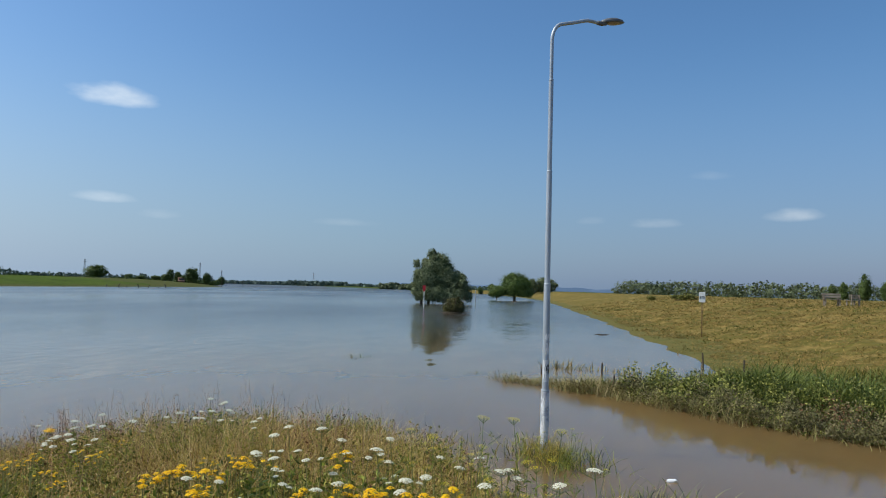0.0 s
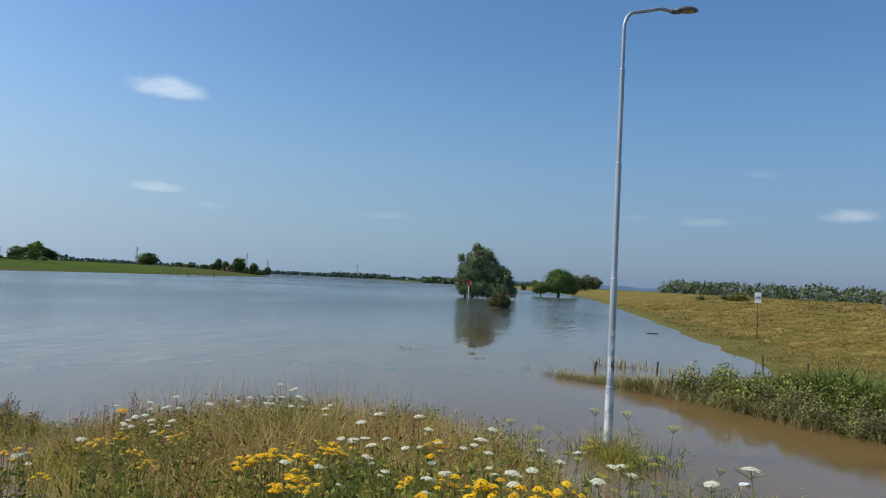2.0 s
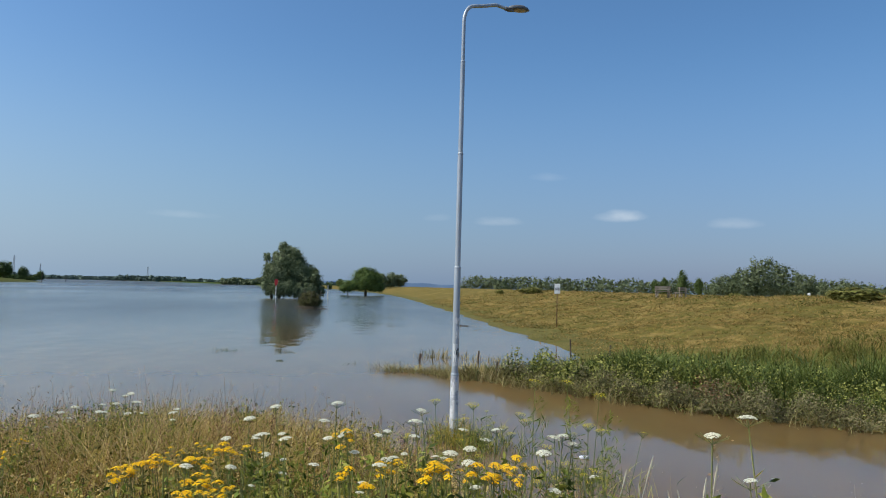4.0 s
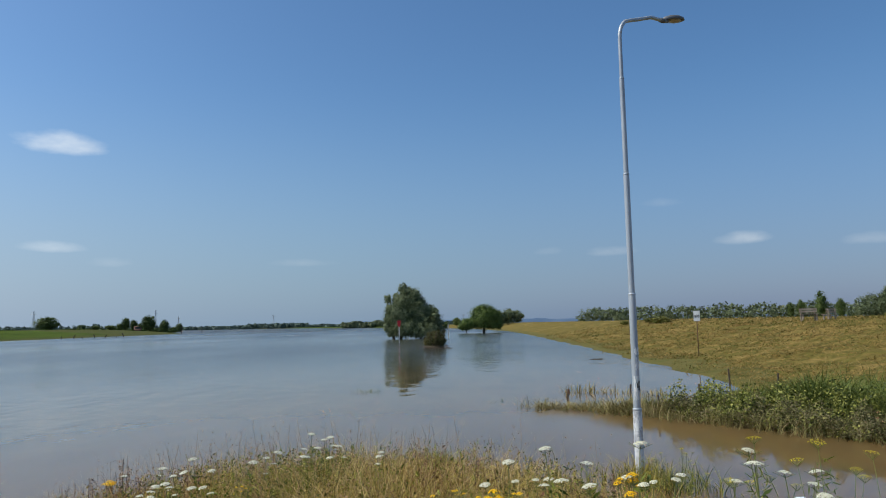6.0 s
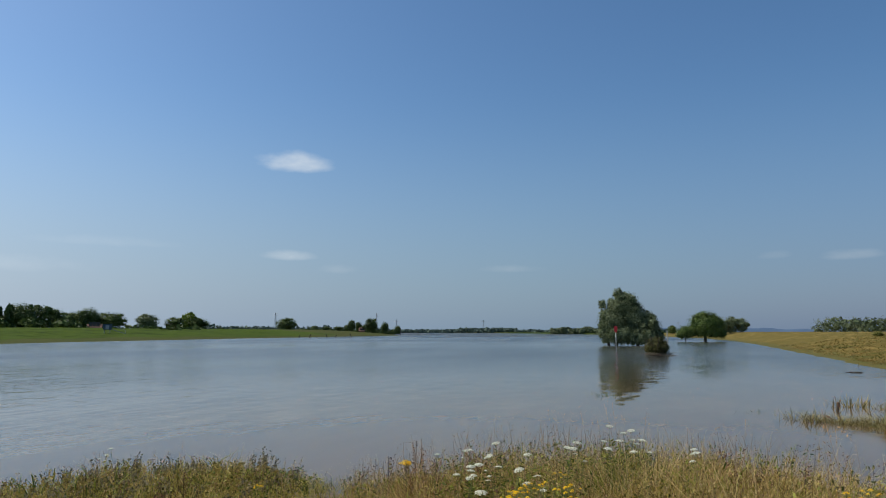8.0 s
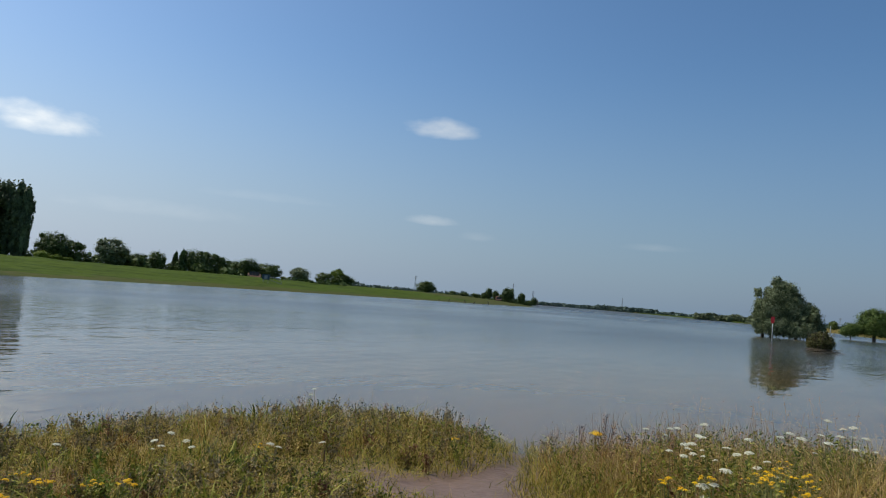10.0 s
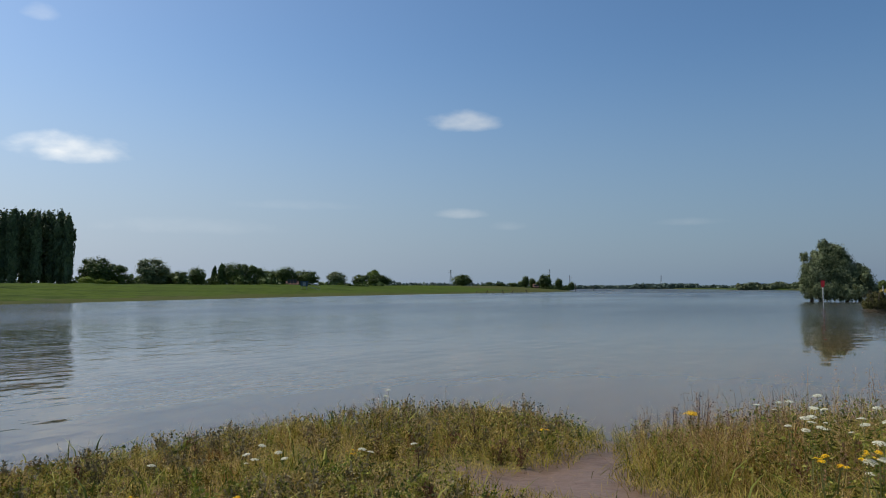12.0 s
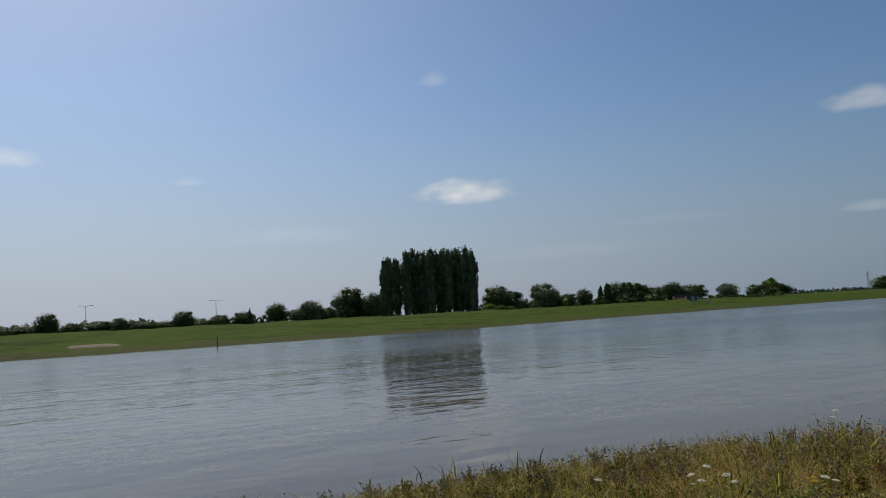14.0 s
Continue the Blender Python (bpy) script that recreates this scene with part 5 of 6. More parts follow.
def near_meadow(name, label, n, mat, tall, wide, lean, share, seed, wet=1.4):
    """Blades over the near bank; share(x, y): how likely a blade is there."""
    rng = np.random.default_rng(seed)
    x, y = scatter(rng, n, -13, 3.2, 2.0, 12.8)
    z, a, _, _ = regions(x, y)
    track = off_track(x, y)
    keep = (a > -wet) & clear_of_path(x, y) & (rng.uniform(0, 1, n) < share(x, y)) & ((track > 0.24 + 0.2 * patchy(x, y, 3, 1)) | (rng.uniform(0, 1, n) < 0.05))
    keep &= (a > -0.05) | (rng.uniform(0, 1, n) < 0.32 * np.exp(a / 0.9) * (patchy(x, y, 1.6, 2) > 0.45))
    keep &= ((x + 6.15) ** 2 + (y - 6.7) ** 2 > 0.35) | (rng.uniform(0, 1, n) < 0.1)
    x, y, z, a, track = x[keep], y[keep], z[keep], a[keep], track[keep]
    m = len(x)
    h = tall * rng.uniform(0.4, 1.15, m) * (0.5 + 0.55 * patchy(x, y, 0.8, 4) + 0.5 * patchy(x, y, 2.6, 1.5) * patchy(x, y, 1.3, 2.5) * 1.6) * np.interp(a, [-1.4, -0.2, 0.6], [0.35, 0.55, 1.0]) * lower_left(x, y)
    v, q, t = blades(np.stack([x, y, z - 0.02], 1), h - np.minimum(z, 0), np.full(m, wide) * rng.uniform(0.6, 1.4, m), lean, rng)
    stuff(name, label, "grass", v, [q, t], mat)
    return x, y, z, h


left_dry = lambda x, y: np.clip(1.1 - np.hypot((x + 2.6) / 2.6, (y - 7.6) / 2.2) * 0.75, 0.1, 1) * (0.3 + 0.7 * patchy(x, y, 1.3, 1))
near_meadow("green_grass", "dense green grass on the near bank", 70000, GRASS, 0.4, 0.007, 1.1, lambda x, y: (0.35 + 0.65 * patchy(x, y, 0.7, 3)) * np.where(x < -5.4, 0.5, 1), 101)
near_meadow("ripening_grass", "tangled olive ripening grass on the near bank", 66000, OLIVE, 0.46, 0.0045, 1.2, lambda x, y: 0.2 + 0.8 * patchy(x, y, 0.9, 0), 102)
near_meadow("straw_grass", "tall dry straw-coloured grass on the near bank", 200000, STRAW, 0.5, 0.0034, 1.05, left_dry, 103)


def seeding_stalks(name, label, n, tall, mat, seed, share, heads=9, head=0.008, spread=0.011, low=0.74):
    rng = np.random.default_rng(seed)
    x, y = scatter(rng, n, -12, 2.0, 2.6, 10.3)
    z, a, _, _ = regions(x, y)
    keep = (a > 0.1) & clear_of_path(x, y, 1.9) & (rng.uniform(0, 1, n) < share(x, y)) & (off_track(x, y) > np.where(y > 7.2, 0.5, 0.85))
    x, y, z = x[keep], y[keep], z[keep]
    m = len(x)
    h = tall * rng.uniform(0.45, 1.25, m) * (0.7 + 0.5 * patchy(x, y, 1.7, seed)) * lower_left(x, y)
    root = np.stack([x, y, z], 1)
    off = rng.normal(0, 0.17, (m, 2)) * h[:, None]
    side = rng.uniform(0, 6.28, m)
    s = np.stack([np.cos(side), np.sin(side), 0 * side], 1) * 0.0016
    top = root + np.concatenate([off, h[:, None]], 1)
    v1 = np.stack([root - s, root + s, top + s * 0.6, top - s * 0.6], 1).reshape(-1, 3)
    q1 = (np.arange(m) * 4)[:, None] + np.array([[0, 1, 2, 3]])
    f = rng.uniform(low, 1.03, (m, heads))
    pts = (root[:, None] + (top - root)[:, None] * f[..., None] + rng.normal(0, spread, (m, heads, 3))).reshape(-1, 3)
    v2, q2 = leaves(pts, head, rng, 2.2)
    stuff(name, label, "grass", np.concatenate([v1, v2]), [q1, q2 + len(v1)], mat)


seeding_stalks("seeding_grass", "tall grass stalks with brown seed heads", 2200, 0.42, SEED, 111, lambda x, y: 0.16 + 0.84 * left_dry(x, y) + np.where((x < -5.6) & (y > 6.4), 0.5, 0))
seeding_stalks("pale_seeding_grass", "tall pale grass stalks gone to seed", 6200, 0.42, STRAW, 112, lambda x, y: 0.1 + 0.9 * left_dry(x, y) + np.where((x < -5.2) & (y > 3.5), 0.7, 0))


seeding_stalks("hair_grass", "feathery pinkish hair grass in flower", 9000, 0.56, HAIR, 113, lambda x, y: np.clip(1.3 - np.hypot(x + 3.9, (y - 8.2) * 1.4) / 2.2, 0, 1) + 0.08, 20, 0.006, 0.03, 0.55)
seeding_stalks("dead_stems", "dark dead stems standing among the grass", 2600, 0.46, DARK_STALK, 114, lambda x, y: (patchy(x, y, 1.1, 8) > 0.55) * 0.8, 12, 0.006, 0.012, 0.3)


def straw_tufts(name, label, count, mat, tall, seed, share, per=46, wide=0.0042):
    """Arching blades that fan out from each root."""
    rng = np.random.default_rng(seed)
    n = count * 16
    x, y = scatter(rng, n, -11.5, 1.6, 2.5, 10.0)
    z, a, _, _ = regions(x, y)
    keep = (a > 0.15) & clear_of_path(x, y, 1.9) & (off_track(x, y) > np.where(y > 7.2, 0.55, 0.85)) & (rng.uniform(0, 1, n) < share(x, y))
    x, y, z = x[keep][:count], y[keep][:count], z[keep][:count]
    m = len(x)
    h = np.repeat(tall * rng.uniform(0.6, 1.15, m) * lower_left(x, y), per) * rng.uniform(0.55, 1.1, m * per)
    roots = np.repeat(np.stack([x, y, z - 0.02], 1), per, 0) + rng.normal(0, 0.035, (m * per, 3)) * (1, 1, 0)
    v, q, t = blades(roots, h, wide * rng.uniform(0.6, 1.3, m * per), 0.85, rng)
    stuff(name, label, "grass", v, [q, t], mat)


straw_tufts("straw_tufts", "tufts of arching dry straw grass", 230, STRAW, 0.66, 191, lambda x, y: 0.1 + 0.9 * left_dry(x, y))
straw_tufts("olive_tufts", "tufts of arching olive grass", 150, OLIVE, 0.58, 192, lambda x, y: 0.2 + 0.8 * patchy(x, y, 1.0, 2))
straw_tufts("rusty_tufts", "tufts of rust-coloured withered grass", 150, RUSTY, 0.56, 193, lambda x, y: np.clip(patchy(x, y, 1.2, 7) * 1.6 - 0.6, 0.03, 1) + 0.7 * np.exp(-((x + 3.7) / 0.9) ** 2 - ((y - 7.2) / 1.3) ** 2) + 0.5 * np.exp(-((x + 6.6) / 0.5) ** 2 - ((y - 7.8) / 0.9) ** 2))


def broad_herbs():
    """Clumps of wider, darker leaves between the grasses."""
    rng = np.random.default_rng(122)
    n = 15000
    x, y = scatter(rng, n, -12.5, 2.6, 2.2, 11.0)
    z, a, _, _ = regions(x, y)
    keep = (a > 0.0) & clear_of_path(x, y) & (patchy(x, y, 1.7, 9) * patchy(x, y, 0.9, 2) > rng.uniform(0.28, 0.6, n)) & (off_track(x, y) > 0.4)
    x, y, z = x[keep], y[keep], z[keep]
    m = len(x)
    v, q, t = blades(np.stack([x, y, z + rng.uniform(0, 0.16, m)], 1), rng.uniform(0.1, 0.28, m), rng.uniform(0.008, 0.018, m), 1.1, rng)
    stuff("broad_leaf_herbs", "clumps of broad dark green leaves in the meadow", "herbs", v, [q, t], HERB)


broad_herbs()


def bushy_herbs(name, label, count, mat, tall, seed, share, per=130, size=0.0145):
    """Rounded, many-stemmed herbs: leaves along stems that fan out from each root."""
    rng = np.random.default_rng(seed)
    n = count * 14
    x, y = scatter(rng, n, -11, 2.2, 2.4, 10.6)
    z, a, _, _ = regions(x, y)
    keep = (a > 0.05) & clear_of_path(x, y, 1.9) & (off_track(x, y) > np.where(y > 7.2, 0.55, 0.85)) & (rng.uniform(0, 1, n) < share(x, y) * np.where(x < -4.6, 0.55, 1.0))
    x, y, z = x[keep][:count], y[keep][:count], z[keep][:count]
    m = len(x)
    stems = 13
    h = tall * rng.uniform(0.55, 1.2, m) * lower_left(x, y)
    a = rng.uniform(0, 2 * np.pi, (m, stems))
    tip = np.stack([np.cos(a), np.sin(a)], 2) * (h[:, None] * rng.uniform(0.05, 0.5, (m, stems)))[..., None]
    rise = h[:, None] * rng.uniform(0.65, 1.05, (m, stems))
    which = rng.integers(0, stems, (m, per))
    f = rng.uniform(0.15, 1.03, (m, per))
    rows = np.arange(m)[:, None]
    place = np.stack([x[:, None] + tip[rows, which, 0] * f ** 1.3, y[:, None] + tip[rows, which, 1] * f ** 1.3, z[:, None] + rise[rows, which] * f], 2)
    place += rng.normal(0, 0.016, place.shape) * (1.25 - f)[..., None]
    v1, q1 = leaves(place.reshape(-1, 3), size, rng, 2.3)
    root = np.repeat(np.stack([x, y, z], 1), stems, 0)
    top = root + np.concatenate([tip.reshape(-1, 2), rise.reshape(-1, 1)], 1)
    side = rng.normal(0, 1, root.shape) * (1, 1, 0)
    side *= 0.0013 / np.linalg.norm(side, axis=1)[:, None]
    v2 = np.stack([root - side, root + side, top + side, top - side], 1).reshape(-1, 3)
    q2 = (np.arange(len(root)) * 4)[:, None] + np.array([[0, 1, 2, 3]])
    stuff(name, label, "herbs", np.concatenate([v1, v2]), [q1, q2 + len(v1)], mat)


bushy_herbs("green_bushy_herbs", "rounded bushy green herbs in the meadow", 330, HERB, 0.44, 171, lambda x, y: (0.2 + 0.8 * patchy(x, y, 1.2, 3)) * np.where((x < -5.4) & (y > 4), 0.4, 1))
bushy_herbs("lush_green_herbs", "lush green herbs at the front of the meadow", 170, LUSH, 0.46, 174, lambda x, y: np.exp(-((x + 1.9) / 1.1) ** 2 - ((y - 4.4) / 1.2) ** 2) + 0.5 * np.exp(-((x + 7.3) / 0.8) ** 2 - ((y - 4.4) / 1.0) ** 2))
bushy_herbs("olive_bushy_herbs", "fading olive bushy herbs in the meadow", 480, OLIVE_HERB, 0.42, 172, lambda x, y: 0.2 + 0.8 * patchy(x, y, 0.8, 6))
bushy_herbs("brown_bushy_herbs", "withered red-brown herbs in the meadow", 80, SEED, 0.42, 173, lambda x, y: patchy(x, y, 1.5, 1) ** 2)

bushy_herbs("faded_grey_herbs", "faded grey-brown herbs gone to seed", 260, FADED, 0.46, 175, lambda x, y: np.where(x < -5.4, 0.9, 0.06))


def herb_cover():
    rng = np.random.default_rng(121)
    x, y = scatter(rng, 100000, -12.5, 2.6, 2.2, 11.2)
    z, a, _, _ = regions(x, y)
    keep = (a > -0.5) & clear_of_path(x, y) & (patchy(x, y, 0.9, 6) > rng.uniform(0.2, 0.9, len(x))) & (off_track(x, y) > 0.5)
    x, y, z, a = x[keep], y[keep], z[keep], a[keep]
    zz = z + rng.uniform(0.03, 0.42, len(x)) * lower_left(x, y) * (0.5 + 0.8 * patchy(x, y, 1.1, 3)) * np.clip(a + 0.6, 0.3, 1)
    v, q = leaves(np.stack([x, y, zz], 1), 0.013, rng, 2.8)
    stuff("herb_leaves", "mixed low herb leaves among the grass", "herbs", v, [q], HERB)


herb_cover()


def fine_grass(name, label, n, mat, seed, share):
    """Thin short grass that fills the sward between the taller plants."""
    rng = np.random.default_rng(seed)
    x, y = scatter(rng, n, -12, 2.4, 2.4, 11.0)
    z, a, _, _ = regions(x, y)
    keep = (a > -0.1) & clear_of_path(x, y) & (off_track(x, y) > 0.3) & (rng.uniform(0, 1, n) < share(x, y))
    x, y, z, a = x[keep], y[keep], z[keep], a[keep]
    up = rng.uniform(0.03, 0.36, len(x)) * lower_left(x, y) * (0.5 + 0.7 * patchy(x, y, 1.4, 2)) * np.clip(a + 0.4, 0.3, 1)
    v, q = leaves(np.stack([x, y, z + up], 1), 0.0042, rng, 30.0, -1.3)
    stuff(name, label, "grass", v, [q], mat)


fine_grass("fine_olive_grass", "fine olive grass filling the meadow", 90000, OLIVE, 181, lambda x, y: np.where(x < -4.4, 0.9, 0.5) * (0.45 + 0.55 * patchy(x, y, 0.8, 1)))
def short_grass():
    """Low worn grass on the open ground beside the meadow."""
    rng = np.random.default_rng(183)
    n = 60000
    x, y = scatter(rng, n, -9.5, 5.0, -4.5, 3.8)
    z, a, _, _ = regions(x, y)
    keep = (a > 0.2) & ~clear_of_path(x, y, 4.2) & (along(TRACK, x, y, False)[0] > 0.3 + 0.3 * patchy(x, y, 2.2, 3)) & (patchy(x, y, 1.1, 5) > rng.uniform(0, 0.75, n))
    x, y, z = x[keep], y[keep], z[keep]
    v, q = leaves(np.stack([x, y, z + rng.uniform(0.02, 0.05, len(x))], 1), 0.005, rng, 17.0, -0.8)
    stuff("short_grass", "short worn grass beside the trodden path", "grass", v, [q], GRASS)


short_grass()
fine_grass("fine_green_grass", "fine green grass filling the meadow", 60000, GRASS, 182, lambda x, y: 0.3 + 0.6 * patchy(x, y, 0.9, 4))


def dike_grass():
    rng = np.random.default_rng(131)
    n = 52000
    az = rng.uniform(-52, -2.5, n)
    r = 14 * (150 / 14) ** rng.uniform(0, 1, n)
    x, y = -1.1 - r * np.sin(np.radians(az)), 1.5 + r * np.cos(np.radians(az))
    z, _, b, _ = regions(x, y)
    bench_near = np.minimum(np.hypot(x - 24.4, y - 56.9), np.hypot(x - 25.8, y - 56.2)) < 3.0
    keep = ~bench_near & (b > 0.08 - 0.35 * patchy(x, y, 2.1, 4)) & (rng.uniform(0, 1, n) < 0.35 + 0.65 * patchy(x, y, 0.35, 1)) & (y > 11)
    x, y, z, b, r = x[keep], y[keep], z[keep], b[keep], r[keep]
    m = len(x)
    h = rng.uniform(0.06, 0.22, m) * (0.35 + 0.9 * patchy(x, y, 0.9, 2) * patchy(x, y, 0.35, 5) * 2) * np.interp(b, [-0.2, 0.5, 1.5, 4, 8], [1.3, 1.0, 0.55, 0.75, 1.0])
    v, q, t = blades(np.stack([x, y, z - 0.02], 1), h, np.clip(r * 0.0006, 0.006, 0.05) * rng.uniform(0.7, 1.4, m), 2.4, rng)
    stuff("dike_grass", "sunburnt tussocky grass on the dike slope", "grass", v, [q, t], DIKE_BLADES)


dike_grass()


def dike_herbs():
    rng = np.random.default_rng(133)
    n = 60000
    az = rng.uniform(-50, -4, n)
    r = 18 * (110 / 18) ** rng.uniform(0, 1, n)
    x, y = -1.1 - r * np.sin(np.radians(az)), 1.5 + r * np.cos(np.radians(az))
    z, _, b, _ = regions(x, y)
    keep = (b > 1.5) & (y > 14) & (patchy(x, y, 0.8, 7) * patchy(x, y, 0.27, 3) > rng.uniform(0.34, 0.62, n))
    x, y, z, r = x[keep], y[keep], z[keep], r[keep]
    v, q = leaves(np.stack([x, y, z + rng.uniform(0.02, 0.2, len(x))], 1), np.clip(r * 0.0011, 0.02, 0.07), rng, 2.4)
    stuff("dike_herbs", "patches of green herbs on the dike", "herbs", v, [q], DIKE_GREEN)


dike_herbs()


def dike_tussocks(name, label, count, mat, seed, o):
    """Mounds of coarse grass and herbs that mottle the slope."""
    rng = np.random.default_rng(seed)
    n = count * 5
    az = rng.uniform(-50, -5, n)
    r = 16 * (100 / 16) ** rng.uniform(0, 1, n)
    x, y = -1.1 - r * np.sin(np.radians(az)), 1.5 + r * np.cos(np.radians(az))
    z, _, b, _ = regions(x, y)
    keep = (b > 0.6) & (y > 16) & (patchy(x, y, 0.5, o) > rng.uniform(0.25, 0.85, n))
    x, y, z, r = x[keep][:count], y[keep][:count], z[keep][:count], r[keep][:count]
    per = 18
    w = rng.uniform(0.12, 0.36, len(x)) * np.interp(r, [16, 60], [0.8, 1.25])
    d = rng.normal(0, 0.6, (len(x), per, 2)) * w[:, None, None]
    roots = np.stack([x[:, None] + d[..., 0], y[:, None] + d[..., 1], np.repeat(z[:, None] - 0.02, per, 1)], 2).reshape(-1, 3)
    tall = np.repeat(w, per) * rng.uniform(0.45, 0.9, len(roots))
    v, q, t = blades(roots, tall, np.repeat(np.clip(r * 0.0007, 0.008, 0.05), per), 3.0, rng)
    stuff(name, label, "grass", v, [q, t], mat)


def dike_thatch():
    """Flattened dry blades that cover the slope like hay."""
    rng = np.random.default_rng(139)
    n = 90000
    az = rng.uniform(-50, -4, n)
    r = 18 * (100 / 18) ** rng.uniform(0, 1, n)
    x, y = -1.1 - r * np.sin(np.radians(az)), 1.5 + r * np.cos(np.radians(az))
    z, _, b, _ = regions(x, y)
    keep = (b > 0.9) & (y > 17) & (patchy(x, y, 0.4, 3) > rng.uniform(0.0, 0.8, n))
    x, y, z, r = x[keep], y[keep], z[keep], r[keep]
    v, q = leaves(np.stack([x, y, z + rng.uniform(0.01, 0.1, len(x))], 1), np.clip(r * 0.00075, 0.012, 0.06), rng, 6.0, 0.0, np.array([[0.0, -0.3, 1.0]]), 0.55)
    stuff("dike_thatch", "matted hay-coloured grass on the dike slope", "grass", v, [q], DIKE_BLADES)


dike_thatch()
dike_tussocks("olive_dike_tussocks", "olive tussocks on the dike slope", 600, DIKE_GREEN, 136, 2)
dike_tussocks("brown_dike_tussocks", "golden-brown dry tussocks on the dike slope", 1400, DIKE_BLADES, 137, 5)


def spit(name, label, n, line, across, mat, tall, wide, lean, seed, wet=-9.0):
    """Blades along a line of the reed spit; across: how far they spread from it."""
    rng = np.random.default_rng(seed)
    pts = np.array(line, float)
    f = rng.uniform(0, len(pts) - 1.001, n)
    k = f.astype(int)
    base = pts[k] + (pts[k + 1] - pts[k]) * (f - k)[:, None]
    x, y = base[:, 0] + rng.normal(0, across, n), base[:, 1] + rng.normal(0, across, n)
    z, _, b, _ = regions(x, y)
    keep = (b > wet) & (patchy(x, y, 1.5, seed) > rng.uniform(0.0, 0.75, n))
    x, y, z, f = x[keep], y[keep], z[keep], f[keep]
    h = tall * rng.uniform(0.5, 1.15, len(x)) * (0.65 + 0.6 * patchy(x, y, 1.2, seed + 1))
    v, q, t = blades(np.stack([x, y, np.maximum(z, -0.15)], 1), h, wide * rng.uniform(0.6, 1.4, len(x)), lean, rng)
    stuff(name, label, "reeds", v, [q, t], mat)


spit("drowned_reeds", "sparse brown reeds standing in the flood", 5200, [(0.3, 18.9), (1.0, 18.3), (1.8, 17.4), (2.6, 16.9), (3.0, 16.7)], 0.27, REED_DRY, 0.5, 0.014, 0.9, 141)
spit("drowned_green_reeds", "sparse green reeds standing in the flood", 1100, [(1.2, 18.3), (2.0, 17.4), (3.0, 16.8)], 0.18, REED_GREEN, 0.4, 0.016, 0.7, 146)
spit("far_drowned_reeds", "thin line of drowned reeds", 300, [(1.2, 22.0), (2.1, 21.9), (3.0, 21.4), (3.9, 20.6)], 0.2, REED_DRY, 0.4, 0.024, 0.7, 142)
spit("edge_reeds", "dry muddy reeds along the channel edge", 3200, [(2.6, 16.7), (3.4, 15.5), (4.4, 14.1), (5.4, 13.0), (8.0, 10.8)], 0.28, REED_DRY, 0.42, 0.011, 1.2, 143, wet=-0.7)
spit("green_reeds", "dense fresh green reeds on the spit", 37000, [(5.2, 15.7), (6.2, 14.6), (8.2, 13.5), (11, 12.0), (14, 10.4), (19, 8.3)], 0.75, REED_GREEN, 0.78, 0.018, 0.8, 144, wet=0.4)
spit("mixed_reeds", "olive grasses among the reeds", 14000, [(4.4, 18.2), (6.4, 17.8), (9.4, 16.4), (14, 14.6), (19, 12.6)], 1.0, DIKE_GREEN, 0.36, 0.02, 0.8, 145, wet=0.5)


def leafy_bank(name, label, n, line, across, zr, size, mat, seed, wet=-0.3):
    rng = np.random.default_rng(seed)
    pts = np.array(line, float)
    f = rng.uniform(0, len(pts) - 1.001, n)
    k = f.astype(int)
    base = pts[k] + (pts[k + 1] - pts[k]) * (f - k)[:, None]
    x, y = base[:, 0] + rng.normal(0, across, n), base[:, 1] + rng.normal(0, across, n)
    z, _, b, _ = regions(x, y)
    dome = (0.12 + 1.0 * patchy(x, y, 4.0, seed)) * np.exp(-((x - base[:, 0]) ** 2 + (y - base[:, 1]) ** 2) / (2 * (1.4 * across) ** 2))
    zz = np.maximum(z, 0) + zr * dome * rng.uniform(0.1, 1.0, n) ** 0.6
    keep = (b > wet) & (zz > 0.02)
    v, q = leaves(np.stack([x, y, zz], 1)[keep], size, rng, 1.5, 0.0, np.array([[-0.25, -0.3, 0.7]]), 1.0)
    stuff(name, label, "herbs", v, [q], mat)


leafy_bank("bramble_thicket", "low tangle of bramble leaves on the spit", 28000, [(3.0, 16.7), (3.7, 15.8), (4.5, 15.0), (5.5, 14.3), (6.6, 13.6)], 0.5, 0.8, 0.032, BRAMBLE, 151)
leafy_bank("silted_herbs", "mud-greyed drooping herbs at the channel edge", 46000, [(3.9, 14.9), (4.6, 13.9), (5.3, 13.1), (6.0, 12.4), (7.4, 11.3), (10.2, 9.4), (14, 7.4)], 0.36, 0.62, 0.021, SILTED, 152)
leafy_bank("grey_spit_herbs", "silt-covered olive herbs at the tip of the spit", 9000, [(2.3, 17.0), (3.0, 16.3), (3.7, 15.4), (4.4, 14.6)], 0.3, 0.6, 0.03, SILTED, 155)
leafy_bank("reddish_dock_leaves", "dry reddish dock leaves on the spit", 1800, [(5.3, 13.5), (6.0, 13.0)], 0.22, 0.75, 0.024, SEED, 153)
leafy_bank("spit_greens", "mixed green herbs behind the channel edge", 30000, [(4.7, 14.7), (6.2, 13.5), (8.8, 11.8), (13, 9.5)], 0.55, 0.8, 0.027, BRAMBLE, 154)


def tussock(x, y, n, r, tall, seed, label, mat):
    rng = np.random.default_rng(seed)
    px, py = rng.normal(x, r, n), rng.normal(y, r, n)
    v, q, t = blades(np.stack([px, py, np.maximum(regions(px, py)[0] - 0.03, -0.06)], 1), tall * rng.uniform(0.5, 1.1, n), np.full(n, 0.009), 0.9, rng)
    stuff("drowned_tussock", label, "grass", v, [q, t], mat)


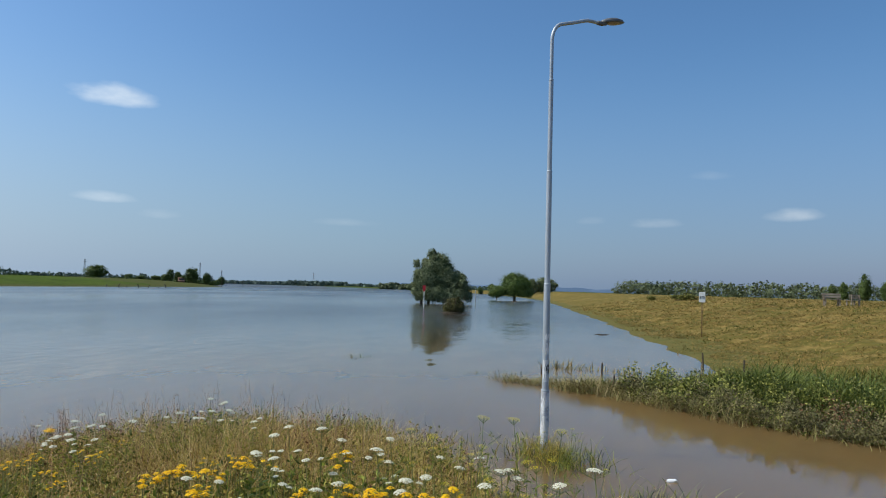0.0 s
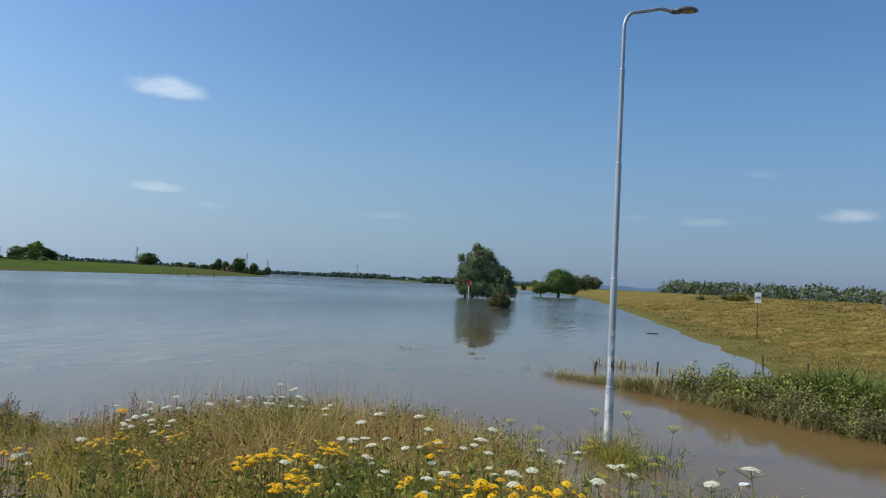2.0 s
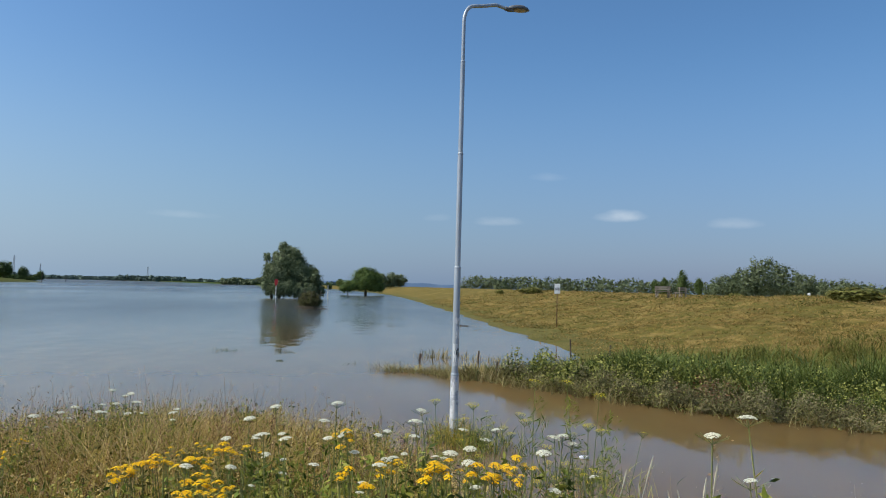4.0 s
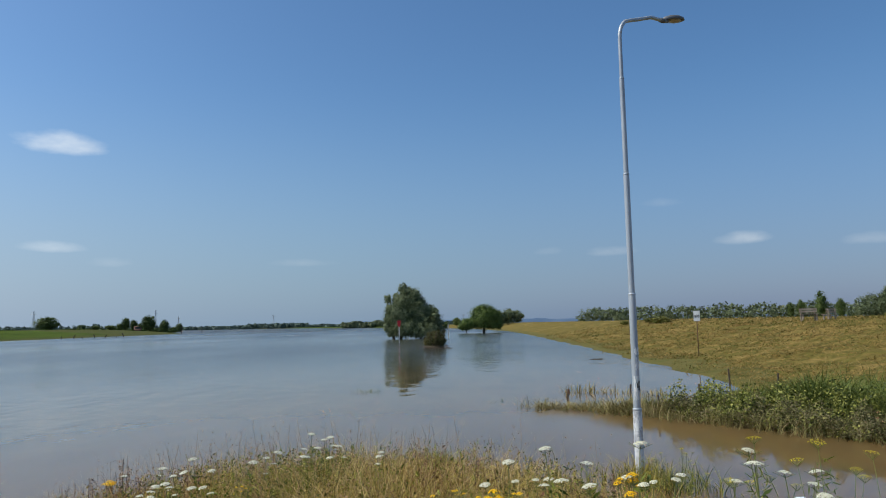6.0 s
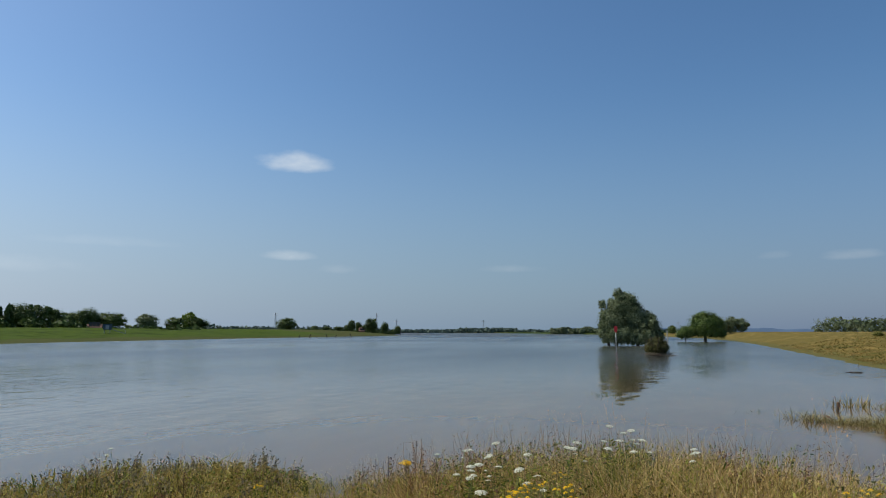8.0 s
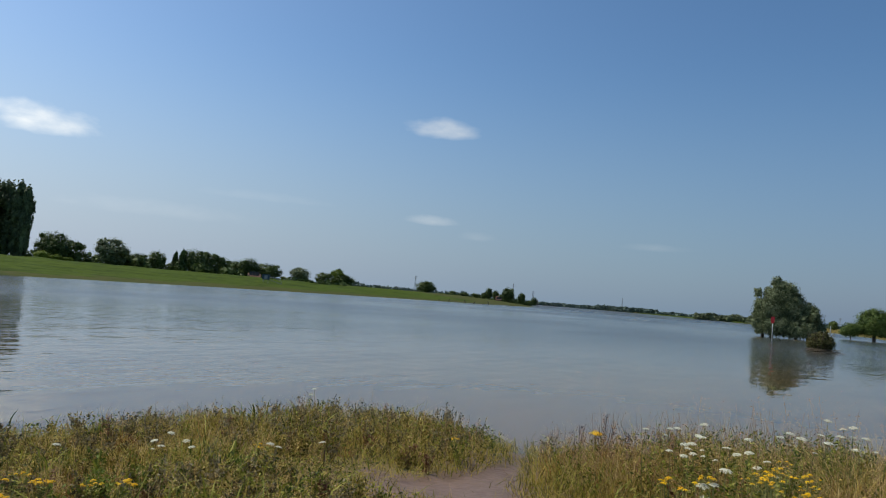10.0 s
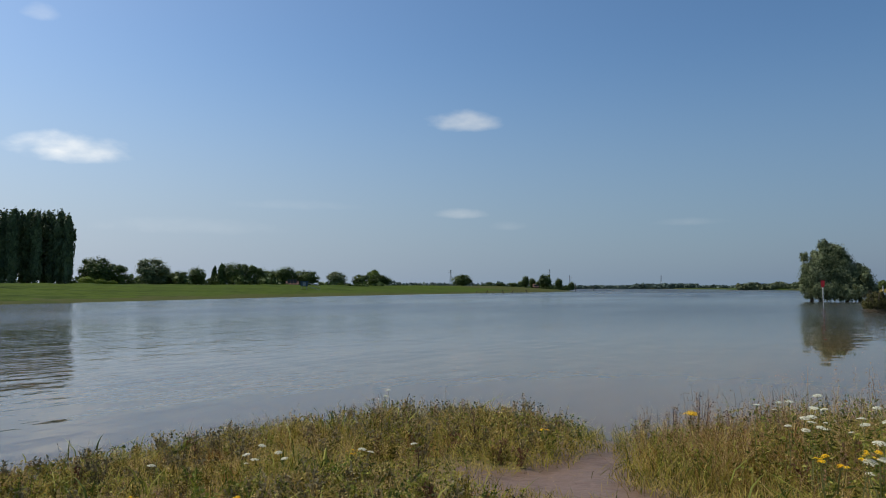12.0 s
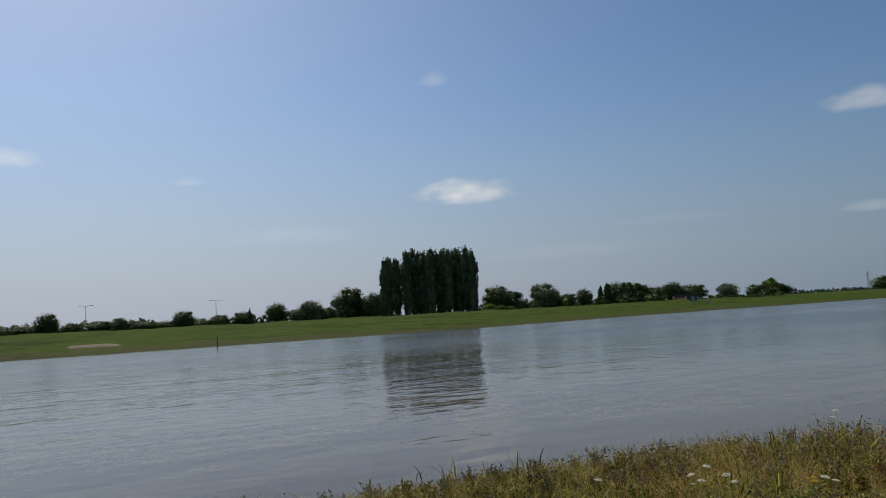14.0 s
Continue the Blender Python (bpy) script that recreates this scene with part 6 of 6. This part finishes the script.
tussock(-4.45, 22.9, 70, 0.22, 0.2, 161, "tips of a drowned grass tussock", REED_GREEN)
tussock(-0.65, 19.9, 30, 0.2, 0.18, 162, "tips of a drowned grass tussock", REED_GREEN)
tussock(0.3, 20.1, 40, 0.35, 0.16, 163, "tips of a drowned grass tussock", REED_GREEN)
tussock(-2.0, 11.7, 320, 0.16, 0.36, 164, "green tussock rising out of the floodwater", GRASS)
tussock(-2.85, 7.95, 420, 0.14, 0.7, 169, "bushy green growth under the tall white umbels", LUSH)
tussock(0.62, 10.75, 420, 0.2, 0.42, 165, "grass tuft round the foot of the lamp", OLIVE)
tussock(0.95, 10.3, 260, 0.25, 0.4, 166, "grass tuft beside the lamp", GRASS)
tussock(-0.9, 10.9, 260, 0.45, 0.3, 167, "thin grass rising out of the floodwater", OLIVE)
tussock(1.7, 8.6, 260, 0.3, 0.3, 168, "thin grass at the water's edge", GRASS)


def pale_stalks():
    """A few long bleached stalks that lean out over the channel."""
    for k, (x, y, tall, lean) in enumerate(((0.75, 4.4, 0.98, 0.12), (0.98, 4.6, 0.86, -0.2), (0.5, 4.0, 0.95, 0.1), (0.65, 4.1, 0.9, -0.16), (0.28, 4.2, 0.9, -0.12), (0.4, 4.5, 0.95, 0.2), (0.85, 5.0, 0.8, -0.1), (0.6, 5.2, 0.8, 0.16))):
        z = height(x, y)
        ob = thing("grass_stalk", "long bleached grass stalk leaning over the channel", "grass", "bleached stalks", (x, y, z))
        bm = bmesh.new()
        tube(bm, [(0, 0, -0.02), (lean * 0.3, 0.02, tall * 0.5), (lean, 0.03, tall)], [0.0026, 0.0022, 0.0012], 5)
        part("stem", bm, PALE_STRAW, ob)
        bm = bmesh.new()
        tube(bm, [(lean * 0.86, 0.03, tall * 0.9), (lean * 0.95, 0.03, tall * 0.96), (lean * 1.02, 0.03, tall + 0.02)], [0.002, 0.0055, 0.0012], 5)
        part("seed_head", bm, PALE_STRAW, ob)


pale_stalks()


# ---- wild flowers ----
def umbel_mesh(seed, radius, count, dome, floret):
    """A flat-topped head of many small florets on fine rays."""
    rnd = random.Random(seed)
    verts, faces = [], []
    for k in range(count):
        r = radius * math.sqrt((k + 0.5) / count) * rnd.uniform(0.92, 1.08)
        a = k * 2.39996 + rnd.uniform(-0.2, 0.2)
        c = Vector((r * math.cos(a), r * math.sin(a), dome * (1 - (r / radius) ** 2) + rnd.uniform(-0.002, 0.002)))
        f = floret * rnd.uniform(0.75, 1.25)
        base = len(verts)
        tilt = Vector((math.cos(a), math.sin(a), 0)) * (0.5 * r / radius)
        for j in range(6):
            b = 1.0472 * j
            x, y = f * math.cos(b), f * math.sin(b)
            verts.append(c + Vector((x, y, -(x * tilt.x + y * tilt.y))))
        verts.append(c + Vector((0, 0, f * 0.45)))
        faces += [(base + j, base + (j + 1) % 6, base + 6) for j in range(6)]
    return fast_mesh("umbel", np.array([tuple(v) for v in verts]), [np.array(faces)])


UMBELS = [umbel_mesh(s, 0.056, 84, 0.017, 0.0074) for s in (1, 2, 3)]
CORYMBS = [umbel_mesh(s, 0.05, 30, 0.024, 0.0098) for s in (4, 5, 6)]
FENNEL_HEADS = [umbel_mesh(s, 0.062, 30, 0.016, 0.006) for s in (7, 8)]
for group_of, mat_of in ((UMBELS, PETAL_WHITE), (CORYMBS, PETAL_YELLOW), (FENNEL_HEADS, PETAL_LIME)):
    for me in group_of:
        me.materials.append(mat_of)


def stem_mesh(seed, tips, bow, r=0.0035, fork=0.55, rays=0.0):
    """A stalk that forks to the given tips, with fine rays under each head."""
    rnd = random.Random(seed)
    bm = bmesh.new()
    main = tips[0]
    bend = Vector((rnd.uniform(-bow, bow), rnd.uniform(-bow, bow), 0))
    point = lambda f: Vector((main[0] * f, main[1] * f, main[2] * f)) + bend * math.sin(f * 3.14)
    tube(bm, [point(f) for f in (0, 0.35, 0.7, 1.0)], [r * 1.3, r * 1.1, r * 0.8, r * 0.5], 5)
    for k, tip in enumerate(tips[1:]):
        f = fork + 0.1 * (k % 3)
        a = point(f)
        mid = (a + Vector(tip)) / 2 + Vector(((tip[0] - a.x) * 0.25, (tip[1] - a.y) * 0.25, -0.02))
        tube(bm, [a, mid, tip], [r * 0.8, r * 0.6, r * 0.4], 4)
    if rays:
        for tip in tips:
            for k in range(9):
                a = 0.698 * k
                tube(bm, [(tip[0], tip[1], tip[2] - 0.02), (tip[0] + rays * math.cos(a), tip[1] + rays * math.sin(a), tip[2])], 0.0007, 3, False)
    me = bpy.data.meshes.new("stalk")
    bm.to_mesh(me)
    bm.free()
    return me


def leaf_mesh(seed, n, low, high, reach, size, long=2.2):
    rng = np.random.default_rng(seed)
    z = rng.uniform(low, high, n)
    r = reach * rng.uniform(0.1, 1.0, n) * (1.1 - z)
    a = rng.uniform(0, 6.28, n)
    v, q = leaves(np.stack([r * np.cos(a), r * np.sin(a), z], 1), size, rng, long)
    return fast_mesh("foliage", v, [q])


def flower_kind(seed, count, reach, spread, heads, stalk, leaf_args, leaf_mat, rays, r=0.0035):
    """Variants of a flowering plant one metre tall: stalk, foliage, and the places of its heads."""
    rnd = random.Random(seed)
    kinds = []
    for k in range(4):
        tips = [(rnd.uniform(-0.05, 0.05), rnd.uniform(-0.05, 0.05), 1.0)]
        for j in range(count - 1 + (k % 2)):
            a = rnd.uniform(0, 6.28)
            out = reach * rnd.uniform(0.5, 1.1)
            tips.append((out * math.cos(a), out * math.sin(a), 1.0 - spread * rnd.uniform(0.2, 1.0)))
        st = stem_mesh(seed + k, tips, 0.05, r, 0.5, rays)
        st.materials.append(stalk)
        lf = leaf_mesh(seed + k, *leaf_args)
        lf.materials.append(leaf_mat)
        kinds.append((st, lf, tips, heads))
    return kinds


CARROT = flower_kind(201, 1, 0.14, 0.2, UMBELS, STALK, (120, 0.03, 0.88, 0.13, 0.014, 3.2), HERB, 0.045)
RAGWORT = flower_kind(211, 8, 0.075, 0.07, CORYMBS, STALK, (95, 0.05, 0.88, 0.14, 0.017, 2.8), HERB, 0.03)
FENNEL = flower_kind(221, 7, 0.16, 0.35, FENNEL_HEADS, FENNEL_STALK, (420, 0.08, 0.95, 0.24, 0.004, 8.0), FENNEL_LEAF, 0.024, 0.0022)


def flower(name, kind, k, x, y, top, label, category, group, head_name, size=1.0, turn=0.0):
    z = max(-0.1, height(x, y))
    tall = max(0.25, top - z)
    st, lf, tips, heads = kind[k % 4]
    ob = thing(name, label, category, group, (x, y, z), turn)
    s = part("stalk", st, None, ob)
    f = part("foliage", lf, None, ob)
    for o in (s, f):
        o.scale = (0.75 + 0.25 * tall, 0.75 + 0.25 * tall, tall)
    for j, tip in enumerate(tips):
        h = part(head_name, heads[(k + j) % len(heads)], None, ob)
        w = (0.75 + 0.25 * tall)
        g = size * (1.0 if j == 0 else 0.72 + 0.2 * math.sin(k + j))
        h.matrix_basis = pose(tip[0] * w, tip[1] * w, tip[2] * tall, 9 * math.sin(k * 2.3 + j), 9 * math.cos(k * 1.7 + j), 40 * j) @ Matrix.Diagonal((g, g, g, 1))
    return ob


rnd = random.Random(77)


def zone(n, x0, x1, y0, y1, tall, test=None):
    """Random places on the near bank with a flowering height over the ground."""
    out = []
    while len(out) < n:
        x, y = rnd.uniform(x0, x1), rnd.uniform(y0, y1)
        _, a, _, _ = regions(np.array([x]), np.array([y]))
        ok = a[0] > 0.1 and bool(clear_of_path(np.array([x]), np.array([y]), 2.0)[0]) and along(TRACK, np.array([x]), np.array([y]), False)[0][0] > 0.55
        if ok and (test is None or test(x, y)):
            out.append((x, y, height(x, y) + rnd.uniform(*tall)))
    return out


# wild carrot: front of the bank, beside the fennel, the tall clump by the water, the left part of the bank
front_white = [(-1.23, 4.53, 1.38), (-1.13, 5.11, 1.25), (-0.49, 4.41, 1.5), (-0.86, 4.57, 1.51), (0.17, 3.18, 1.64), (0.34, 3.19, 1.69), (-1.34, 5.3, 1.21), (-1.24, 4.9, 1.21), (-1.44, 4.3, 1.29),
               (-1.33, 4.3, 1.3), (-0.96, 4.2, 1.33), (-0.72, 3.8, 1.41), (-0.77, 4.5, 1.31), (-0.72, 4.0, 1.38), (-0.83, 5.0, 1.29), (-0.71, 4.8, 1.32), (-0.94, 5.3, 1.28), (-1.15, 5.0, 1.41), (-0.89, 4.37, 1.39)]
side_white = [(-0.65, 4.9, 1.32), (-0.3, 4.3, 1.37), (-0.26, 4.6, 1.37), (-0.21, 4.6, 1.33), (-0.44, 4.2, 1.36), (-0.05, 4.8, 1.34), (0.0, 4.1, 1.39), (0.04, 4.15, 1.44), (0.08, 4.2, 1.41), (-0.03, 4.2, 1.43), (-0.51, 4.3, 1.48),
              (-0.56, 4.5, 1.37), (-0.43, 3.9, 1.4), (-0.62, 4.0, 1.4), (-1.35, 5.2, 1.31), (-1.22, 4.65, 1.33), (-1.12, 4.43, 1.37)]
clump_white = [(-3.21, 7.8, 0.89), (-3.12, 7.9, 0.91), (-2.89, 7.7, 0.91), (-2.76, 7.95, 1.02), (-2.89, 8.0, 1.04), (-2.6, 7.9, 0.96), (-2.27, 7.6, 0.95), (-2.26, 7.4, 0.95), (-2.84, 8.02, 0.99), (-2.8, 7.9, 0.95), (-2.95, 7.95, 0.93), (-2.7, 8.05, 0.9), (-2.86, 7.85, 0.88)]
bank_white = [(-4.11, 7.6, 0.84), (-3.82, 7.4, 0.85), (-3.81, 7.0, 0.84), (-3.79, 6.8, 0.85), (-3.77, 7.1, 0.84), (-3.46, 6.9, 0.84), (-3.43, 6.34, 0.97), (-3.96, 6.92, 0.78), (-3.19, 6.46, 0.91), (-3.73, 6.6, 0.85), (-3.76, 7.6, 0.92),
              (-3.95, 7.4, 0.88), (-3.66, 7.0, 0.91), (-3.37, 6.9, 0.96), (-3.33, 6.4, 0.96), (-3.37, 5.6, 0.98), (-3.45, 5.0, 1.0), (-3.36, 5.0, 1.02), (-3.08, 6.8, 1.04), (-4.13, 7.2, 0.87)]
for k, (x, y, top) in enumerate(front_white + side_white + clump_white + bank_white):
    size = 0.36 + 0.22 * rnd.random() if y < 5.5 else 0.42 + 0.24 * rnd.random() if y < 7.5 else 0.46 + 0.22 * rnd.random()
    flower("wild_carrot", CARROT, k, x, y, top, "wild carrot with flat white umbels among dry grass", "wild flower", "white flowers on the bank", "umbel", size, rnd.uniform(0, 360))

front_yellow = [(-1.77, 4.75, 1.2), (-1.72, 4.8, 1.22), (-1.82, 4.65, 1.2), (-1.46, 4.4, 1.24), (-1.41, 4.2, 1.25), (-1.34, 4.2, 1.26), (-1.7, 5.1, 1.19), (-1.64, 5.2, 1.19), (-1.52, 4.7, 1.23), (-1.43, 5.0, 1.23), (-1.33, 5.0, 1.22), (-0.8, 4.0, 1.35),
                (-0.65, 4.1, 1.36), (-0.5, 3.9, 1.39), (-0.45, 4.0, 1.38), (-0.33, 3.9, 1.39), (-0.27, 3.9, 1.39), (-0.2, 4.0, 1.39), (-0.85, 4.9, 1.31), (-1.65, 5.59, 1.05)]
bank_yellow = [(-2.99, 6.0, 0.91), (-2.96, 6.2, 0.92), (-3.15, 6.8, 0.87), (-3.11, 6.2, 0.92), (-2.96, 5.5, 0.95), (-2.6, 5.1, 1.01), (-3.23, 5.6, 0.99), (-3.2, 5.7, 0.99), (-3.1, 5.6, 1.04), (-3.12, 5.4, 1.03), (-3.14, 5.3, 1.02), (-3.55, 5.1, 0.98),
               (-3.37, 5.0, 1.05), (-2.96, 4.6, 1.03), (-6.24, 7.92, 0.35), (-7.18, 6.08, 0.38), (-7.38, 4.12, 0.44)]
yellow = front_yellow + bank_yellow + zone(24, -1.6, 0.3, 3.2, 4.3, (0.48, 0.7)) + zone(10, -7.8, -6.2, 3.5, 4.6, (0.26, 0.38))
for k, (x, y, top) in enumerate(yellow):
    size = (0.4 if x < -5.5 else 0.3 if y > 5 or x < -2.5 else 0.5) * (0.7 + 0.5 * rnd.random())
    flower("ragwort", RAGWORT, k, x, y, top, "ragwort with golden yellow flower clusters", "wild flower", "yellow flowers on the bank", "blossom_head", size, rnd.uniform(0, 360))
flower("ragwort", RAGWORT, 1, -5.0, 8.6, 0.53, "single orange-yellow flower stalk at the water's edge", "wild flower", "yellow flowers on the bank", "blossom_head", 0.8)

for k, (x, y, top) in enumerate(((-0.04, 4.24, 1.66), (0.1, 4.2, 1.66), (-0.28, 4.35, 1.54), (-0.45, 4.5, 1.52), (0.34, 4.4, 1.57), (0.17, 4.0, 1.49), (0.95, 10.1, 0.5), (0.5, 9.6, 0.55), (0.3, 9.4, 0.5), (0.75, 9.2, 0.5), (-0.4, 8.6, 0.6))):
    flower("fennel", FENNEL, k, x, y, top, "slender fennel with sparse yellow-green umbels", "wild flower", "fennel by the water", "umbel", 0.48, k * 67 % 360)

# tall pale umbels in the far left clump
for k, (x, y, top) in enumerate(((-7.8, 5.7, 0.42), (-7.65, 5.75, 0.38), (-7.9, 5.55, 0.36), (-7.7, 5.5, 0.33), (-8.72, 8.6, 0.46), (-8.66, 8.5, 0.4), (-6.9, 6.6, 0.35), (-7.2, 6.2, 0.33), (-8.3, 5.0, 0.34))):
    flower("yarrow", CARROT, k, x, y, top, "yarrow with small off-white heads in the grass", "wild flower", "yarrow clumps", "umbel", 0.6, k * 50)


def dock_mesh(seed):
    rng = np.random.default_rng(seed)
    z = rng.uniform(0.4, 1.0, 130)
    pts = np.stack([rng.normal(0, 0.014, 130), rng.normal(0, 0.014, 130), z], 1)
    v, q = leaves(pts, 0.014, rng, 1.4)
    return fast_mesh("seed_spike", v, [q])


DOCK_SPIKES = [dock_mesh(s) for s in (1, 2, 3)]
for me in DOCK_SPIKES:
    me.materials.append(SEED)
DOCK_STEM = stem_mesh(301, [(0.02, 0.01, 1.0), (0.07, 0.03, 0.85), (-0.06, 0.02, 0.8)], 0.04, 0.004, 0.4)
DOCK_STEM.materials.append(DARK_STALK)
docks = [(-4.94, 8.74, 0.72), (-4.8, 8.6, 0.68), (-5.1, 8.5, 0.6), (-4.6, 8.4, 0.62), (-4.4, 8.8, 0.6), (-4.2, 8.5, 0.66), (-4.0, 8.3, 0.6)] + zone(5, -10, -6.6, 3.5, 9.0, (0.28, 0.42)) + zone(5, -2, 0.5, 6.5, 8.6, (0.45, 0.6))
for k, (x, y, top) in enumerate(docks):
    z = height(x, y)
    ob = thing("dock_plant", "dry dock stalk with red-brown seed spikes", "wild plant", "dock stalks", (x, y, z), k * 83)
    s = part("stalk", DOCK_STEM, None, ob)
    s.scale = (1, 1, top - z)
    s = part("seed_spike", DOCK_SPIKES[k % 3], None, ob)
    s.scale = (1, 1, top - z)


def stick():
    x, y = -4.2, 6.35
    z = height(x, y)
    ob = thing("fallen_stick", "grey dead stick lying on the trodden ground", "stick", at=(x, y, z), rz=-10)
    bm = bmesh.new()
    tube(bm, [(-0.3, 0, 0.02), (0, 0.03, 0.035), (0.32, 0.0, 0.06)], [0.012, 0.014, 0.008], 7)
    part("limb", bm, DEADWOOD, ob)


stick()
